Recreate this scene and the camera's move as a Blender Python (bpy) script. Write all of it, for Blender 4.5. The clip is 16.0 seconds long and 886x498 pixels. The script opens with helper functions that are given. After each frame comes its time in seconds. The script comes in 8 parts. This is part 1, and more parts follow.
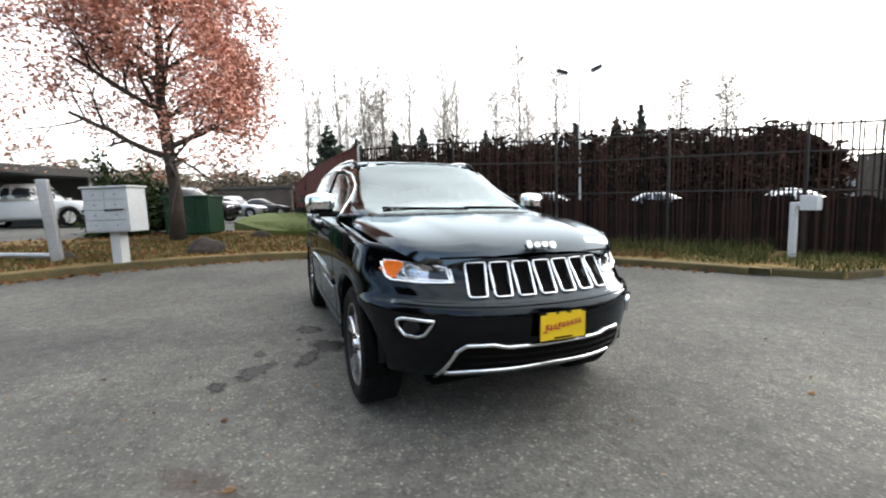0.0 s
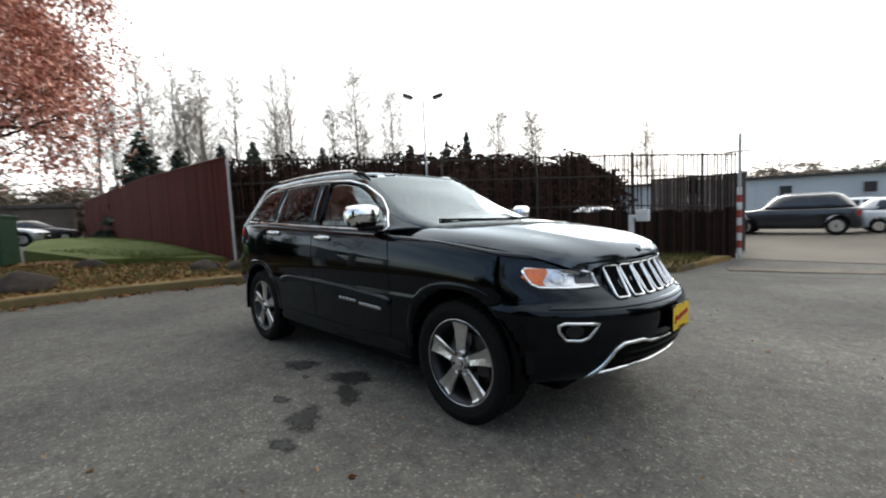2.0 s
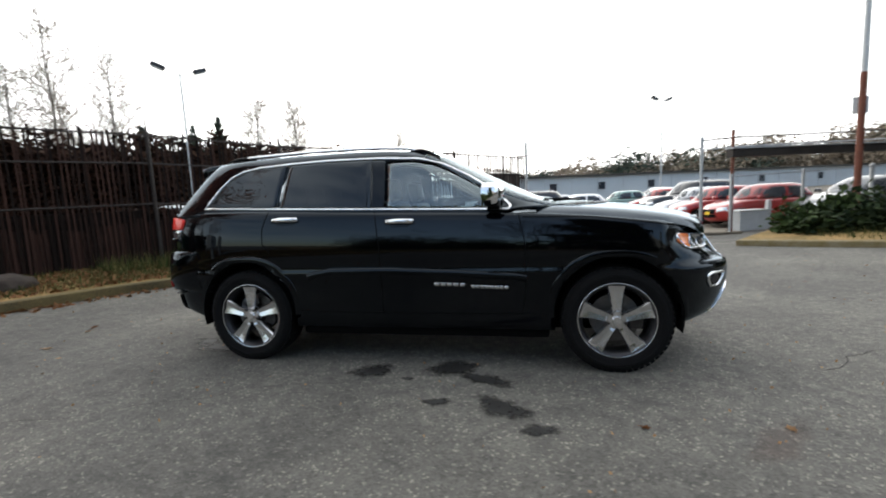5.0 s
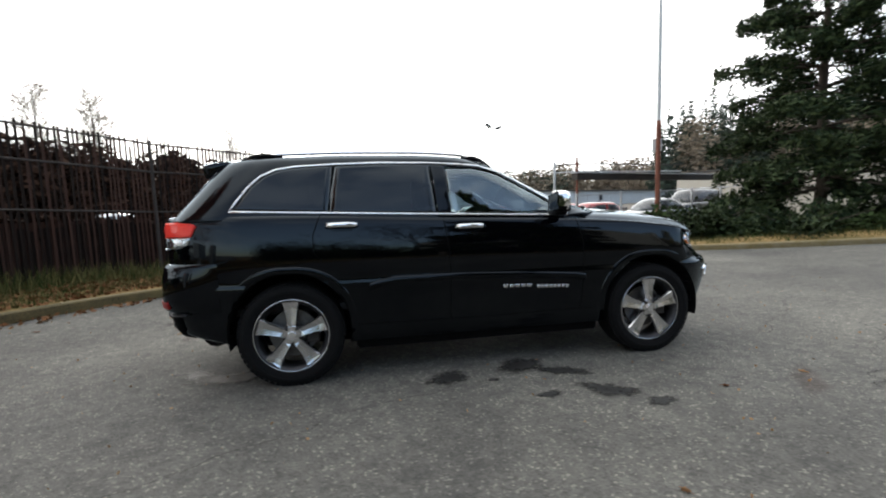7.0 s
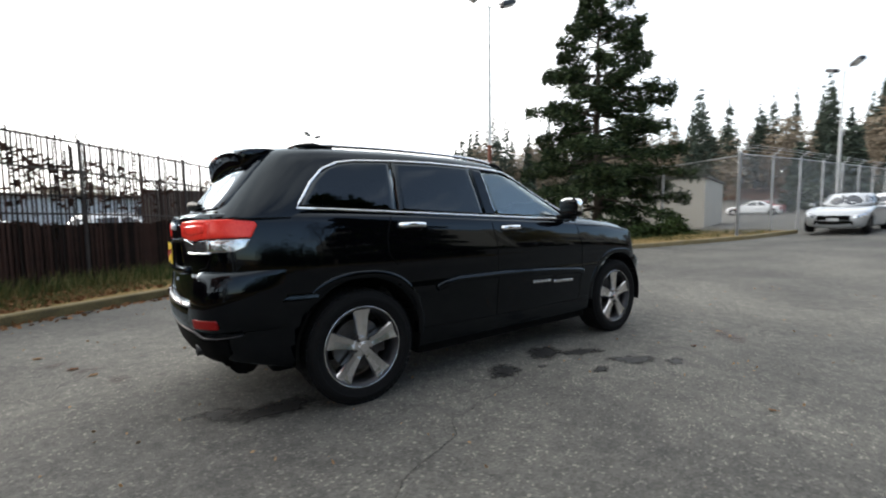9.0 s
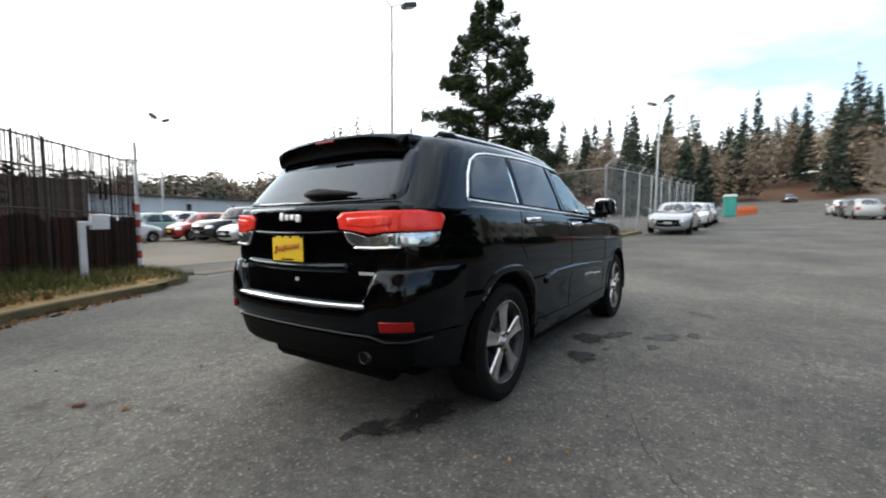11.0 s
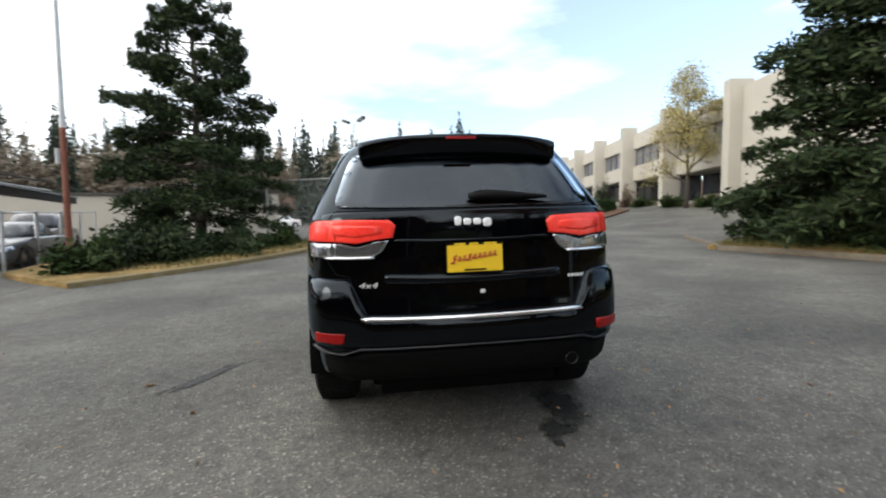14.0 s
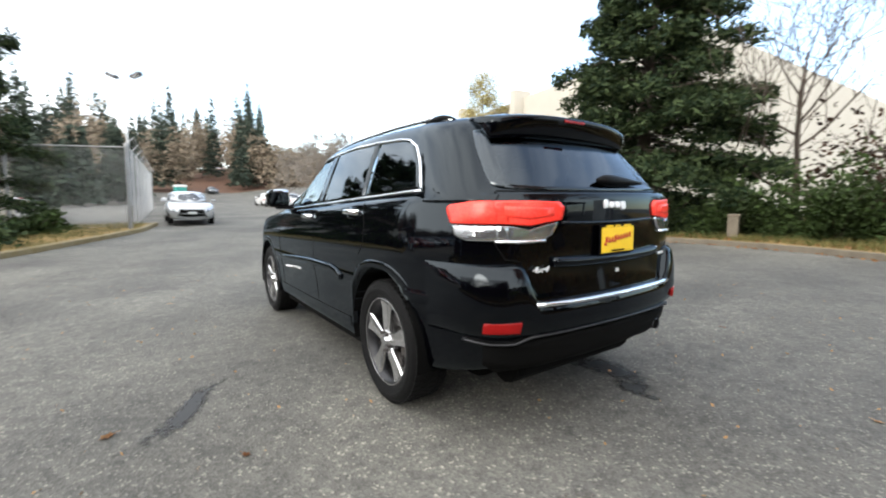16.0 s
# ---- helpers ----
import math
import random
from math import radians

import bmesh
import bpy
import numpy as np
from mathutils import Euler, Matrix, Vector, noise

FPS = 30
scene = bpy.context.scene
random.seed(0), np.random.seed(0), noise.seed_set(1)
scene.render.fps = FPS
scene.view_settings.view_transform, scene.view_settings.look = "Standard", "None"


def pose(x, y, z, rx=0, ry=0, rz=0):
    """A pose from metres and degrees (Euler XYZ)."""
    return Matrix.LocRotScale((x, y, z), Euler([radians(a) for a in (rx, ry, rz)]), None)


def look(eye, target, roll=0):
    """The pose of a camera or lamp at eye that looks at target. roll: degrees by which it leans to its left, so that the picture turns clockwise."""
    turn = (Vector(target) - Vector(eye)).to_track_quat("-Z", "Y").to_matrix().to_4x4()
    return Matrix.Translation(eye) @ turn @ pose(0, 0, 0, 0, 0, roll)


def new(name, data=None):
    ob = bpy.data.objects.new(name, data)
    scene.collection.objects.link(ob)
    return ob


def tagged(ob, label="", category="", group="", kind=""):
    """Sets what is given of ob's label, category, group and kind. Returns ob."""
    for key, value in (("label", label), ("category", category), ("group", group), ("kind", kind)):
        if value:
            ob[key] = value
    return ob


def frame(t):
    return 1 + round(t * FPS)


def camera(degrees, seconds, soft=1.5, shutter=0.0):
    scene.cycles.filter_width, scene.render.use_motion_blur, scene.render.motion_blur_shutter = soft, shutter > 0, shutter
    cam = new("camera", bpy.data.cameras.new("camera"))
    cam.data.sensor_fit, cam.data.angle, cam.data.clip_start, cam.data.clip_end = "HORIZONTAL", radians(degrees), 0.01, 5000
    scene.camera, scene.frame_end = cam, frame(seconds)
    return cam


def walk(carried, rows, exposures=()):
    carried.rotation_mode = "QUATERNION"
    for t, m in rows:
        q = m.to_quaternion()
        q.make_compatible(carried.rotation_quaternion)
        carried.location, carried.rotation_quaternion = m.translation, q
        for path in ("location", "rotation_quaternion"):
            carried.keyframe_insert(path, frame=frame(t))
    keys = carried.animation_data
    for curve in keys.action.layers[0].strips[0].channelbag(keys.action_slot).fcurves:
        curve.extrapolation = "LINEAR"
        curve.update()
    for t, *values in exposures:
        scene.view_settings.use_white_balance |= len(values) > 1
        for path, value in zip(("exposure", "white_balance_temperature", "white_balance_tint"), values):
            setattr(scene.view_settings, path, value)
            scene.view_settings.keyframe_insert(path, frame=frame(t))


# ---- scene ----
cam = camera(91.6, 16.0, soft=2.0, shutter=0.5)
PATH = [
    (0, (4.243, -1.363, 1.303), (2.397, -0.624, 1.083), -2.10),
    (0.5, (4.051, -1.748, 1.305), (2.272, -0.858, 1.101), -2.50),
    (1, (3.829, -2.137, 1.302), (2.167, -1.038, 1.131), -3.72),
    (1.5, (3.553, -2.471, 1.300), (2.004, -1.214, 1.150), -3.91),
    (2, (3.251, -2.771, 1.318), (1.837, -1.367, 1.151), -2.76),
    (2.5, (2.921, -3.072, 1.322), (1.708, -1.492, 1.144), -2.39),
    (3, (2.540, -3.315, 1.314), (1.525, -1.601, 1.130), -2.23),
    (3.5, (2.164, -3.560, 1.318), (1.307, -1.763, 1.121), -2.64),
    (4, (1.766, -3.770, 1.323), (1.055, -1.913, 1.103), -3.29),
    (4.2, (1.600, -3.834, 1.317), (0.935, -1.964, 1.074), -3.48),
    (6.5, (-0.462, -4.191, 1.322), (-0.269, -2.212, 1.113), -1.49),
    (7, (-0.900, -4.124, 1.319), (-0.544, -2.166, 1.117), -1.82),
    (7.5, (-1.377, -4.017, 1.315), (-0.851, -2.094, 1.152), -1.93),
    (8, (-1.825, -3.870, 1.286), (-1.130, -2.004, 1.092), -1.24),
    (8.5, (-2.244, -3.679, 1.293), (-1.335, -1.906, 1.123), 0.49),
    (8.7, (-2.420, -3.593, 1.285), (-1.388, -1.888, 1.120), 0.18),
    (10.8, (-3.881, -2.290, 1.249), (-2.294, -1.084, 1.083), -0.52),
    (11, (-3.970, -2.137, 1.235), (-2.333, -1.000, 1.073), 0.48),
    (11.5, (-4.189, -1.724, 1.246), (-2.407, -0.826, 1.111), -0.22),
    (12, (-4.333, -1.297, 1.228), (-2.456, -0.610, 1.136), -0.94),
    (12.5, (-4.462, -0.876, 1.231), (-2.515, -0.422, 1.199), 0.05),
    (13, (-4.542, -0.445, 1.218), (-2.553, -0.236, 1.165), -0.08),
    (13.5, (-4.559, -0.008, 1.192), (-2.560, -0.027, 1.110), 0.38),
    (14, (-4.553, 0.461, 1.197), (-2.572, 0.207, 1.078), -0.36),
    (14.5, (-4.453, 0.890, 1.162), (-2.520, 0.395, 1.024), 0.00),
    (15, (-4.299, 1.328, 1.159), (-2.438, 0.608, 1.024), 0.68),
    (15.5, (-4.084, 1.745, 1.163), (-2.311, 0.838, 0.979), 0.62),
    (16, (-3.806, 2.100, 1.170), (-2.163, 0.974, 0.988), 0.58),
]
EXPOSURE = [(0.0, 1.52), (1.0, 1.15), (2.0, 0.88), (3.5, 1.0), (8.0, 1.2), (12.0, 1.12), (14.0, 1.15), (15.0, 1.55), (16.0, 1.8)]
walk(cam, [(t, look(eye, target, roll)) for t, eye, target, roll in PATH], EXPOSURE)

# ---- sky and sun: a bright overcast autumn evening, the sun low behind thin cloud ----
SUN_AZ, SUN_EL = radians(20), radians(14)      # azimuth from +y towards -x
world = bpy.data.worlds.new("overcast_sky")
scene.world = world
world.use_nodes = True
wn, wl = world.node_tree.nodes, world.node_tree.links
wn.clear()
w_out = wn.new("ShaderNodeOutputWorld")
sky = wn.new("ShaderNodeTexSky")
sky.sky_type, sky.sun_disc = "NISHITA", False
sky.sun_elevation, sky.sun_rotation = SUN_EL, -SUN_AZ
sky.air_density, sky.dust_density, sky.ozone_density = 1.0, 1.0, 2.0
bg_sky = wn.new("ShaderNodeBackground")
bg_sky.inputs["Strength"].default_value = 0.15
wl.new(sky.outputs["Color"], bg_sky.inputs["Color"])
coord = wn.new("ShaderNodeTexCoord")
squash = wn.new("ShaderNodeMapping")
squash.inputs["Scale"].default_value = (1.0, 1.0, 3.6)
wl.new(coord.outputs["Generated"], squash.inputs["Vector"])
cloud = wn.new("ShaderNodeTexNoise")
cloud.inputs["Scale"].default_value, cloud.inputs["Detail"].default_value = 1.7, 6.0
cloud.inputs["Roughness"].default_value = 0.55
wl.new(squash.outputs["Vector"], cloud.inputs["Vector"])
ramp = wn.new("ShaderNodeValToRGB")
ramp.color_ramp.elements[0].position, ramp.color_ramp.elements[0].color = 0.20, (0.12, 0.12, 0.12, 1)
ramp.color_ramp.elements[1].position, ramp.color_ramp.elements[1].color = 0.68, (0.96, 0.96, 0.96, 1)
# the cloud thickens towards the sun and thins out behind it
side = wn.new("ShaderNodeVectorMath")
side.operation = "DOT_PRODUCT"
side.inputs[1].default_value = (-math.sin(SUN_AZ), math.cos(SUN_AZ), 0.0)
wl.new(coord.outputs["Generated"], side.inputs[0])
lean_ = wn.new("ShaderNodeMath")
lean_.operation = "MULTIPLY_ADD"
wl.new(side.outputs["Value"], lean_.inputs[0])
lean_.inputs[1].default_value = 0.43
wl.new(cloud.outputs["Fac"], lean_.inputs[2])
wl.new(lean_.outputs[0], ramp.inputs["Fac"])
bg_cloud = wn.new("ShaderNodeBackground")
bg_cloud.inputs["Color"].default_value = (0.985, 0.985, 0.965, 1)
bg_cloud.inputs["Strength"].default_value = 1.25
w_mix = wn.new("ShaderNodeMixShader")
wl.new(ramp.outputs["Color"], w_mix.inputs["Fac"])
wl.new(bg_sky.outputs[0], w_mix.inputs[1])
wl.new(bg_cloud.outputs[0], w_mix.inputs[2])
wl.new(w_mix.outputs[0], w_out.inputs["Surface"])
sun = new("sun", bpy.data.lights.new("sun", "SUN"))
sun.data.energy, sun.data.angle, sun.data.color = 0.7, radians(25), (1.0, 0.93, 0.84)
sun_dir = Vector((-math.sin(SUN_AZ) * math.cos(SUN_EL), math.cos(SUN_AZ) * math.cos(SUN_EL), math.sin(SUN_EL)))
sun.matrix_world = look(sun_dir * 60, (0, 0, 0))


# ---- materials ----
def material(name, base, rough=0.6, metal=0.0, var=0.25, fine=40.0, coarse=2.5, bump=0.0, tint=None, coat=0.0, spec=0.5, island=False, rnd=0.0):
    """A surface with colour variation at two scales, and fine relief."""
    m = bpy.data.materials.new(name)
    m.use_nodes = True
    n, l = m.node_tree.nodes, m.node_tree.links
    b = n["Principled BSDF"]
    b.inputs["Roughness"].default_value, b.inputs["Metallic"].default_value = rough, metal
    b.inputs["Coat Weight"].default_value, b.inputs["Coat Roughness"].default_value = coat, 0.03
    b.inputs["Specular IOR Level"].default_value = spec
    b.inputs["Coat IOR"].default_value = 1.45
    c = n.new("ShaderNodeTexCoord")
    big, small = n.new("ShaderNodeTexNoise"), n.new("ShaderNodeTexNoise")
    big.inputs["Scale"].default_value, small.inputs["Scale"].default_value = coarse, fine
    big.inputs["Detail"].default_value = small.inputs["Detail"].default_value = 4.0
    l.new(c.outputs["Object"], big.inputs["Vector"])
    l.new(c.outputs["Object"], small.inputs["Vector"])
    mix = n.new("ShaderNodeMix")
    mix.data_type = "FLOAT"
    mix.inputs["Factor"].default_value = 0.5
    l.new(big.outputs["Fac"], mix.inputs["A"])
    l.new(small.outputs["Fac"], mix.inputs["B"])
    last = mix.outputs["Result"]
    if island or rnd:
        src = n.new("ShaderNodeNewGeometry").outputs["Random Per Island"] if island else n.new("ShaderNodeObjectInfo").outputs["Random"]
        add = n.new("ShaderNodeMath")
        add.operation = "MULTIPLY_ADD"
        l.new(src, add.inputs[0])
        add.inputs[1].default_value = rnd
        l.new(last, add.inputs[2])
        sub = n.new("ShaderNodeMath")
        sub.operation = "SUBTRACT"
        l.new(add.outputs[0], sub.inputs[0])
        sub.inputs[1].default_value = rnd / 2
        last = sub.outputs[0]
    ramp_ = n.new("ShaderNodeValToRGB")
    other = tint or tuple(v * (1 + var) for v in base)
    e = ramp_.color_ramp.elements
    e[0].position, e[0].color = 0.32, (*(v * (1 - var) for v in base), 1)
    e[1].position, e[1].color = 0.68, (*other, 1)
    l.new(last, ramp_.inputs["Fac"])
    l.new(ramp_.outputs["Color"], b.inputs["Base Color"])
    if bump:
        bp = n.new("ShaderNodeBump")
        bp.inputs["Strength"].default_value, bp.inputs["Distance"].default_value = bump, 0.01
        l.new(small.outputs["Fac"], bp.inputs["Height"])
        l.new(bp.outputs["Normal"], b.inputs["Normal"])
    return m


def glass(name, tint, clear, ior=1.75, sheen=(0.92, 0.97, 1.0)):
    """A pane: tinted see-through with a mirror-like surface, in a share set by Fresnel."""
    m = bpy.data.materials.new(name)
    m.use_nodes = True
    n, l = m.node_tree.nodes, m.node_tree.links
    n.clear()
    out, mx = n.new("ShaderNodeOutputMaterial"), n.new("ShaderNodeMixShader")
    gl, tr, fr = n.new("ShaderNodeBsdfGlossy"), n.new("ShaderNodeBsdfTransparent"), n.new("ShaderNodeFresnel")
    gl.inputs["Roughness"].default_value = 0.02
    gl.inputs["Color"].default_value = (*sheen, 1)
    tr.inputs["Color"].default_value = (*(v * clear for v in tint), 1)
    fr.inputs["IOR"].default_value = ior
    l.new(fr.outputs[0], mx.inputs[0])
    l.new(tr.outputs[0], mx.inputs[1])
    l.new(gl.outputs[0], mx.inputs[2])
    l.new(mx.outputs[0], out.inputs["Surface"])
    return m


def lacquer(name, base, ior, r0=0.02, r1=0.07):
    """Deep paint under a clear coat, its gloss in a share set by Fresnel, with uneven roughness in the sheen."""
    m = bpy.data.materials.new(name)
    m.use_nodes = True
    n, l = m.node_tree.nodes, m.node_tree.links
    n.clear()
    out, mx = n.new("ShaderNodeOutputMaterial"), n.new("ShaderNodeMixShader")
    gl, df, fr = n.new("ShaderNodeBsdfGlossy"), n.new("ShaderNodeBsdfDiffuse"), n.new("ShaderNodeFresnel")
    c, ns, mr = n.new("ShaderNodeTexCoord"), n.new("ShaderNodeTexNoise"), n.new("ShaderNodeMapRange")
    ns.inputs["Scale"].default_value, ns.inputs["Detail"].default_value = 3.0, 5.0
    mr.inputs["To Min"].default_value, mr.inputs["To Max"].default_value = r0, r1
    l.new(c.outputs["Object"], ns.inputs["Vector"])
    l.new(ns.outputs["Fac"], mr.inputs["Value"])
    l.new(mr.outputs["Result"], gl.inputs["Roughness"])
    gl.inputs["Color"].default_value = (0.80, 0.91, 1.0, 1)
    df.inputs["Color"].default_value = (*base, 1)
    fr.inputs["IOR"].default_value = ior
    l.new(fr.outputs[0], mx.inputs[0])
    l.new(df.outputs[0], mx.inputs[1])
    l.new(gl.outputs[0], mx.inputs[2])
    l.new(mx.outputs[0], out.inputs["Surface"])
    return m


def asphalt_material():
    m = material("asphalt", (0.1, 0.0975, 0.089), 0.82, var=0.2, fine=300.0, coarse=0.7, bump=0.0, spec=0.35)
    n, l = m.node_tree.nodes, m.node_tree.links
    b = n["Principled BSDF"]
    old = b.inputs["Base Color"].links[0].from_socket
    c = n.new("ShaderNodeTexCoord")
    # pale and dark aggregate
    v = n.new("ShaderNodeTexVoronoi")
    v.inputs["Scale"].default_value = 80.0
    l.new(c.outputs["Object"], v.inputs["Vector"])
    stone = n.new("ShaderNodeValToRGB")
    e = stone.color_ramp.elements
    e[0].position, e[0].color = 0.0, (0.68, 0.68, 0.68, 1)
    e[1].position, e[1].color = 0.93, (1.15, 1.15, 1.15, 1)
    pale = e.new(0.965)
    pale.color = (2.1, 2.05, 1.98, 1)
    sep = n.new("ShaderNodeSeparateColor")
    l.new(v.outputs["Color"], sep.inputs[0])
    l.new(sep.outputs[0], stone.inputs["Fac"])
    mul = n.new("ShaderNodeMix")
    mul.data_type, mul.blend_type = "RGBA", "MULTIPLY"
    mul.inputs["Factor"].default_value = 1.0
    l.new(old, mul.inputs["A"])
    l.new(stone.outputs["Color"], mul.inputs["B"])
    # broad worn and damp areas
    w = n.new("ShaderNodeTexNoise")
    w.inputs["Scale"].default_value, w.inputs["Detail"].default_value = 0.35, 7.0
    l.new(c.outputs["Object"], w.inputs["Vector"])
    wr = n.new("ShaderNodeValToRGB")
    e = wr.color_ramp.elements
    e[0].position, e[0].color = 0.35, (0.72, 0.72, 0.73, 1)
    e[1].position, e[1].color = 0.65, (1.2, 1.19, 1.16, 1)
    l.new(w.outputs["Fac"], wr.inputs["Fac"])
    mul2 = n.new("ShaderNodeMix")
    mul2.data_type, mul2.blend_type = "RGBA", "MULTIPLY"
    mul2.inputs["Factor"].default_value = 1.0
    l.new(mul.outputs["Result"], mul2.inputs["A"])
    l.new(wr.outputs["Color"], mul2.inputs["B"])
    # patches of lost fines and rolled-in stone
    p = n.new("ShaderNodeTexNoise")
    p.inputs["Scale"].default_value, p.inputs["Detail"].default_value, p.inputs["Roughness"].default_value = 9.0, 5.0, 0.75
    l.new(c.outputs["Object"], p.inputs["Vector"])
    pr = n.new("ShaderNodeValToRGB")
    e = pr.color_ramp.elements
    e[0].position, e[0].color = 0.33, (0.70, 0.70, 0.71, 1)
    e[1].position, e[1].color = 0.66, (1.28, 1.27, 1.24, 1)
    l.new(p.outputs["Fac"], pr.inputs["Fac"])
    mul3 = n.new("ShaderNodeMix")
    mul3.data_type, mul3.blend_type = "RGBA", "MULTIPLY"
    mul3.inputs["Factor"].default_value = 1.0
    l.new(mul2.outputs["Result"], mul3.inputs["A"])
    l.new(pr.outputs["Color"], mul3.inputs["B"])
    l.new(mul3.outputs["Result"], b.inputs["Base Color"])
    bp = n.new("ShaderNodeBump")
    bp.inputs["Strength"].default_value, bp.inputs["Distance"].default_value = 0.6, 0.006
    l.new(v.outputs["Distance"], bp.inputs["Height"])
    l.new(bp.outputs["Normal"], b.inputs["Normal"])
    return m


def stain_material(name, colour, most=0.92):
    """A thin film on the asphalt, breaking up towards its rim."""
    m = material(name, colour, 0.6, var=0.35, fine=40, coarse=6)
    n, l = m.node_tree.nodes, m.node_tree.links
    at = n.new("ShaderNodeAttribute")
    at.attribute_name = "inner"
    c, ns = n.new("ShaderNodeTexCoord"), n.new("ShaderNodeTexNoise")
    ns.inputs["Scale"].default_value, ns.inputs["Detail"].default_value = 22.0, 6.0
    l.new(c.outputs["Object"], ns.inputs["Vector"])
    ad = n.new("ShaderNodeMath")
    ad.operation = "MULTIPLY_ADD"
    l.new(ns.outputs["Fac"], ad.inputs[0])
    ad.inputs[1].default_value = 1.4
    l.new(at.outputs["Fac"], ad.inputs[2])
    mr = n.new("ShaderNodeMapRange")
    mr.inputs["From Min"].default_value, mr.inputs["From Max"].default_value, mr.inputs["To Max"].default_value = 0.75, 1.5, most
    l.new(ad.outputs[0], mr.inputs["Value"])
    l.new(mr.outputs["Result"], n["Principled BSDF"].inputs["Alpha"])
    return m


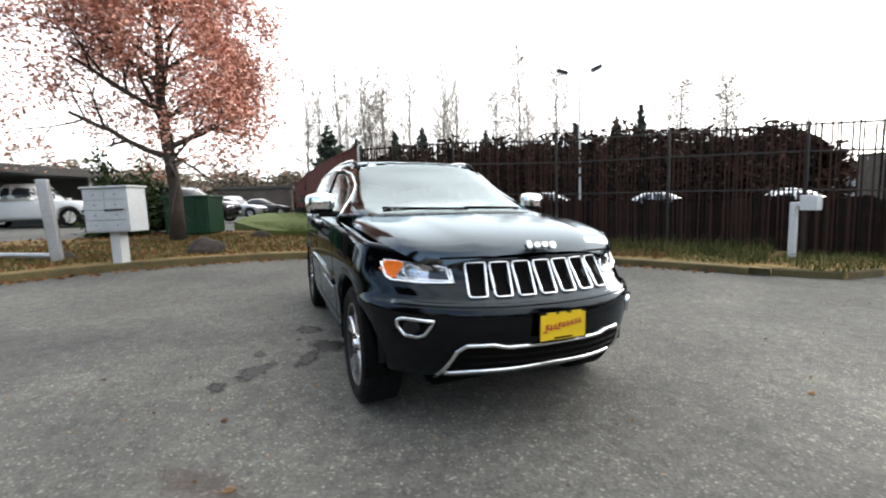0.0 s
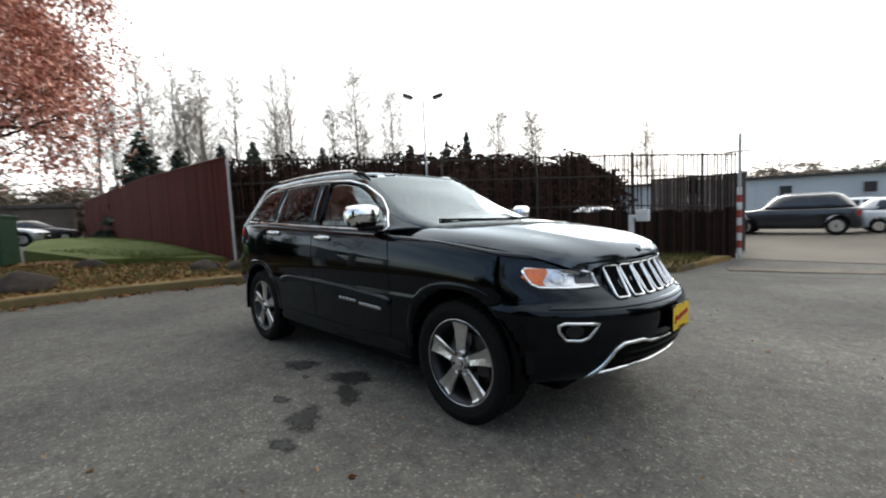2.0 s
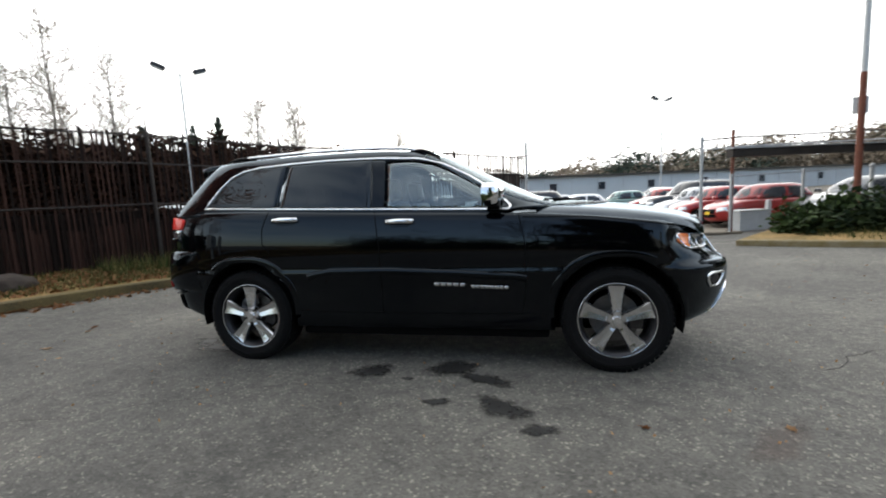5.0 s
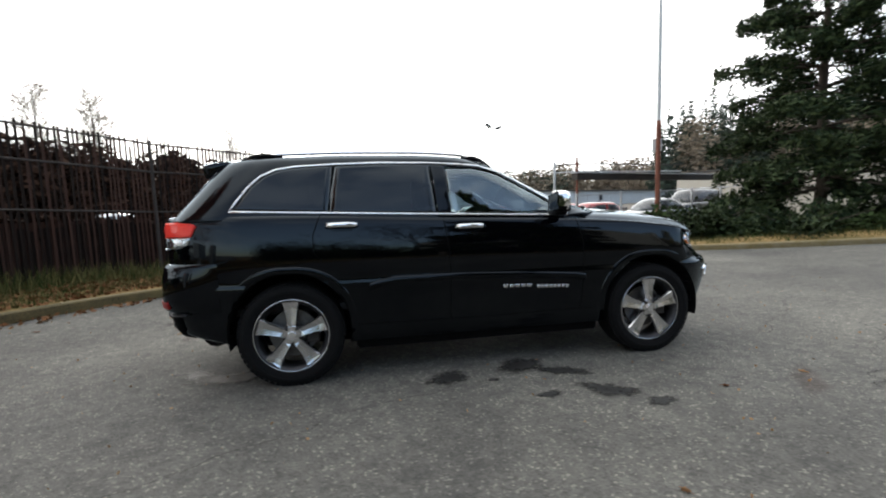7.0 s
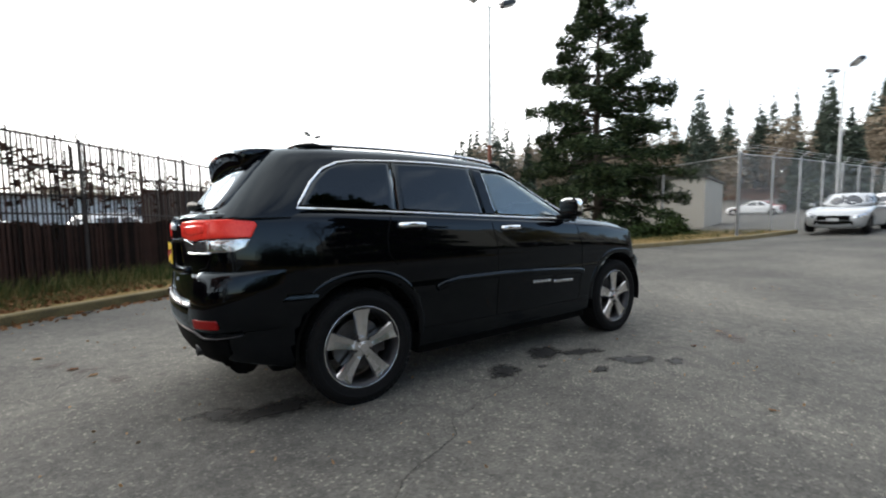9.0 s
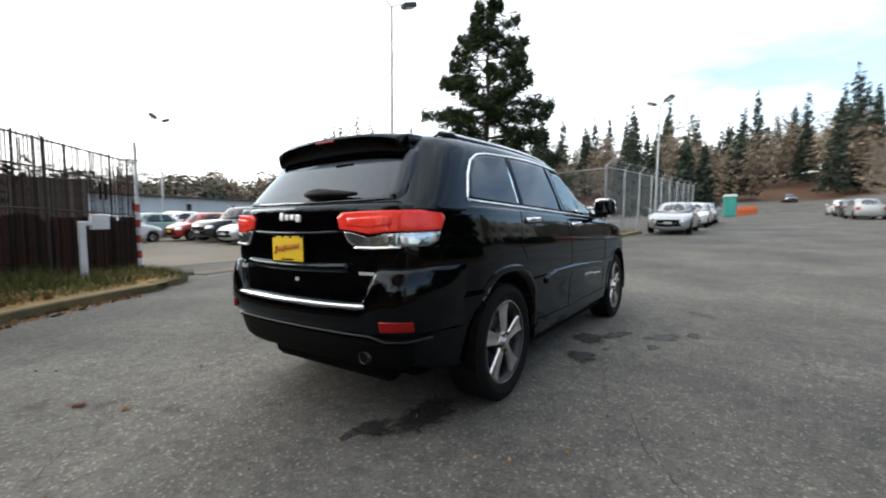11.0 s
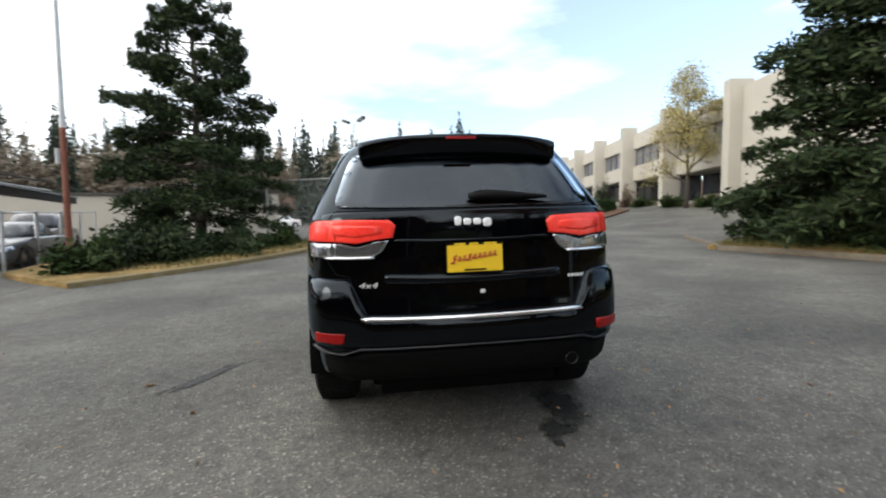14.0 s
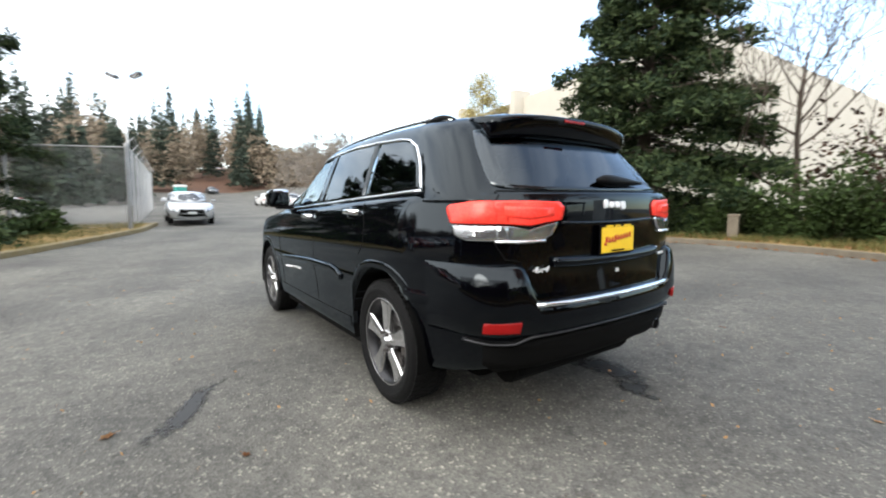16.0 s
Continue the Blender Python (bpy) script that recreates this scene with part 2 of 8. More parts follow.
M = {
    "asphalt": asphalt_material(),
    "yard": material("gravel_yard", (0.135, 0.118, 0.092), 0.9, var=0.3, fine=60, coarse=0.4, bump=0.4),
    "kerb": material("weathered_concrete", (0.125, 0.105, 0.078), 0.9, var=0.35, fine=60, coarse=3, bump=0.4),
    "kerb_mossy": material("mossy_yellowed_kerb", (0.065, 0.052, 0.022), 0.9, var=0.45, fine=45, coarse=2.2, bump=0.5, tint=(0.145, 0.112, 0.042)),
    "kerb_yellow": material("worn_yellow_paint", (0.2604, 0.1922, 0.0434), 0.8, var=0.5, fine=40, coarse=5, bump=0.3, tint=(0.2108, 0.1798, 0.1178)),
    "soil": material("leaf_strewn_grass", (0.105, 0.11, 0.036), 0.95, var=0.5, fine=14, coarse=1.0, bump=0.5, tint=(0.34, 0.215, 0.095), spec=0.12),
    "grass": material("grass_blades", (0.045, 0.085, 0.02), 0.8, var=0.45, fine=5, coarse=0.6, tint=(0.155, 0.1302, 0.0496), island=True, rnd=0.5, spec=0.12),
    "lawn": material("lawn", (0.085, 0.108, 0.03), 0.9, var=0.3, fine=20, coarse=0.5, bump=0.3, spec=0.12),
    "mulch": material("brown_bark_mulch", (0.0992, 0.0465, 0.0248), 0.95, var=0.45, fine=20, coarse=1.5, bump=0.5),
    "slat": material("brown_fence_slat", (0.01736, 0.00992, 0.00744), 0.75, var=0.45, fine=12, coarse=1.5, tint=(0.0434, 0.0217, 0.01612), rnd=0.8, spec=0.15),
    "red_board": material("barn_red_board", (0.075, 0.015, 0.012), 0.9, var=0.25, fine=30, coarse=0.5, rnd=0.25, spec=0.12),
    "galv": material("galvanised_steel", (0.42, 0.43, 0.44), 0.5, 0.6, var=0.2, fine=25, coarse=2),
    "dark_steel": material("dark_rusty_steel", (0.031, 0.0248, 0.0217), 0.65, 0.3, var=0.4, fine=25, coarse=3),
    "rust": material("rust_red_paint", (0.1488, 0.0434, 0.0217), 0.7, var=0.3, fine=15, coarse=2),
    "white_paint": material("white_paint", (0.5616, 0.5694, 0.5694), 0.5, var=0.1, fine=15, coarse=1.5),
    "grey_paint": material("pale_grey_paint", (0.429, 0.4446, 0.4524), 0.5, var=0.12, fine=15, coarse=2),
    "red_paint": material("red_paint", (0.31, 0.031, 0.0186), 0.5, var=0.2),
    "green_steel": material("dark_green_steel", (0.00744, 0.0465, 0.0217), 0.5, var=0.3, fine=10, coarse=2),
    "stone": material("dark_boulder", (0.04, 0.031, 0.025), 0.95, var=0.4, fine=12, coarse=3, bump=0.7),
    "bark": material("grey_brown_bark", (0.0527, 0.0403, 0.031), 0.95, var=0.4, fine=20, coarse=4, bump=0.7),
    "pale_bark": material("pale_bark", (0.1612, 0.1426, 0.124), 0.95, var=0.3, fine=20, coarse=4, bump=0.4),
    "red_leaf": material("rust_red_leaves", (0.56, 0.22, 0.16), 0.7, var=0.35, fine=3, coarse=0.5, tint=(0.76, 0.42, 0.32), island=True, rnd=0.6, spec=0.12),
    "yellow_leaf": material("yellow_leaves", (0.3224, 0.2728, 0.1116), 0.7, var=0.35, fine=3, coarse=0.5, island=True, rnd=0.6, spec=0.12),
    "needle": material("dark_needles", (0.015, 0.031, 0.013), 0.75, var=0.45, fine=3, coarse=0.6, tint=(0.038, 0.055, 0.022), island=True, rnd=0.6, spec=0.12),
    "shrub": material("shrub_leaves", (0.031, 0.0496, 0.0155), 0.75, var=0.4, fine=3, coarse=0.8, island=True, rnd=0.6, spec=0.12),
    "hedge": material("clipped_hedge_leaves", (0.0279, 0.0527, 0.0186), 0.75, var=0.4, fine=6, coarse=1.0, island=True, rnd=0.5, spec=0.12),
    "vine": material("dead_brown_vine", (0.0372, 0.01984, 0.01364), 0.9, var=0.5, fine=6, coarse=1.2, island=True, rnd=0.6, spec=0.12),
    "thicket": material("dark_brown_thicket", (0.021, 0.013, 0.010), 0.95, var=0.4, fine=4, coarse=0.5, tint=(0.05, 0.027, 0.018), island=True, rnd=0.6, spec=0.05),
    "board_wall": material("weathered_board_wall", (0.075, 0.064, 0.055), 0.9, var=0.3, fine=20, coarse=0.8, bump=0.3, tint=(0.12, 0.10, 0.085), rnd=0.3, spec=0.1),
    # twig colour lifted to stand in for haze and bloom
    "twig": material("haze_pale_bare_twigs", (0.34, 0.3, 0.26), 0.9, var=0.3, fine=5, coarse=1, island=True, rnd=0.4, spec=0.12),
    # the next two foliage colours are paled, with distant haze mixed in
    "ochre": material("autumn_hill_foliage", (0.17, 0.135, 0.10), 0.9, var=0.25, fine=1.5, coarse=0.1, tint=(0.25, 0.205, 0.155), island=True, rnd=0.5, spec=0.12),
    "far_green": material("far_conifer_foliage", (0.042, 0.055, 0.042), 0.9, var=0.4, fine=1.5, coarse=0.2, island=True, rnd=0.5, spec=0.12),
    "stucco": material("cream_stucco", (0.40, 0.375, 0.325), 0.9, var=0.08, fine=30, coarse=0.6, bump=0.15),
    "wall_white": material("chalky_white_wall", (0.468, 0.4914, 0.507), 0.8, var=0.1, fine=8, coarse=0.4),
    "dark_roof": material("dark_roof", (0.0434, 0.0403, 0.0372), 0.8, var=0.25, fine=10, coarse=1),
    "window_dark": material("dark_window_glass", (0.03, 0.035, 0.045), 0.08, var=0.2, fine=1, coarse=0.3),
    "blind": material("grey_window_band", (0.124, 0.1302, 0.1488), 0.3, var=0.15, fine=2, coarse=0.5),
    "teal": material("teal_plastic", (0.0234, 0.234, 0.2028), 0.5, var=0.15),
    "orange": material("orange_barrier", (0.468, 0.1092, 0.0312), 0.6, var=0.15),
    # the car
    "paint": lacquer("glossy_black_car_paint", (0.0008, 0.0008, 0.0014), 1.39),
    # copy of the body paint, gloss raised to put a bright sheen on the bonnet
    "paint_top": lacquer("bright_sheen_black_car_paint", (0.002, 0.002, 0.0024), 1.85, 0.06, 0.16),
    "chrome": material("polished_chrome", (0.82, 0.83, 0.85), 0.07, 1.0, var=0.04, fine=10, coarse=2),
    "satin_black": material("grained_black_plastic", (0.00248, 0.00248, 0.002728), 0.5, var=0.25, fine=250, coarse=4, bump=0.1, spec=0.1),
    "deep_black": material("unlit_black_plastic", (0.00186, 0.00186, 0.00186), 0.85, var=0.2, spec=0.1),
    "tyre": material("tyre_rubber", (0.00372, 0.00372, 0.003968), 0.85, var=0.35, fine=60, coarse=6, bump=0.25, spec=0.2),
    "alloy": material("polished_grey_alloy", (0.68, 0.68, 0.69), 0.24, 1.0, var=0.12, fine=60, coarse=4),
    "alloy_dark": material("dark_grey_alloy", (0.0372, 0.0372, 0.0403), 0.4, 0.8, var=0.2),
    "disc": material("brake_disc_steel", (0.11, 0.105, 0.10), 0.45, 1.0, var=0.25, fine=40, coarse=6),
    "red_lens": material("red_lamp_lens", (0.9, 0.03, 0.022), 0.22, var=0.12, fine=90, coarse=8, coat=0.25, spec=0.3, tint=(0.95, 0.07, 0.045)),
    "dark_red_lens": material("dark_red_reflector", (0.24, 0.004, 0.004), 0.35, var=0.2, fine=120, coarse=8, coat=0.0, spec=0.3),
    "clear_lens": material("silvery_lamp_reflector", (0.5, 0.52, 0.55), 0.12, 0.9, var=0.35, fine=25, coarse=10, coat=1.0),
    "amber": material("amber_lens", (0.8, 0.17, 0.02), 0.2, var=0.2, coat=1.0),
    "plate": material("yellow_dealer_plate", (0.72, 0.48, 0.01), 0.45, var=0.05),
    "plate_red": material("red_print", (0.351, 0.0156, 0.0078), 0.5, var=0.1),
    "seat": material("dark_seat_leather", (0.0186, 0.01736, 0.01674), 0.55, var=0.2),
    "pane": glass("clear_tinted_glass", (0.72, 0.84, 0.84), 0.7, 2.05, (0.84, 0.95, 1.0)),
    "privacy": glass("dark_privacy_glass", (0.5, 0.55, 0.65), 0.06, 1.55, (0.82, 0.92, 1.0)),
    # the privacy glass again, reflecting more to brighten the rear window's sheen
    "tailgate_glass": glass("tinted_tailgate_glass", (0.5, 0.55, 0.65), 0.1, 1.6, (0.80, 0.90, 1.0)),
    "side_pane": glass("lightly_tinted_side_glass", (0.8, 0.9, 0.92), 0.9, 2.4, (0.82, 0.95, 1.0)),
    "badge": material("bright_badge_metal", (0.85, 0.86, 0.88), 0.45, 0.6, var=0.05),
    "mirror": material("mirror_glass", (0.12, 0.13, 0.14), 0.03, 1.0, var=0.02),
    "oil": stain_material("dark_oil_stain", (0.016, 0.0156, 0.0152)),
    "rusty": stain_material("rusty_stain", (0.09, 0.055, 0.045), 0.32),
    "crack": material("crack_shadow", (0.0217, 0.02046, 0.0186), 0.95, var=0.3),
    "leaf_fall": material("fallen_leaf", (0.2232, 0.093, 0.0372), 0.8, var=0.4, rnd=0.8, tint=(0.31, 0.186, 0.093), spec=0.12),
}


# ---- small builders ----
def link(name, bm, mat, parent=None, label="", smooth=False):
    """Links a bmesh as one object."""
    me = bpy.data.meshes.new(name)
    bm.normal_update()
    bm.to_mesh(me)
    bm.free()
    me.materials.append(mat)
    if smooth:
        me.polygons.foreach_set("use_smooth", [True] * len(me.polygons))
    ob = new(name, me)
    if parent is not None:
        ob.parent = parent
    if label:
        ob["label"] = label
    return ob


def part(name, bm, mat, parent, label="", smooth=False):
    return link(name, bm, mat, parent, label, smooth)


def thing(name, label, category, m=None, group="", kind=""):
    """An Empty at a thing's base, which parents its parts."""
    ob = new(name)
    ob.empty_display_size = 0.1
    if m is not None:
        ob.matrix_basis = m
    return tagged(ob, label, category, group, kind)


def mesh_np(name, verts, faces, mat, parent=None, smooth=False):
    """An object from number arrays."""
    me = bpy.data.meshes.new(name)
    me.from_pydata(np.asarray(verts).tolist(), [], np.asarray(faces).tolist())
    me.materials.append(mat)
    if smooth:
        me.polygons.foreach_set("use_smooth", [True] * len(me.polygons))
    ob = new(name, me)
    if parent is not None:
        ob.parent = parent
    return ob


def box(bm, x0, y0, z0, x1, y1, z1, bevel=0.0, m=None):
    """A box between two corners, with bevelled edges."""
    r = bmesh.ops.create_cube(bm, size=1.0)
    vs = r["verts"]
    t = Matrix.Translation(((x0 + x1) / 2, (y0 + y1) / 2, (z0 + z1) / 2)) @ Matrix.Diagonal((x1 - x0, y1 - y0, z1 - z0, 1))
    bmesh.ops.transform(bm, matrix=t, verts=vs)
    if bevel:
        es = list({e for v in vs for e in v.link_edges})
        vs = list({v for f in bmesh.ops.bevel(bm, geom=es, offset=bevel, segments=2, affect="EDGES", profile=0.6)["faces"] for v in f.verts} | {v for v in vs if v.is_valid})
    if m is not None:
        bmesh.ops.transform(bm, matrix=m, verts=vs)
    return bm


def tube(bm, points, radii, sides=8, cap=True):
    """A round tube through points, with a radius at each."""
    rings = []
    pts = [Vector(p) for p in points]
    if not hasattr(radii, "__len__"):
        radii = [radii] * len(pts)
    for i, p in enumerate(pts):
        d = (pts[min(i + 1, len(pts) - 1)] - pts[max(i - 1, 0)]).normalized()
        a = d.orthogonal().normalized() if abs(d.z) > 0.9 else d.cross(Vector((0, 0, 1))).normalized()
        b = d.cross(a)
        rings.append([bm.verts.new(p + radii[i] * (math.cos(k) * a + math.sin(k) * b)) for k in [2 * math.pi * j / sides for j in range(sides)]])
    for r0, r1 in zip(rings, rings[1:]):
        for j in range(sides):
            bm.faces.new((r0[j], r0[(j + 1) % sides], r1[(j + 1) % sides], r1[j]))
    if cap:
        bm.faces.new(list(reversed(rings[0])))
        bm.faces.new(rings[-1])
    return bm


def lerp_table(x, table):
    """Straight interpolation in a table of (x, value)."""
    return float(np.interp(x, [a for a, _ in table], [b for _, b in table]))


# ---- the ground: a turning circle that leans a little, with a street that climbs to the east ----
KC, KR = Vector((2.5, -1.5)), 8.6            # centre and radius of the turning circle's kerb


def smooth_pos(v, k=2.0):
    """max(v, 0) with a rounded corner."""
    return 0.5 * (v + np.sqrt(v * v + k * k)) - 0.5 * k * np.exp(-np.abs(v) / (2 * k))


def hz(x, y):
    """The height of the asphalt and the land."""
    x, y = np.asarray(x, float), np.asarray(y, float)
    yy = np.clip(y, -80, 12)
    z = -0.0036 * np.clip(x, -30, 30) - 0.0272 * yy
    z = z + 0.036 * smooth_pos(np.minimum(-x, 16) - 3.2) + 0.035 * smooth_pos(np.minimum(x, 20) - 4.0) + 0.024 * smooth_pos(np.minimum(x, 160) - 20)
    z = z + 0.05 * smooth_pos(np.minimum(x, 190) - 65, 6.0)
    z = z + 0.13 * smooth_pos(np.minimum(-y, 24) - 13.5) * np.clip((x - 6) / 10, 0, 1)
    return z


def sheet(name, xs, ys, mat, lift=0.0, keep=None):
    X, Y = np.meshgrid(xs, ys, indexing="ij")
    Z = hz(X, Y) + lift
    nx, ny = len(xs), len(ys)
    V = np.stack([X, Y, Z], -1).reshape(-1, 3)
    i, j = np.meshgrid(np.arange(nx - 1), np.arange(ny - 1), indexing="ij")
    a = (i * ny + j).ravel()
    F = np.stack([a, a + ny, a + ny + 1, a + 1], -1)
    if keep is not None:
        c = V[F].mean(1)
        F = F[[keep(p[0], p[1]) for p in c]]
    return mesh_np(name, V, F, mat, smooth=True)


def steps(*spans):
    out = []
    for a, b, n in spans:
        out += list(np.linspace(a, b, n, endpoint=False))
    return np.array(out + [spans[-1][1]])


axis = steps((-1500, -200, 8), (-200, -60, 14), (-60, -20, 20), (-20, 30, 66), (30, 80, 20), (80, 240, 14), (240, 1500, 8))
ground = tagged(sheet("ground", axis, axis, M["asphalt"]), "worn grey asphalt of a turning circle and street", "ground", kind="structure")


def annulus(name, a0, a1, r0, r1, mat, lift, nr=8, na=60, fade=0.0):
    """A raised strip of land behind the kerb, with a closed front edge."""
    V, F = [], []
    for i in range(na + 1):
        a = radians(a0 + (a1 - a0) * i / na)
        rim = r1(math.degrees(a)) if callable(r1) else r1
        for j in range(nr + 1):
            r = r0 + (rim - r0) * j / nr
            x, y = KC.x + r * math.cos(a), KC.y + r * math.sin(a)
            up = lift + 0.05 * noise.noise((x * 0.6, y * 0.6, 0)) * (j > 0) + fade * j / nr
            V.append((x, y, float(hz(x, y)) + up))
        x, y = KC.x + r0 * math.cos(a), KC.y + r0 * math.sin(a)
        V.append((x, y, float(hz(x, y)) - 0.1))
    n = nr + 2
    for i in range(na):
        for j in range(nr):
            F.append((i * n + j, i * n + j + 1, (i + 1) * n + j + 1, (i + 1) * n + j))
        F.append((i * n + n - 1, i * n, (i + 1) * n, (i + 1) * n + n - 1))
    return mesh_np(name, V, F, mat, smooth=False)


def sweep(bm, line, profile):
    """A profile of (across, up) carried along a line of (x, y), on the land."""
    rings = []
    for i, (x, y) in enumerate(line):
        x0, y0 = line[max(i - 1, 0)]
        x1, y1 = line[min(i + 1, len(line) - 1)]
        d = Vector((x1 - x0, y1 - y0)).normalized()
        nrm = Vector((-d.y, d.x))
        rings.append([bm.verts.new((x + nrm.x * a, y + nrm.y * a, float(hz(x, y)) + u)) for a, u in profile])
    for r0, r1 in zip(rings, rings[1:]):
        for j in range(len(profile) - 1):
            bm.faces.new((r0[j], r0[j + 1], r1[j + 1], r1[j]))
    bm.faces.new(rings[0])
    bm.faces.new(list(reversed(rings[-1])))
    return bm


KERB = [(0.0, -0.1), (0.0, 0.11), (-0.02, 0.135), (-0.15, 0.135), (-0.17, 0.12), (-0.17, -0.1)]


def arc(a0, a1, r=KR, n=60):
    return [(KC.x + r * math.cos(radians(a0 + (a1 - a0) * i / n)), KC.y + r * math.sin(radians(a0 + (a1 - a0) * i / n))) for i in range(n + 1)]


# ---- the black car ----
UP_TILT = Matrix(((0.99999, -0.00005, 0.0036, 0), (-0.00005, 0.99963, 0.02719, 0), (-0.0036, -0.02719, 0.99962, 0), (0, 0, 0, 1)))
car = thing("parked_suv", "glossy black five-door SUV with chrome trim parked on asphalt", "car", UP_TILT)

SIDE_X = [1.75, 1.46, 1.12, 0.78, 0.35, -0.2, -0.75, -1.12, -1.46, -1.78]
FRONT = [(0.0, 0.0), (0.014, 0.22), (0.054, 0.40), (0.122, 0.555), (0.228, 0.70), (0.362, 0.825), (0.50, 0.905)]      # back from the nose, out
REAR = [(0.46, 0.90), (0.29, 0.862), (0.155, 0.80), (0.078, 0.69), (0.030, 0.50), (0.008, 0.25), (0.0, 0.0)]
BELT = [(-2.5, 1.262), (-1.9, 1.262), (-1.2, 1.245), (-0.3, 1.205), (0.72, 1.165), (1.1, 1.145), (1.6, 1.095), (2.0, 1.03), (2.25, 0.985)]


def outline(f, r, w, side=None):
    """Half of a plan outline from nose to tail, for a half width w (of the widest, 0.955)."""
    k = w / 0.955
    half = [(max(f - a, 1.79 + 0.03 * (6 - i)), b * k) for i, (a, b) in enumerate(FRONT)]
    half += [(x, w * (1 - 0.012 * max(0, abs(x) - 1.2) / 0.5)) for x in SIDE_X]
    half += [(min(r + a, -1.81 - 0.03 * i), b * k) for i, (a, b) in enumerate(REAR)]
    return half


def ring_mesh(rings, close_top=True, close_bottom=True):
    """A skin through rings of full outlines, all with the same number of points."""
    bm = bmesh.new()
    vs = [[bm.verts.new(p) for p in ring] for ring in rings]
    n = len(rings[0])
    for a, b in zip(vs, vs[1:]):
        for i in range(n):
            bm.faces.new((a[i], a[(i + 1) % n], b[(i + 1) % n], b[i]))
    for ring, on, flip in ((vs[0], close_bottom, True), (vs[-1], close_top, False)):
        if on:
            h = n // 2
            for i in range(h):                    # strips across from one side to the other
                quad = [ring[i], ring[(i + 1) % n], ring[(n - i - 1) % n], ring[(n - i) % n]]
                quad = list(dict.fromkeys(quad))
                if len(quad) > 2:
                    bm.faces.new(quad[::-1] if flip else quad)
    bmesh.ops.recalc_face_normals(bm, faces=bm.faces)
    return bm


def full(half, zf):
    left = [(x, y, zf(x, y)) for x, y in half]
    right = [(x, -y, zf(x, y)) for x, y in half[-2:0:-1]]
    return left + right


def baked(bm, mods):
    """The mesh of a bmesh after modifiers; the helper objects go away again."""
    me = bpy.data.meshes.new("work")
    bm.to_mesh(me)
    bm.free()
    ob = new("work", me)
    for kind, settings in mods:
        md = ob.modifiers.new(kind, kind)
        if kind == "SUBSURF":
            md.levels = md.render_levels = settings
        elif kind == "SOLIDIFY":
            md.thickness, md.offset = settings, -1.0
        else:
            md.operation, md.object = "DIFFERENCE", settings
    dg = bpy.context.evaluated_depsgraph_get()
    out = bpy.data.meshes.new_from_object(ob.evaluated_get(dg))
    bpy.data.objects.remove(ob)
    bpy.data.meshes.remove(me)
    return out


def mesh_part(name, me, mat, parent, label="", smooth=True):
    me.name = name
    me.materials.clear()
    me.materials.append(mat)
    me.polygons.foreach_set("use_smooth", [smooth] * len(me.polygons))
    ob = new(name, me)
    ob.parent = parent
    if label:
        ob["label"] = label
    return ob


def cutter(bm):
    me = bpy.data.meshes.new("cutter")
    bm.to_mesh(me)
    bm.free()
    return new("cutter", me)


def remove(ob):
    me = ob.data
    bpy.data.objects.remove(ob)
    bpy.data.meshes.remove(me)


# lower body: height at the side, nose x, tail x, half width
LEVELS = [(0.275, 2.09, -2.10, 0.80), (0.285, 2.20, -2.23, 0.89), (0.31, 2.275, -2.30, 0.915), (0.40, 2.35, -2.375, 0.925),
          (0.54, 2.397, -2.41, 0.93), (0.64, 2.412, -2.417, 0.940), (0.685, 2.412, -2.42, 0.950), (0.72, 2.407, -2.42, 0.957), (0.745, 2.397, -2.42, 0.956), (0.762, 2.377, -2.418, 0.951),
          (0.785, 2.335, -2.415, 0.950), (0.86, 2.305, -2.41, 0.957), (0.97, 2.26, -2.415, 0.955), (1.05, 2.225, -2.417, 0.94)]
WHEELS = [(1.4575, 1), (1.4575, -1), (-1.4575, 1), (-1.4575, -1)]


def level_z(z):
    lift = max(0.0, (z - 0.78) / 0.28)

    def at(x, y):
        b = lerp_table(x, BELT) - 1.2
        nose = max(0.0, x - 1.6) / 0.7
        return z + lift * (b + 0.03) * 0.9 - (0.02 * nose if z > 0.9 else 0) + (0.05 * max(0, x - 1.7) / 0.6 if z < 0.4 else 0) + (0.10 * max(0, -x - 1.75) / 0.6 if z < 0.4 else 0)
    return at


rings = [full(outline(f, r, w), level_z(z)) for z, f, r, w in LEVELS]
top = [(x, y * 0.975, lerp_table(x, BELT)) for x, y, z in rings[-1]]
rings.append(top)
rings.append([(x * 0.992, y * 0.95, z + 0.006) for x, y, z in top])
rings.append([(x * 0.985, y * 0.90, z - 0.05) for x, y, z in top])
lower = ring_mesh(rings)
cut = bmesh.new()
for wx, s in WHEELS:
    r = bmesh.ops.create_cone(cut, cap_ends=True, segments=40, radius1=0.435, radius2=0.435, depth=0.75)
    bmesh.ops.transform(cut, matrix=Matrix.Translation((wx, s * 0.95, 0.405)) @ Matrix.Rotation(math.pi / 2, 4, "X"), verts=r["verts"])
arch_cut = cutter(cut)
me = baked(lower, [("SUBSURF", 2), ("BOOLEAN", arch_cut)])
remove(arch_cut)
body = mesh_part("body", me, M["paint"], car)

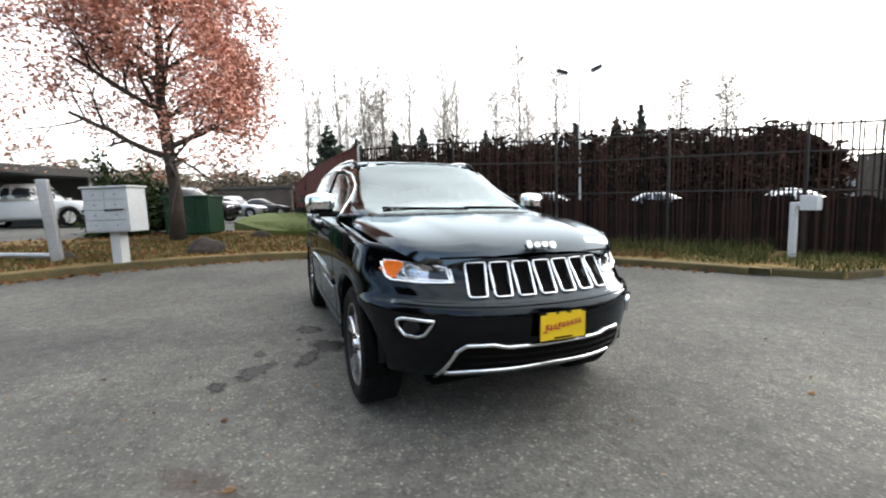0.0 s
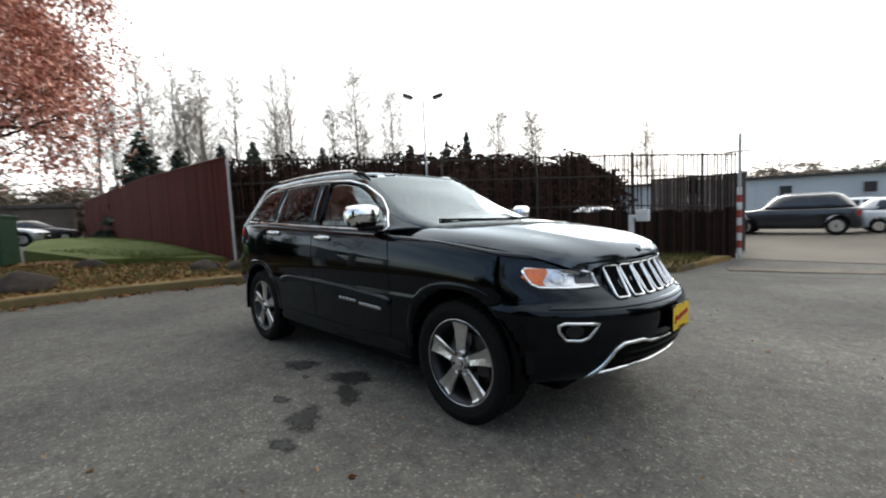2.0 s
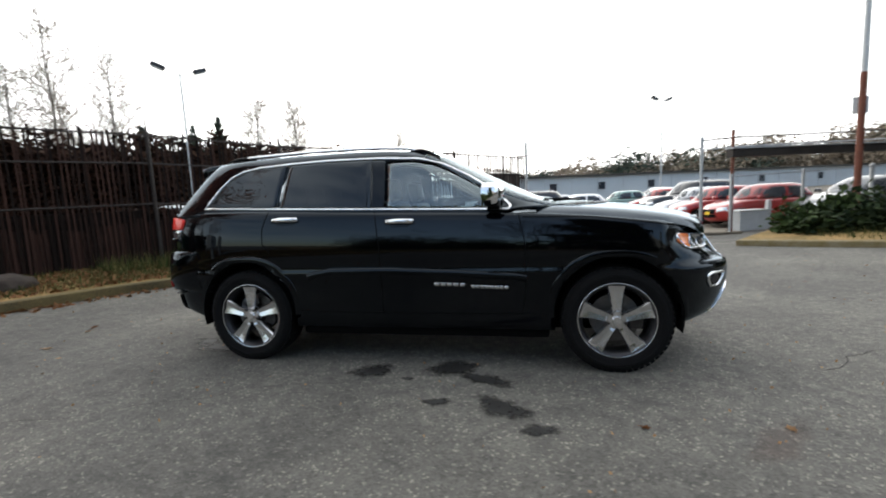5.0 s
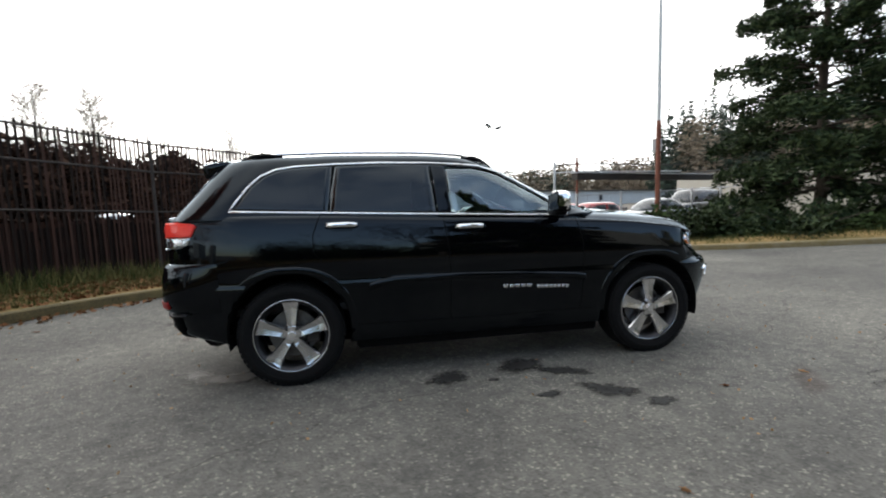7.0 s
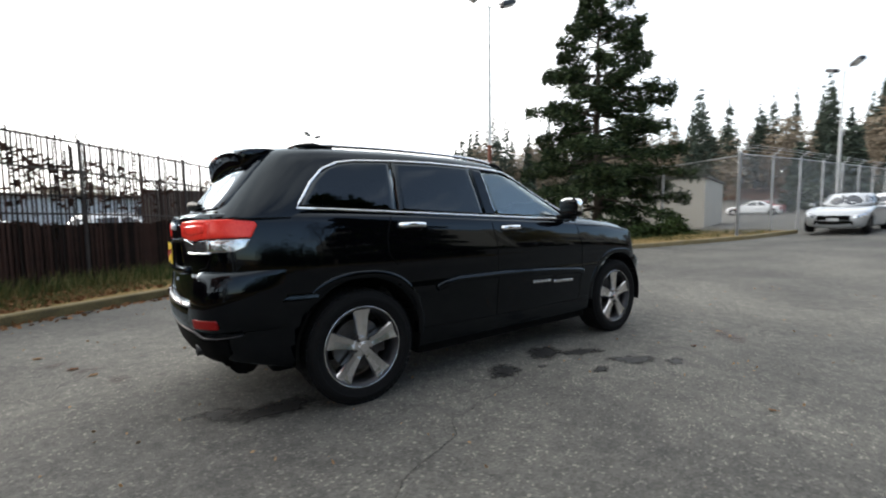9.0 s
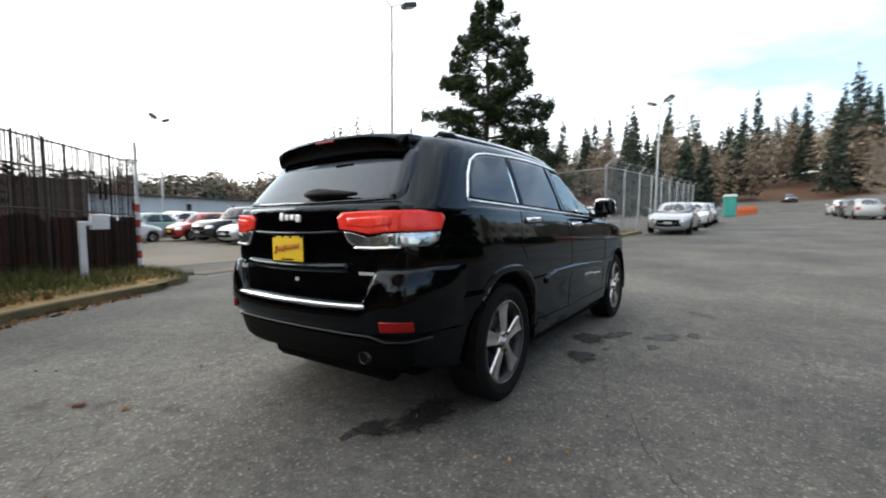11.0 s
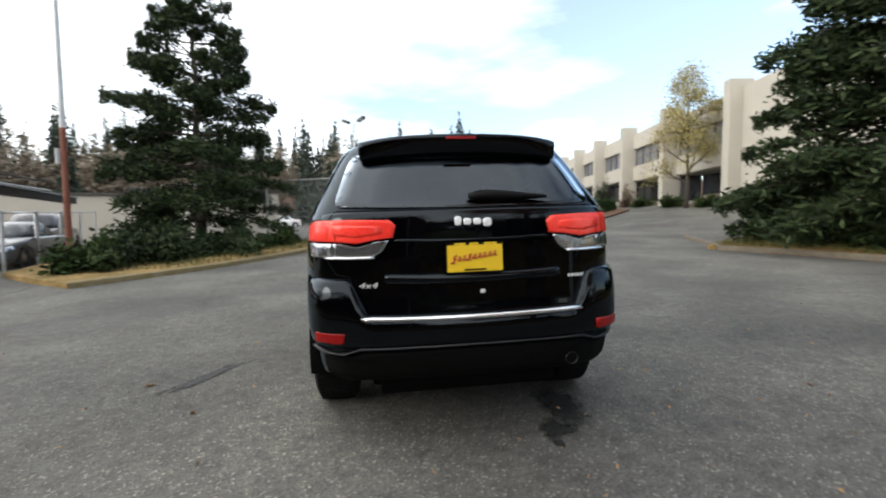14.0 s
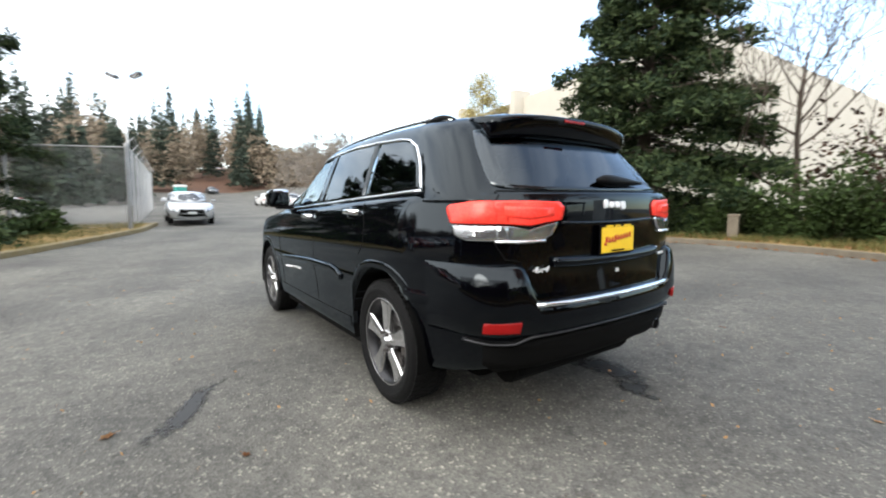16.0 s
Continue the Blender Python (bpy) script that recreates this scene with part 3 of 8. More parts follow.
# cabin: share of the way up, nose x, tail x, half width at the middle
GH = [(0.0, 1.17, -2.352, 0.905), (0.1, 1.05, -2.322, 0.893), (0.45, 0.76, -2.20, 0.825), (0.78, 0.48, -2.085, 0.758), (0.95, 0.27, -2.01, 0.715)]
G_FRONT = [(0.0, 0.0), (0.012, 0.28), (0.045, 0.50), (0.115, 0.645), (0.24, 0.745), (0.40, 0.79)]
G_REAR = [(0.40, 0.785), (0.17, 0.745), (0.055, 0.64), (0.01, 0.38), (0.0, 0.0)]
ROOF = [(-2.3, 1.69), (-2.1, 1.712), (-1.7, 1.738), (-1.1, 1.752), (-0.4, 1.75), (0.1, 1.715), (0.6, 1.60), (1.1, 1.44)]


def cabin_ring(share, f, r, w):
    k = w / 0.80
    half = [(f - a, b * k) for a, b in G_FRONT]
    x0, x1 = half[-1][0], r + 0.40
    for i in range(1, 9):
        t = i / 9
        half.append((x0 + (x1 - x0) * t, w * (0.965 + 0.035 * math.sin(math.pi * min(1, t * 1.1)))))
    half += [(r + a, b * k) for a, b in G_REAR]
    base = lambda x: lerp_table(x, BELT) - 0.035 if x < 0.75 else 1.12 + 0.085 * (1 - max(0.0, (x - 0.75)) * 0.2)
    return full(half, lambda x, y: (lambda b: b + (lerp_table(min(x, 0.3), ROOF) - 0.045 - b) * share)(base(x)))


c_rings = [cabin_ring(*g) for g in GH]
edge = c_rings[-1]
cx = sum(p[0] for p in edge) / len(edge)
for sx, sy, up in ((0.97, 0.90, 0.028), (0.86, 0.62, 0.048), (0.5, 0.25, 0.056)):
    c_rings.append([(cx + (x - cx) * sx, y * sy, lerp_table(cx + (x - cx) * sx, ROOF) - 0.06 + up) for x, y, z in edge])


# window outlines in side view (x, z); one mirrored pair each
WIN_FRONT = [(-0.24, 1.235), (-0.262, 1.607), (-0.03, 1.605), (0.14, 1.57), (0.32, 1.485), (0.50, 1.38), (0.65, 1.275), (0.695, 1.215), (0.2, 1.217)]
WIN_REAR = [(-1.165, 1.272), (-1.125, 1.615), (-0.72, 1.625), (-0.355, 1.62), (-0.325, 1.238), (-0.7, 1.254)]
WIN_QUARTER = [(-1.805, 1.305), (-1.70, 1.46), (-1.60, 1.545), (-1.50, 1.585), (-1.4, 1.6), (-1.15, 1.613), (-1.19, 1.276), (-1.5, 1.288)]
# windscreen and rear window in front view (y, z), one half
SCREEN = [(0.0, 1.225), (0.45, 1.22), (0.715, 1.205), (0.775, 1.235), (0.725, 1.42), (0.66, 1.59), (0.635, 1.645), (0.3, 1.675), (0.0, 1.682)]
BACKLIGHT = [(0.0, 1.295), (0.45, 1.298), (0.67, 1.302), (0.69, 1.325), (0.64, 1.50), (0.60, 1.59), (0.3, 1.62), (0.0, 1.623)]
BACKLIGHT_GLASS = [(0.0, 1.272), (0.45, 1.275), (0.675, 1.284), (0.704, 1.315), (0.655, 1.50), (0.615, 1.60), (0.3, 1.635), (0.0, 1.64)]


def prism(points, axis, a, b):
    bm = bmesh.new()
    put = (lambda p, d: (p[0], d, p[1])) if axis == "y" else (lambda p, d: (d, p[0], p[1]))
    r0, r1 = [bm.verts.new(put(p, a)) for p in points], [bm.verts.new(put(p, b)) for p in points]
    bm.faces.new(r0)
    bm.faces.new(r1[::-1])
    for i in range(len(points)):
        j = (i + 1) % len(points)
        bm.faces.new((r0[j], r0[i], r1[i], r1[j]))
    bmesh.ops.recalc_face_normals(bm, faces=bm.faces)
    return bm


def whole(half):
    return half + [(-y, z) for y, z in half[::-1] if y > 0]


def grown(points, d):
    """An outline moved outwards by d."""
    out, n = [], len(points)
    area = sum(points[i][0] * points[(i + 1) % n][1] - points[(i + 1) % n][0] * points[i][1] for i in range(n))
    s = 1 if area > 0 else -1
    for i in range(n):
        p, q, r = Vector(points[i - 1]), Vector(points[i]), Vector(points[(i + 1) % n])
        n0, n1 = (q - p).normalized(), (r - q).normalized()
        nrm = Vector((n0.y + n1.y, -n0.x - n1.x)) * s
        out.append(tuple(q + nrm.normalized() * d))
    return out


def rounded(points, r=0.03):
    """An outline with its corners rounded off to about a radius."""
    out, n = [], len(points)
    for i in range(n):
        p, q, s = Vector(points[i - 1]), Vector(points[i]), Vector(points[(i + 1) % n])
        a = q + (p - q).normalized() * min(r, 0.45 * (p - q).length)
        b = q + (s - q).normalized() * min(r, 0.45 * (s - q).length)
        out += [tuple(a), tuple((a + 2 * q + b) / 4), tuple(b)]
    return out


cabin_bm = ring_mesh(c_rings, close_bottom=False)
closed = ring_mesh(c_rings, close_bottom=False)
SKIN_MESH = baked(closed, [("SUBSURF", 2)])
cutters = [cutter(prism(rounded(w), "y", -1.3, 1.3)) for w in (WIN_FRONT, WIN_REAR, WIN_QUARTER)]
cutters += [cutter(prism(rounded(whole(SCREEN)), "x", 0.05, 1.6)), cutter(prism(rounded(whole(BACKLIGHT)), "x", -2.7, -1.86))]
mods = [("SUBSURF", 2), ("SOLIDIFY", 0.025)]
mods += [("BOOLEAN", c) for c in cutters]
me = baked(cabin_bm, mods)
for c in cutters:
    remove(c)
cabin = mesh_part("cabin", me, M["paint"], car)

from mathutils.bvhtree import BVHTree


def skin_of(*meshes):
    vs, fs = [], []
    for m_ in meshes:
        o = len(vs)
        vs += [v.co.copy() for v in m_.vertices]
        fs += [[i + o for i in p.vertices] for p in m_.polygons]
    return BVHTree.FromPolygons(vs, fs)


BODY_SKIN = skin_of(body.data, SKIN_MESH)


def on_skin(a, b, side, depth=None):
    """The place and outward normal on the car's skin: side 'L' or 'R' takes (x, z), 'F' or 'B' takes (y, z), 'T' takes (x, y)."""
    start, way = {"L": ((a, 3, b), (0, -1, 0)), "R": ((a, -3, b), (0, 1, 0)), "F": ((4, a, b), (-1, 0, 0)),
                  "B": ((-4, a, b), (1, 0, 0)), "T": ((a, b, 3), (0, 0, -1))}[side]
    hit, nrm, _, _ = BODY_SKIN.ray_cast(Vector(start), Vector(way))
    if hit is None:
        return None
    if nrm.dot(Vector(way)) > 0:
        nrm = -nrm
    return hit, nrm


def panel(name, points, side, mat, parent, proud=0.004, label="", rings=(1.0, 0.86, 0.66, 0.42, 0.18), depth=0.012, sub=3):
    """A panel of an outline laid on the skin, with a turned-in edge."""
    pts = []
    n = len(points)
    for i in range(n):
        p, q = Vector(points[i]), Vector(points[(i + 1) % n])
        for k in range(sub):
            pts.append(p.lerp(q, k / sub))
    c = sum(pts, Vector((0, 0))) / len(pts)
    bm = bmesh.new()
    rows, last = [], None
    for s in rings:
        row = []
        for p in pts:
            g = c + (p - c) * s
            h = on_skin(g.x, g.y, side) or last
            last = h
            row.append(bm.verts.new(h[0] + h[1] * proud))
        rows.append(row)
    h = on_skin(c.x, c.y, side) or last
    mid = bm.verts.new(h[0] + h[1] * proud)
    low = []
    for p in pts:
        h = on_skin(p.x, p.y, side) or last
        low.append(bm.verts.new(h[0] + h[1] * (proud - depth)))
    rows = [low] + rows
    for r0, r1 in zip(rows, rows[1:]):
        for i in range(len(pts)):
            j = (i + 1) % len(pts)
            bm.faces.new((r0[i], r0[j], r1[j], r1[i]))
    for i in range(len(pts)):
        bm.faces.new((rows[-1][i], rows[-1][(i + 1) % len(pts)], mid))
    bmesh.ops.recalc_face_normals(bm, faces=bm.faces)
    return part(name, bm, mat, parent, label, smooth=True)


def strip(name, line, side, width, high, mat, parent, label="", closed=False, sub=4, base=-0.004, round_=True):
    """A moulding of a width and height laid on the skin along a line."""
    pts = []
    n = len(line)
    for i in range(n if closed else n - 1):
        p, q = Vector(line[i]), Vector(line[(i + 1) % n])
        for k in range(sub):
            pts.append(p.lerp(q, k / sub))
    if not closed:
        pts.append(Vector(line[-1]))
    hits = []
    for p in pts:
        h = on_skin(p.x, p.y, side)
        if h:
            hits.append(h)
    if len(hits) < 3:
        return None
    bm = bmesh.new()
    rings_ = []
    m_ = len(hits)
    prof = [(-0.5, base), (-0.5, high * 0.55), (-0.28, high), (0.28, high), (0.5, high * 0.55), (0.5, base)] if round_ else [(-0.5, base), (-0.5, high), (0.5, high), (0.5, base)]
    for i, (p, nr) in enumerate(hits):
        a = hits[(i - 1) % m_ if closed else max(i - 1, 0)][0]
        b = hits[(i + 1) % m_ if closed else min(i + 1, m_ - 1)][0]
        d = (b - a).normalized()
        across = nr.cross(d).normalized()
        rings_.append([bm.verts.new(p + across * (u * width) + nr * v) for u, v in prof])
    for i in range(m_ if closed else m_ - 1):
        r0, r1 = rings_[i], rings_[(i + 1) % m_]
        for j in range(len(prof) - 1):
            bm.faces.new((r0[j], r0[j + 1], r1[j + 1], r1[j]))
    if not closed:
        bm.faces.new(rings_[0])
        bm.faces.new(rings_[-1][::-1])
    bmesh.ops.recalc_face_normals(bm, faces=bm.faces)
    return part(name, bm, mat, parent, label, smooth=True)

# bonnet: a domed panel from the windscreen to the grille
HOOD = [(0.90, 1.195, 1.24, 0.84), (1.04, 1.19, 1.238, 0.845), (1.3, 1.172, 1.222, 0.845), (1.6, 1.142, 1.195, 0.825), (1.85, 1.104, 1.16, 0.79), (2.02, 1.066, 1.126, 0.735), (2.13, 1.026, 1.09, 0.665), (2.19, 0.992, 1.05, 0.58)]
bm = bmesh.new()
cols = [-1.0, -0.94, -0.8, -0.62, -0.55, -0.35, 0.0, 0.35, 0.55, 0.62, 0.8, 0.94, 1.0]
grid = []
for i, (x, ze, zc, w) in enumerate(HOOD):
    row = []
    for u in cols:
        nose = 0.0 if i < 4 else (i - 3) / 4
        xx = x + 0.03 * nose * (1 - u * u) * 1.6 + (0.17 * (1 - u * u) if i == 0 else 0.12 * (1 - u * u) if i == 1 else 0) - 0.085 * nose * u * u
        crease = 0.014 if abs(u) < 0.58 else 0.0
        row.append(bm.verts.new((xx, u * w, ze + (zc - ze) * (1 - abs(u) ** 2.4) + crease * (1 - nose * 0.7) - (0.05 if abs(u) == 1.0 else 0))))
    grid.append(row)
lip = [bm.verts.new((v.co.x + 0.010, v.co.y, v.co.z - 0.042)) for v in grid[-1]]
grid.append(lip)
for r0, r1 in zip(grid, grid[1:]):
    for j in range(len(cols) - 1):
        bm.faces.new((r0[j], r0[j + 1], r1[j + 1], r1[j]))
bmesh.ops.recalc_face_normals(bm, faces=bm.faces)
hood = mesh_part("bonnet", baked(bm, [("SUBSURF", 2)]), M["paint_top"], car)
BODY_SKIN = skin_of(body.data, SKIN_MESH, hood.data)

# panes: flush glass that laps over the pillars, with black pillar covers between
REAR_GLASS = [(-1.150, 1.262), (-1.112, 1.628), (-0.72, 1.636), (-0.372, 1.632), (-0.345, 1.228), (-0.7, 1.244)]
QUARTER_GLASS = [(-1.825, 1.296), (-1.715, 1.46), (-1.61, 1.552), (-1.50, 1.594), (-1.4, 1.611), (-1.122, 1.626), (-1.160, 1.264), (-1.5, 1.279)]
PILLAR = [(-0.337, 1.23), (-0.364, 1.628), (-0.258, 1.622), (-0.232, 1.226)]
for side in "LR":
    panel("front_window", rounded(WIN_FRONT), side, M["side_pane"], car, -0.006, sub=1, depth=0.004)
    panel("rear_window", rounded(REAR_GLASS, 0.012), side, M["privacy"], car, 0.003, sub=2, depth=0.006)
    panel("quarter_window", rounded(QUARTER_GLASS, 0.012), side, M["privacy"], car, 0.003, sub=2, depth=0.006)
    panel("pillar_cover", PILLAR, side, M["paint"], car, 0.004, "gloss black pillar cover", sub=4, depth=0.006)
panel("windscreen", rounded(grown(whole(SCREEN), 0.012)), "F", M["pane"], car, 0.003, sub=2, depth=0.006)
panel("backlight", rounded(whole(BACKLIGHT_GLASS)), "B", M["tailgate_glass"], car, 0.004, sub=3, depth=0.008)


def wheel(x, s):
    """A tyre and five-spoke rim, its outer face towards +y for s = 1."""
    hub = new("wheel")
    hub.empty_display_size = 0.1
    hub.parent = car
    hub.matrix_basis = Matrix.Translation((x, s * 0.80, 0.375)) @ (Matrix.Rotation(math.pi, 4, "Z") if s < 0 else Matrix.Identity(4))
    n = 56
    prof = [(0.262, -0.12), (0.30, -0.132), (0.345, -0.128), (0.366, -0.112), (0.376, -0.08), (0.378, 0.0), (0.376, 0.08), (0.367, 0.108),
            (0.352, 0.122), (0.335, 0.128), (0.333, 0.131), (0.318, 0.132), (0.316, 0.129), (0.285, 0.122), (0.266, 0.112), (0.262, 0.10)]
    bm = bmesh.new()
    rg = [[bm.verts.new((r * math.cos(2 * math.pi * k / n), y, r * math.sin(2 * math.pi * k / n))) for r, y in prof] for k in range(n)]
    for k in range(n):
        for j in range(len(prof)):
            bm.faces.new((rg[k][j], rg[k][(j + 1) % len(prof)], rg[(k + 1) % n][(j + 1) % len(prof)], rg[(k + 1) % n][j]))
    for k in range(0, n):                                   # tread blocks
        a = 2 * math.pi * (k + 0.5) / n
        for y0, y1, sh in ((-0.105, -0.06, 0.0), (-0.05, -0.005, 0.4), (0.005, 0.05, 0.0), (0.06, 0.105, 0.4)):
            m_ = Matrix.Rotation(-a - sh * 2 * math.pi / n, 4, "Y") @ Matrix.Translation((0.3755, (y0 + y1) / 2, 0))
            box(bm, -0.006, (y0 - y1) / 2, -0.017, 0.006, (y1 - y0) / 2, 0.017, 0, m_)
    bmesh.ops.recalc_face_normals(bm, faces=bm.faces)
    part("tyre", bm, M["tyre"], hub)
    bm = bmesh.new()                                         # barrel and lip
    prof = [(0.262, -0.11), (0.25, -0.10), (0.232, -0.04), (0.228, 0.05), (0.240, 0.092), (0.252, 0.104), (0.262, 0.112), (0.270, 0.113), (0.268, 0.10)]
    rg = [[bm.verts.new((r * math.cos(2 * math.pi * k / n), y, r * math.sin(2 * math.pi * k / n))) for r, y in prof] for k in range(n)]
    for k in range(n):
        for j in range(len(prof) - 1):
            bm.faces.new((rg[k][j], rg[k][j + 1], rg[(k + 1) % n][j + 1], rg[(k + 1) % n][j]))
    part("barrel", bm, M["alloy_dark"], hub, smooth=True)
    bm = bmesh.new()
    prof = [(0.254, 0.092), (0.257, 0.106), (0.264, 0.113), (0.270, 0.114), (0.271, 0.10)]
    rg = [[bm.verts.new((r * math.cos(2 * math.pi * k / n), y, r * math.sin(2 * math.pi * k / n))) for r, y in prof] for k in range(n)]
    for k in range(n):
        for j in range(len(prof) - 1):
            bm.faces.new((rg[k][j], rg[k][j + 1], rg[(k + 1) % n][j + 1], rg[(k + 1) % n][j]))
    part("rim", bm, M["alloy"], hub, smooth=True)
    for k in range(5):                                       # spokes, wide at the rim
        bm = bmesh.new()
        turn = Matrix.Rotation(2 * math.pi * k / 5, 4, "Y")
        rowsp = []
        for r, w, y in ((0.035, 0.030, 0.088), (0.08, 0.034, 0.096), (0.14, 0.042, 0.093), (0.20, 0.052, 0.092), (0.236, 0.063, 0.096), (0.258, 0.070, 0.103)):
            rowsp.append([(-w, y - 0.055, r), (-w, y - 0.004, r), (-w * 0.86, y + 0.006, r), (0, y - 0.001, r), (w * 0.86, y + 0.006, r), (w, y - 0.004, r), (w, y - 0.055, r)])
        vs = [[bm.verts.new(turn @ Vector(p)) for p in row] for row in rowsp]
        for r0, r1 in zip(vs, vs[1:]):
            for j in range(len(r0)):
                bm.faces.new((r0[j], r0[(j + 1) % 7], r1[(j + 1) % 7], r1[j]))
        bm.faces.new(vs[0])
        bm.faces.new(vs[-1][::-1])
        bmesh.ops.recalc_face_normals(bm, faces=bm.faces)
        part("spoke", bm, M["alloy"], hub)
    bm = bmesh.new()
    bmesh.ops.create_cone(bm, cap_ends=True, segments=32, radius1=0.075, radius2=0.066, depth=0.03, matrix=Matrix.Translation((0, 0.09, 0)) @ Matrix.Rotation(-math.pi / 2, 4, "X"))
    part("hub", bm, M["alloy"], hub)
    bm = bmesh.new()
    bmesh.ops.create_cone(bm, cap_ends=True, segments=28, radius1=0.033, radius2=0.028, depth=0.014, matrix=Matrix.Translation((0, 0.112, 0)) @ Matrix.Rotation(-math.pi / 2, 4, "X"))
    part("hub_cap", bm, M["chrome"], hub)
    for k in range(5):
        bm = bmesh.new()
        a = 2 * math.pi * (k + 0.5) / 5 + math.pi / 2
        bmesh.ops.create_cone(bm, cap_ends=True, segments=6, radius1=0.0125, radius2=0.009, depth=0.028, matrix=Matrix.Translation((0.058 * math.cos(a), 0.105, 0.058 * math.sin(a))) @ Matrix.Rotation(-math.pi / 2, 4, "X"))
        part("lug_nut", bm, M["dark_steel"], hub)
    bm = bmesh.new()
    bmesh.ops.create_cone(bm, cap_ends=True, segments=40, radius1=0.175, radius2=0.175, depth=0.028, matrix=Matrix.Translation((0, 0.0, 0)) @ Matrix.Rotation(-math.pi / 2, 4, "X"))
    bmesh.ops.create_cone(bm, cap_ends=True, segments=32, radius1=0.085, radius2=0.08, depth=0.06, matrix=Matrix.Translation((0, 0.03, 0)) @ Matrix.Rotation(-math.pi / 2, 4, "X"))
    part("brake_disc", bm, M["disc"], hub)
    bm = bmesh.new()
    box(bm, -0.19, -0.05, -0.075, -0.09, 0.05, 0.075, 0.015)
    part("brake_caliper", bm, M["dark_steel"], hub)
    return hub


for wx, s in WHEELS:
    wheel(wx, s)
    # arch liner: a dark half barrel that closes the cut
    bm = bmesh.new()
    n = 28
    prof = [(0.434, 0.93), (0.434, 0.58), (0.2, 0.575), (0.0, 0.575)]
    rg = []
    for k in range(n + 1):
        a = -0.25 + (math.pi + 0.5) * k / n
        rg.append([bm.verts.new((wx + r * math.cos(a), s * y, 0.405 + r * math.sin(a))) for r, y in prof])
    for r0, r1 in zip(rg, rg[1:]):
        for j in range(len(prof) - 1):
            bm.faces.new((r0[j], r0[j + 1], r1[j + 1], r1[j]))
    part("arch_liner", bm, M["deep_black"], car, smooth=True)
    # flare of grained plastic round the arch
    bm = bmesh.new()
    rg = []
    for k in range(31):
        a = -0.02 + (math.pi + 0.04) * k / 30
        sq = 1 + 0.06 * abs(math.sin(2 * a)) ** 1.5
        row = []
        for r, out in ((0.428, -0.06), (0.428, 0.002), (0.435, 0.005), (0.462, 0.004), (0.476, 0.0), (0.482, -0.03)):
            x, z = wx + r * sq * math.cos(a), 0.405 + r * sq * math.sin(a)
            h = on_skin(wx + 0.50 * sq * math.cos(a), max(0.3, 0.405 + 0.50 * sq * math.sin(a)), "L" if s > 0 else "R")
            y = abs(h[0].y) if h else 0.93
            row.append(bm.verts.new((x, s * (min(max(y, 0.86), 0.965) + out), z)))
        rg.append(row)
    for r0, r1 in zip(rg, rg[1:]):
        for j in range(5):
            bm.faces.new((r0[j], r0[j + 1], r1[j + 1], r1[j]))
    bmesh.ops.recalc_face_normals(bm, faces=bm.faces)
    part("arch_flare", bm, M["paint"], car, smooth=True)


def mirrored(points):
    return [(-a, b) for a, b in points]


def both(points):
    return (("L", points), ("R", points))


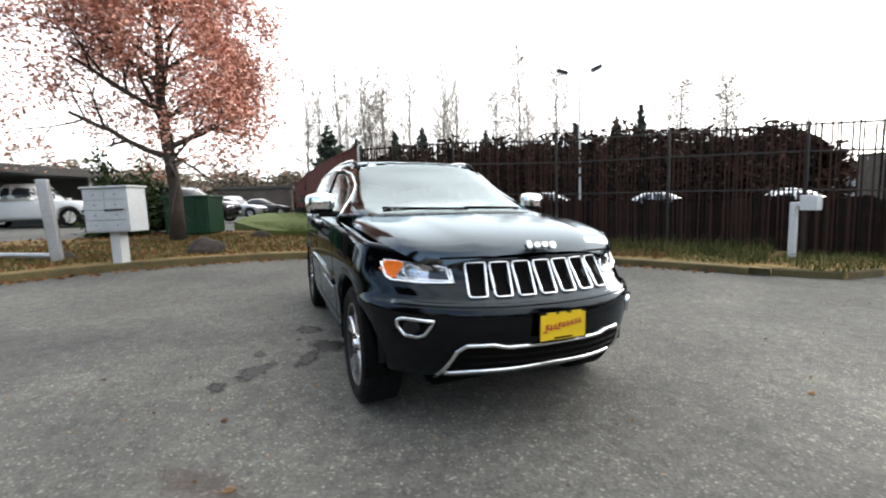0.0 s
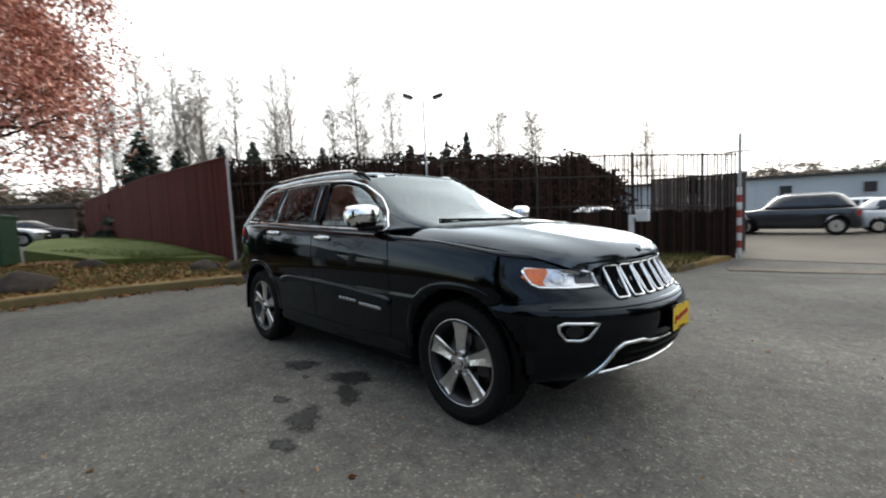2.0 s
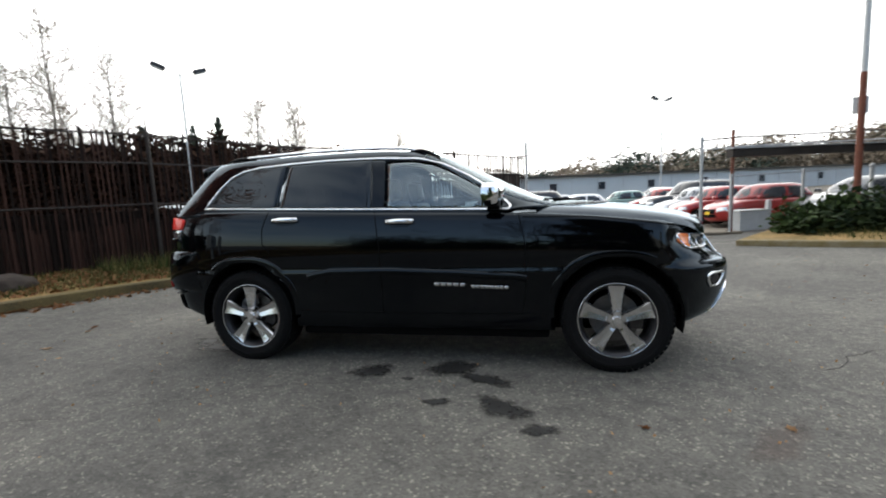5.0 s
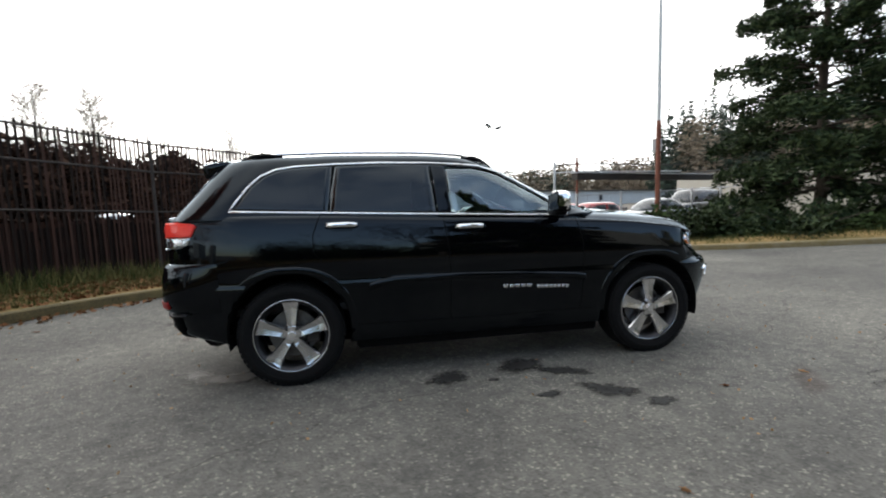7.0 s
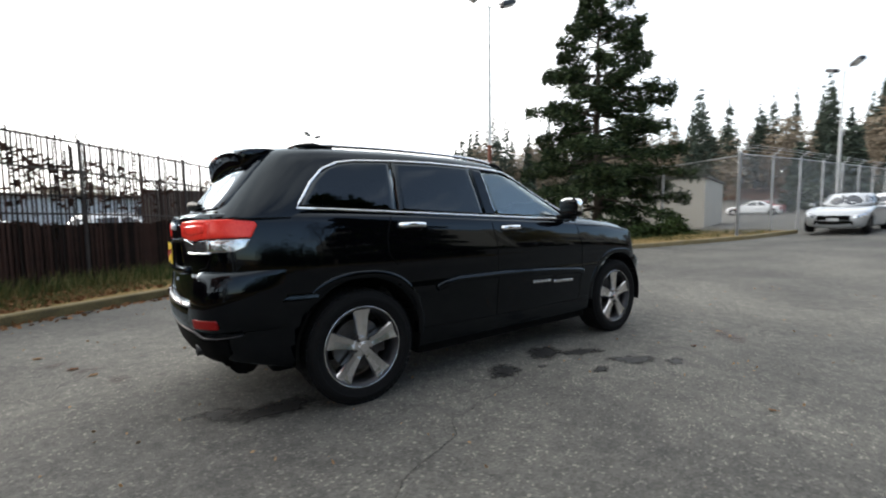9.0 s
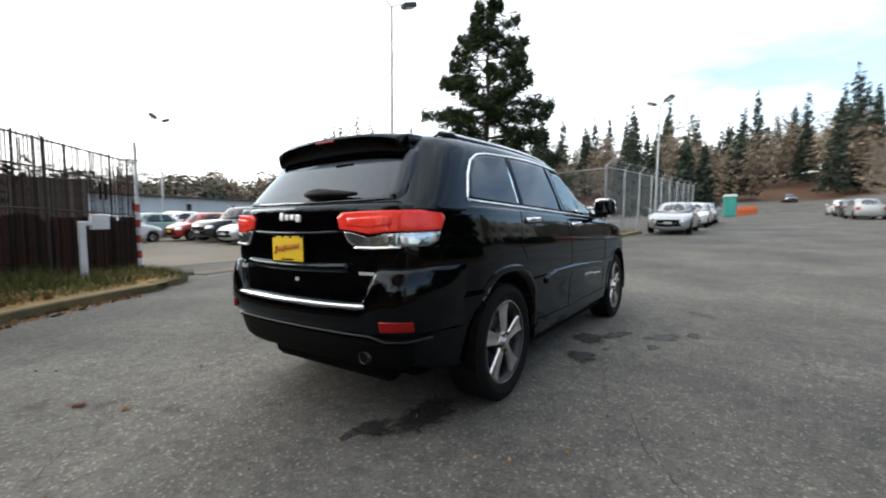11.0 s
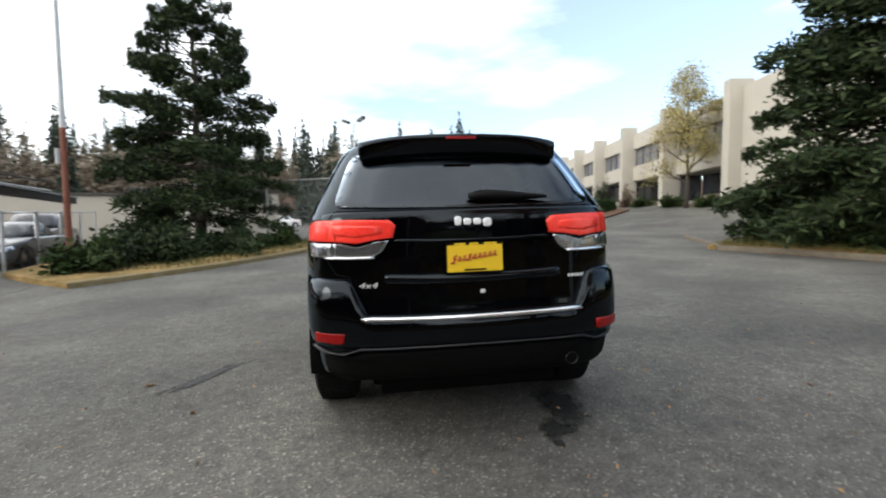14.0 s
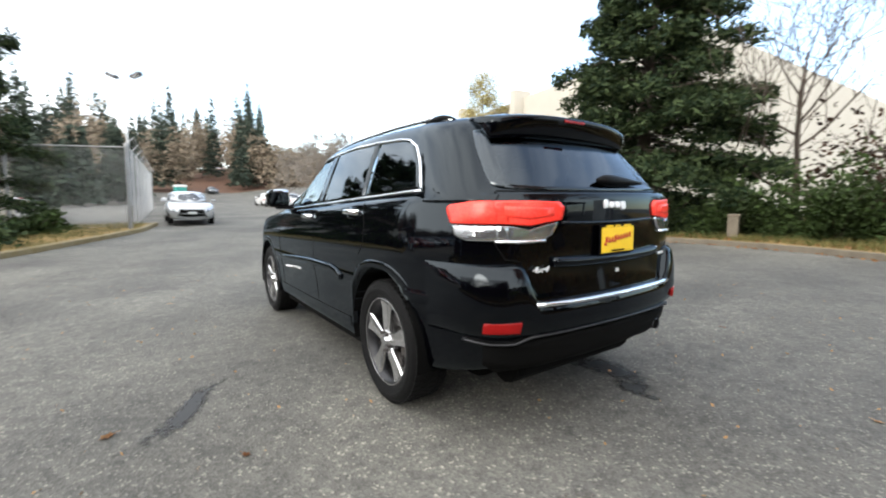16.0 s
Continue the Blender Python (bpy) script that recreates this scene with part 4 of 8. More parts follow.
# brightwork and seams along the sides
SURROUND = [(-1.845, 1.288), (-1.2, 1.262), (-0.3, 1.226), (0.3, 1.203), (0.72, 1.19), (0.735, 1.215), (0.62, 1.325), (0.42, 1.455), (0.2, 1.565), (0.02, 1.613), (-0.3, 1.633), (-0.75, 1.64), (-1.1, 1.632), (-1.4, 1.617), (-1.53, 1.595), (-1.64, 1.545), (-1.73, 1.455)]
for side in "LR":
    s = 1 if side == "L" else -1
    strip("window_trim", SURROUND, side, 0.015, 0.008, M["chrome"], car, "chrome window surround", closed=True, sub=5)
    for name, line in (("door_seam", [(-0.305, 1.2), (-0.27, 0.95), (-0.265, 0.7), (-0.27, 0.42)]), ("door_seam", [(0.79, 1.15), (0.83, 0.95), (0.835, 0.7), (0.82, 0.5), (0.80, 0.42)]),
                       ("door_seam", [(-1.22, 1.24), (-1.27, 1.1), (-1.27, 0.98), (-1.2, 0.9)]), ("sill_seam", [(0.95, 0.425), (0.3, 0.42), (-0.4, 0.42), (-0.98, 0.43)]),
                       ("window_seam", [(-0.295, 1.23), (-0.32, 1.61)]), ("wing_seam", [(0.82, 1.13), (1.3, 1.115), (1.7, 1.06), (1.95, 1.01)])):
        strip(name, line, side, 0.007, 0.0015, M["deep_black"], car, sub=8, base=-0.002, round_=False)
    strip("side_moulding", [(-0.88, 0.71), (-0.8, 0.735), (-0.68, 0.755), (-0.2, 0.755), (0.3, 0.735), (0.75, 0.705), (0.84, 0.69)], side, 0.05, 0.02, M["paint"], car, sub=6)
    for k, (x0, x1, z) in enumerate(((0.155, 0.40, 0.647), (0.435, 0.715, 0.628))):       # lettering too small to keep: plain bars
        nb = 5 if k == 0 else 8
        for i in range(nb):
            a, b = x0 + (x1 - x0) * i / nb, x0 + (x1 - x0) * (i + 0.72) / nb
            zz = z - 0.0012 * i
            panel("badge_bar", [(a, zz - 0.012), (b, zz - 0.012), (b, zz + 0.012), (a, zz + 0.012)], side, M["chrome"], car, 0.003, rings=(1.0, 0.5), depth=0.005, sub=1)
    for x0, x1, z in ((-1.18, -0.945, 1.168), (-0.215, 0.015, 1.127)):
        h = on_skin((x0 + x1) / 2, z, side)
        y = h[0].y
        dish = panel("handle_recess", [(x0 + 0.05, z - 0.04), (x1 - 0.05, z - 0.04), (x1 - 0.03, z), (x1 - 0.06, z + 0.03), (x0 + 0.06, z + 0.03), (x0 + 0.03, z)], side, M["paint"], car, 0.001, depth=0.003)
        bm = bmesh.new()
        n = 9
        rg = []
        for i in range(n):
            t = i / (n - 1)
            x = x0 + (x1 - x0) * t
            out = 0.008 + 0.034 * math.sin(math.pi * min(1, max(0, t))) ** 0.45
            rg.append([bm.verts.new((x, y + s * (out + o), z + u + 0.004 * math.sin(math.pi * t))) for o, u in ((-0.012, -0.016), (0.004, -0.017), (0.009, -0.006), (0.009, 0.008), (0.003, 0.017), (-0.012, 0.016))])
        for r0, r1 in zip(rg, rg[1:]):
            for j in range(6):
                bm.faces.new((r0[j], r0[(j + 1) % 6], r1[(j + 1) % 6], r1[j]))
        bm.faces.new(rg[0])
        bm.faces.new(rg[-1][::-1])
        bmesh.ops.recalc_face_normals(bm, faces=bm.faces)
        part("door_handle", bm, M["chrome"], car, "chrome handle", smooth=True)

    # door mirror: chrome cap over a black housing on a short arm
    mir = new("door_mirror")
    mir.empty_display_size = 0.1
    mir.parent = car
    mir.matrix_basis = Matrix.Translation((0.60, s * 1.005, 1.285)) @ Matrix.Diagonal((0.92, 0.9 * s, 0.92, 1))
    bm = bmesh.new()
    bmesh.ops.create_cube(bm, size=1.0)
    bmesh.ops.subdivide_edges(bm, edges=bm.edges, cuts=3, use_grid_fill=True)
    for v in bm.verts:
        x, y, z = v.co
        g = (abs(2 * x) ** 4 + abs(2 * y) ** 4 + abs(2 * z) ** 4) ** 0.25
        x, y, z = x / g, y / g, z / g
        v.co = (x * 0.155 * (1.25 if x > 0 else 0.75) - 0.05 * (y + 0.5) + 0.02, y * 0.25, z * 0.185 * (1 - 0.12 * y) + 0.012)
    bmesh.ops.delete(bm, geom=[f for f in bm.faces if f.calc_center_median().z < -0.045 or f.calc_center_median().x < -0.052], context="FACES")
    part("cap", bm, M["chrome"], mir, "chrome mirror cap", smooth=True)
    bm = bmesh.new()
    box(bm, -0.045, -0.112, -0.078, 0.07, 0.095, 0.065, 0.03)
    part("housing", bm, M["satin_black"], mir, smooth=True)
    bm = bmesh.new()
    box(bm, -0.056, -0.10, -0.06, -0.048, 0.095, 0.075, 0.003)
    part("mirror_glass", bm, M["mirror"], mir, "mirror glass")
    bm = bmesh.new()
    box(bm, -0.03, -0.20, -0.105, 0.07, 0.02, -0.06, 0.018)
    part("arm", bm, M["satin_black"], mir)

    # roof rail
    bm = bmesh.new()
    line = []
    for i in range(17):
        t = i / 16
        x = -1.78 + 1.92 * t
        h = on_skin(x, s * 0.60, "T")
        line.append((x, s * 0.60, h[0].z + 0.024 * min(1, math.sin(math.pi * t) * 3.2) - 0.004))
    tube(bm, line, [0.009 + 0.003 * (0 < i < 16) for i in range(17)], 8)
    rail = part("roof_rail", bm, M["chrome"], car, "bright roof rail", smooth=True)
    for x0, x1 in ((-1.80, -1.5), (-0.08, 0.17)):
        bm = bmesh.new()
        pts = []
        for i in range(6):
            x = x0 + (x1 - x0) * i / 5
            h = on_skin(x, s * 0.60, "T")
            pts.append((x, s * 0.60, h[0].z + 0.014 * math.sin(math.pi * i / 5) + 0.002))
        tube(bm, pts, [0.006, 0.014, 0.018, 0.018, 0.014, 0.006], 8)
        part("rail_end", bm, M["satin_black"], rail, "black rail end cap", smooth=True)

# front: grille of seven chrome-framed slots
for k in range(-3, 4):
    c = k * 0.130
    lean = 0.004 * k
    slot = [(c - 0.046 + lean, 0.792), (c + 0.046 + lean, 0.792), (c + 0.052 - lean, 0.966), (c - 0.052 - lean, 0.966)]
    panel("grille_slot", slot, "F", M["deep_black"], car, 0.002, rings=(1.0, 0.6, 0.2), sub=2)
    strip("grille_frame", rounded(slot, 0.014), "F", 0.013, 0.013, M["chrome"], car, "chrome slot frame", closed=True, sub=1)
strip("bonnet_gap", [(-0.56, 0.992), (-0.3, 1.0), (0, 1.004), (0.3, 1.0), (0.56, 0.992)], "F", 0.012, 0.001, M["deep_black"], car, round_=False)
strip("bumper_ledge", [(-0.80, 0.765), (-0.5, 0.762), (0, 0.76), (0.5, 0.762), (0.80, 0.765)], "F", 0.03, 0.006, M["paint"], car, sub=8)
for s in (1, -1):
    hl = [(s * a, b) for a, b in ((0.495, 0.862), (0.507, 0.946), (0.53, 0.953), (0.68, 0.966), (0.80, 0.978), (0.815, 0.962), (0.805, 0.888), (0.78, 0.868), (0.65, 0.860))]
    lamp = panel("headlamp", hl, "F", M["clear_lens"], car, 0.004, "clear headlamp with chrome reflector")
    strip("bezel", [(s * a, b) for a, b in ((0.815, 0.962), (0.805, 0.885), (0.78, 0.866), (0.65, 0.858), (0.497, 0.860), (0.508, 0.945))], "F", 0.015, 0.012, M["chrome"], lamp, "chrome bezel", sub=3)
    panel("amber_marker", [(s * a, b) for a, b in ((0.752, 0.878), (0.77, 0.968), (0.80, 0.970), (0.808, 0.955), (0.797, 0.892), (0.78, 0.878))], "F", M["amber"], lamp, 0.008, "amber side marker")
    panel("corner_marker", [(1.865, 0.925), (1.90, 0.897), (1.955, 0.890), (1.965, 0.955), (1.95, 0.968), (1.885, 0.972)], "L" if s > 0 else "R", M["amber"], lamp, 0.009, "amber corner marker")
    panel("inner_lens", [(s * a, b) for a, b in ((0.515, 0.875), (0.525, 0.935), (0.60, 0.944), (0.61, 0.88))], "F", M["window_dark"], lamp, 0.007, "smoky inner lens")
    for y, r in ((0.685, 0.031),):
        panel("projector", [(s * y + r * math.cos(a), 0.915 + r * math.sin(a)) for a in np.linspace(0, 2 * math.pi, 12, endpoint=False)], "F", M["clear_lens"], lamp, 0.010, "silver projector lens", sub=1)
        strip("projector_ring", [(s * y + (r + 0.006) * math.cos(a), 0.915 + (r + 0.006) * math.sin(a)) for a in np.linspace(0, 2 * math.pi, 16, endpoint=False)], "F", 0.007, 0.012, M["chrome"], lamp, closed=True, sub=1)
    fog = [(s * a, b) for a, b in ((0.635, 0.684), (0.77, 0.690), (0.79, 0.676), (0.785, 0.645), (0.755, 0.598), (0.70, 0.594), (0.672, 0.61))]
    fl = panel("fog_lamp", fog, "F", M["deep_black"], car, 0.003)
    strip("fog_ring", fog, "F", 0.018, 0.016, M["chrome"], fl, "chrome fog lamp surround", closed=True, sub=3)
    panel("fog_lens", [(s * 0.73 + 0.034 * math.cos(a), 0.644 + 0.034 * math.sin(a)) for a in np.linspace(0, 2 * math.pi, 12, endpoint=False)], "F", M["alloy_dark"], fl, 0.009, sub=1)
INTAKE = [(0.0, 0.541), (0.29, 0.538), (0.36, 0.555), (0.475, 0.552), (0.515, 0.525), (0.565, 0.405), (0.45, 0.415), (0.0, 0.430)]
panel("lower_intake", whole(INTAKE), "F", M["deep_black"], car, 0.003)
strip("intake_trim", [(-0.60, 0.350), (-0.525, 0.530), (-0.485, 0.560), (-0.36, 0.564), (-0.29, 0.547), (0, 0.550), (0.29, 0.547), (0.36, 0.564), (0.485, 0.560), (0.525, 0.530), (0.60, 0.350)], "F", 0.02, 0.014, M["chrome"], car, "chrome intake trim", sub=6)
strip("intake_lower_trim", [(-0.565, 0.388), (-0.45, 0.405), (0, 0.424), (0.45, 0.405), (0.565, 0.388)], "F", 0.022, 0.014, M["chrome"], car, "chrome intake trim", sub=6)
for z in (0.455, 0.497):
    strip("intake_bar", [(-0.5, z), (0, z), (0.5, z)], "F", 0.012, 0.008, M["satin_black"], car, sub=6)


def plate_at(m, name):
    """A yellow dealer plate in a black frame, with its lettering as plain red strokes."""
    p = new(name)
    p.empty_display_size = 0.05
    p.parent = car
    p.matrix_basis = m @ Matrix.Diagonal((1, 0.94, 0.94, 1))
    bm = bmesh.new()
    box(bm, 0.0, -0.158, -0.082, 0.012, 0.158, 0.082, 0.004)
    part("plate_frame", bm, M["deep_black"], p)
    bm = bmesh.new()
    box(bm, 0.011, -0.150, -0.072, 0.0145, 0.150, 0.070, 0.001)
    part("plate", bm, M["plate"], p, "yellow dealer plate")
    for i in range(9):                                       # a slanting script, as strokes of its size
        y = -0.112 + 0.0275 * i
        hh = 0.044 if i == 0 else 0.034 if i == 3 else 0.021
        bm = bmesh.new()
        tilt = Matrix.Translation((0.0155, y, -0.004 + 0.0035 * i)) @ Matrix.Rotation(-0.38, 4, "X")
        pts = [(0, -0.013, -hh * 0.5), (0, -0.002, -hh * 0.62), (0, 0.004, 0.0), (0, 0.002, hh * 0.62), (0, -0.007, hh * 0.3), (0, 0.003, -hh * 0.35), (0, 0.014, -hh * 0.5)]
        tube(bm, [tilt @ Vector(q) for q in pts], 0.0042, 5)
        part("red_stroke", bm, M["plate_red"], p)
    for y0, y1, z in ((-0.11, -0.05, 0.0765), (-0.03, 0.02, 0.0765), (0.05, 0.12, 0.0765), (-0.06, 0.06, -0.062)):
        bm = bmesh.new()
        box(bm, 0.0135, y0, z - 0.005, 0.0155, y1, z + 0.005)
        part("frame_mark", bm, M["deep_black"] if z < 0 else M["plate"], p)
    return p


plate_at(Matrix.Translation((2.427, 0.0, 0.645)), "front_plate")
bm = bmesh.new()
box(bm, 2.36, -0.10, 0.585, 2.43, 0.10, 0.695, 0.01)
part("plate_bracket", bm, M["deep_black"], car)


def badge(m, letters, high):
    """A chrome badge as plain raised shapes."""
    for y0, y1, z0, z1 in letters:
        bm = bmesh.new()
        w, h = (y1 - y0) / 2, (z1 - z0) * high / 2
        ring_ = []
        for d, k in ((-0.003, 1.0), (0.004, 1.0), (0.007, 0.8)):
            ring_.append([bm.verts.new(m @ Vector((d, (y0 + y1) / 2 + k * w * math.copysign(abs(math.cos(a)) ** 0.7, math.cos(a)), (z0 + z1) * high / 2 + k * h * math.copysign(abs(math.sin(a)) ** 0.7, math.sin(a)))))
                          for a in [2 * math.pi * q / 14 for q in range(14)]])
        for r0, r1 in zip(ring_, ring_[1:]):
            for q in range(14):
                bm.faces.new((r0[q], r0[(q + 1) % 14], r1[(q + 1) % 14], r1[q]))
        bm.faces.new(ring_[-1])
        bmesh.ops.recalc_face_normals(bm, faces=bm.faces)
        part("badge_shape", bm, M["badge"], car, "chrome badge shape")


BADGE = [(-0.095, -0.06, -0.3, 1.0), (-0.05, -0.008, -0.25, 0.7), (0.0, 0.042, -0.25, 0.7), (0.05, 0.095, -0.55, 0.7)]
hd = on_skin(0.0, 1.04, "F")
badge(Matrix.Translation(hd[0] + Vector((0.006, 0, 0.004))) @ Matrix.Rotation(radians(-28), 4, "Y"), BADGE, 0.036)

# wipers at the foot of the windscreen
for y0, y1 in ((0.62, 0.02), (0.0, -0.58)):
    pts = []
    for i in range(7):
        t = i / 6
        h = on_skin(y0 + (y1 - y0) * t, 1.235 + 0.012 * t, "F")
        pts.append(h[0] + h[1] * 0.012)
    part("wiper", tube(bmesh.new(), pts, 0.009, 6), M["deep_black"], car, smooth=True)
strip("cowl", [(-0.70, 1.205), (-0.4, 1.213), (0, 1.218), (0.4, 1.213), (0.70, 1.205)], "F", 0.05, 0.006, M["satin_black"], car, sub=5)

# rear: lamps, bumper, tailgate
def bumper_shell():
    """One painted skin round the tail: high shoulders at the corners, dropping to a step below the tailgate."""
    bm = bmesh.new()
    cols = []
    n = 96
    for i in range(n + 1):
        a = radians(101.5 + 157.0 * i / n)
        d = Vector((math.cos(a), math.sin(a), 0))
        rough = on_shell(d, 0.68)
        ay = abs(rough[0].y) if rough else 0.9
        top_ = 0.742 + (0.932 - 0.742) * min(1.0, max(0.0, (ay - 0.545) / 0.085)) ** 0.8
        fade = min(1.0, (i + 0.5) / 16, (n - i + 0.5) / 16)
        col = []
        for t, out in ((0.0, -0.01), (0.03, 0.014), (0.10, 0.026), (0.35, 0.036), (0.7, 0.037), (0.92, 0.033), (0.98, 0.018), (1.0, -0.01)):
            h = on_shell(d, top_ + (0.572 - top_) * t)
            if h is None:
                break
            col.append(bm.verts.new(h[0] + h[1] * (out * fade * (1 + 0.7 * min(1.0, max(0.0, (ay - 0.55) / 0.2))))))
        if len(col) == 8:
            cols.append(col)
    for c0, c1 in zip(cols, cols[1:]):
        for j in range(7):
            bm.faces.new((c0[j], c0[j + 1], c1[j + 1], c1[j]))
    bmesh.ops.recalc_face_normals(bm, faces=bm.faces)
    return part("rear_bumper", bm, M["paint"], car, smooth=True)


def on_shell(d, z):
    start = Vector((-1.75, 0, z)) + d * 2.0
    hit, nrm, _, _ = BODY_SKIN.ray_cast(start, -d)
    if hit is None or (hit - start).length > 1.6:
        return None
    return hit, (nrm if nrm.dot(d) > 0 else -nrm)


bumper_shell()
for s in (1, -1):
    side = "L" if s > 0 else "R"
    tail = panel("tail_lamp", [(s * a, b) for a, b in ((0.39, 1.192), (0.42, 1.217), (0.60, 1.222), (0.735, 1.222), (0.735, 1.118), (0.66, 1.113), (0.585, 1.105), (0.5, 1.120), (0.405, 1.130))], "B", M["red_lens"], car, 0.014, "red lamp lens", depth=0.03)
    panel("tail_lamp_side", [(-2.325, 1.222), (-2.20, 1.222), (-2.085, 1.208), (-2.07, 1.19), (-2.105, 1.12), (-2.325, 1.116)], side, M["red_lens"], car, 0.014, "red lamp lens", depth=0.03)
    panel("lamp_glow", [(s * a, b) for a, b in ((0.455, 1.15), (0.46, 1.19), (0.70, 1.197), (0.70, 1.15), (0.585, 1.135))], "B", M["red_lens"], tail, 0.0165, rings=(1.0, 0.6, 0.3), depth=0.004)
    panel("reverse_lamp", [(s * a, b) for a, b in ((0.425, 1.118), (0.5, 1.108), (0.585, 1.085), (0.66, 1.103), (0.735, 1.108), (0.735, 1.038), (0.52, 1.03), (0.46, 1.06))], "B", M["clear_lens"], tail, 0.010, "clear reversing lamp", depth=0.03)
    panel("side_lamp", [(-2.325, 1.107), (-2.11, 1.112), (-2.13, 1.065), (-2.19, 1.04), (-2.325, 1.038)], side, M["clear_lens"], tail, 0.010, "clear lower lamp", depth=0.03)
    strip("lamp_trim", [(s * 0.50, 1.033), (s * 0.62, 1.032), (s * 0.74, 1.034)], "B", 0.014, 0.02, M["chrome"], tail)
    panel("reflector", [(s * a, b) for a, b in ((0.65, 0.612), (0.645, 0.662), (0.775, 0.668), (0.775, 0.616))], "B", M["dark_red_lens"], car, 0.062, "dark red bumper reflector", depth=0.03)
    strip("gate_seam", [(s * 0.70, 1.27), (s * 0.745, 1.2), (s * 0.745, 1.03), (s * 0.70, 0.95), (s * 0.63, 0.935), (s * 0.59, 0.80), (s * 0.54, 0.74)], "B", 0.007, 0.0015, M["deep_black"], car, round_=False)
bm = bmesh.new()
ring_ = [(0.033, 0.0), (0.033, 0.12), (0.0305, 0.12), (0.0305, 0.0)]
rg = [[bm.verts.new((-2.375 + d, -0.53 + r * 1.1 * math.cos(2 * math.pi * k / 20), 0.445 + r * math.sin(2 * math.pi * k / 20))) for r, d in ring_] for k in range(20)]
for k in range(20):
    for j in range(4):
        bm.faces.new((rg[k][j], rg[k][(j + 1) % 4], rg[(k + 1) % 20][(j + 1) % 4], rg[(k + 1) % 20][j]))
ex = part("exhaust_tip", bm, M["alloy_dark"], car, "dark steel exhaust tip", smooth=True)
part("bore", tube(bmesh.new(), [(-2.368, -0.53, 0.445), (-2.3, -0.53, 0.445)], 0.032, 16), M["deep_black"], ex)
strip("bumper_step", [(-0.565, 0.727), (-0.3, 0.723), (0, 0.722), (0.3, 0.723), (0.565, 0.727)], "B", 0.026, 0.044, M["chrome"], car, "chrome bumper step strip", sub=6)
strip("bumper_line", [(-0.82, 0.565), (-0.75, 0.55), (-0.66, 0.548), (-0.58, 0.575), (-0.3, 0.58), (0, 0.582), (0.3, 0.58), (0.58, 0.575), (0.66, 0.548), (0.75, 0.55), (0.82, 0.565)], "B", 0.012, 0.038, M["alloy_dark"], car, sub=5)
panel("bumper_apron", whole([(0.0, 0.555), (0.55, 0.55), (0.66, 0.525), (0.77, 0.53), (0.76, 0.44), (0.66, 0.375), (0.5, 0.345), (0.0, 0.335)]), "B", M["deep_black"], car, 0.022, depth=0.05)
strip("gate_ledge", [(-0.45, 0.925), (-0.3, 0.918), (0, 0.914), (0.3, 0.918), (0.45, 0.925)], "B", 0.05, 0.026, M["paint"], car, sub=6)
strip("glass_seam", [(-0.69, 1.272), (-0.4, 1.268), (0, 1.266), (0.4, 1.268), (0.69, 1.272)], "B", 0.008, 0.002, M["deep_black"], car, round_=False)
strip("gate_crease", [(-0.40, 1.115), (-0.2, 1.108), (0, 1.106), (0.2, 1.108), (0.40, 1.115)], "B", 0.016, 0.01, M["paint"], car)
plate_at(Matrix.Translation((-2.428, 0.0, 1.015)) @ Matrix.Rotation(math.pi, 4, "Z"), "rear_plate")
hd = on_skin(0.0, 1.19, "B")
badge(Matrix.Translation(hd[0] - Vector((0.002, 0, 0))) @ Matrix.Rotation(math.pi, 4, "Z"), BADGE, 0.036)
for i in range(7):                                           # trim name as plain bars
    y = -0.515 - 0.019 * i
    bm = bmesh.new()
    hx = on_skin(y - 0.006, 0.896, "B")[0].x
    box(bm, hx - 0.004, y - 0.013, 0.888, hx + 0.006, y, 0.904, 0.001)
    part("badge_bar", bm, M["badge"], car)
txt = bpy.data.curves.new("four_by_four", "FONT")
txt.body, txt.size, txt.extrude, txt.shear = "4x4", 0.05, 0.003, 0.25
tob = new("work", txt)
tme = bpy.data.meshes.new_from_object(tob.evaluated_get(bpy.context.evaluated_depsgraph_get()))
bpy.data.objects.remove(tob)
tme.transform(Matrix.Translation((on_skin(0.53, 0.9, "B")[0].x - 0.012, 0.585, 0.882)) @ Matrix.Rotation(radians(-10), 4, "Z") @ Matrix.Rotation(-math.pi / 2, 4, "Z") @ Matrix.Rotation(math.pi / 2, 4, "X") @ Matrix.Diagonal((1.25, 0.8, 1, 1)))
mesh_part("drive_badge", tme, M["badge"], car, "chrome 4x4 badge", smooth=False)
bm = bmesh.new()
hx = on_skin(-0.04, 0.84, "B")[0].x
box(bm, hx - 0.006, -0.055, 0.832, hx + 0.006, -0.03, 0.852, 0.002)
part("hitch_label", bm, M["white_paint"], car, "small white sticker")

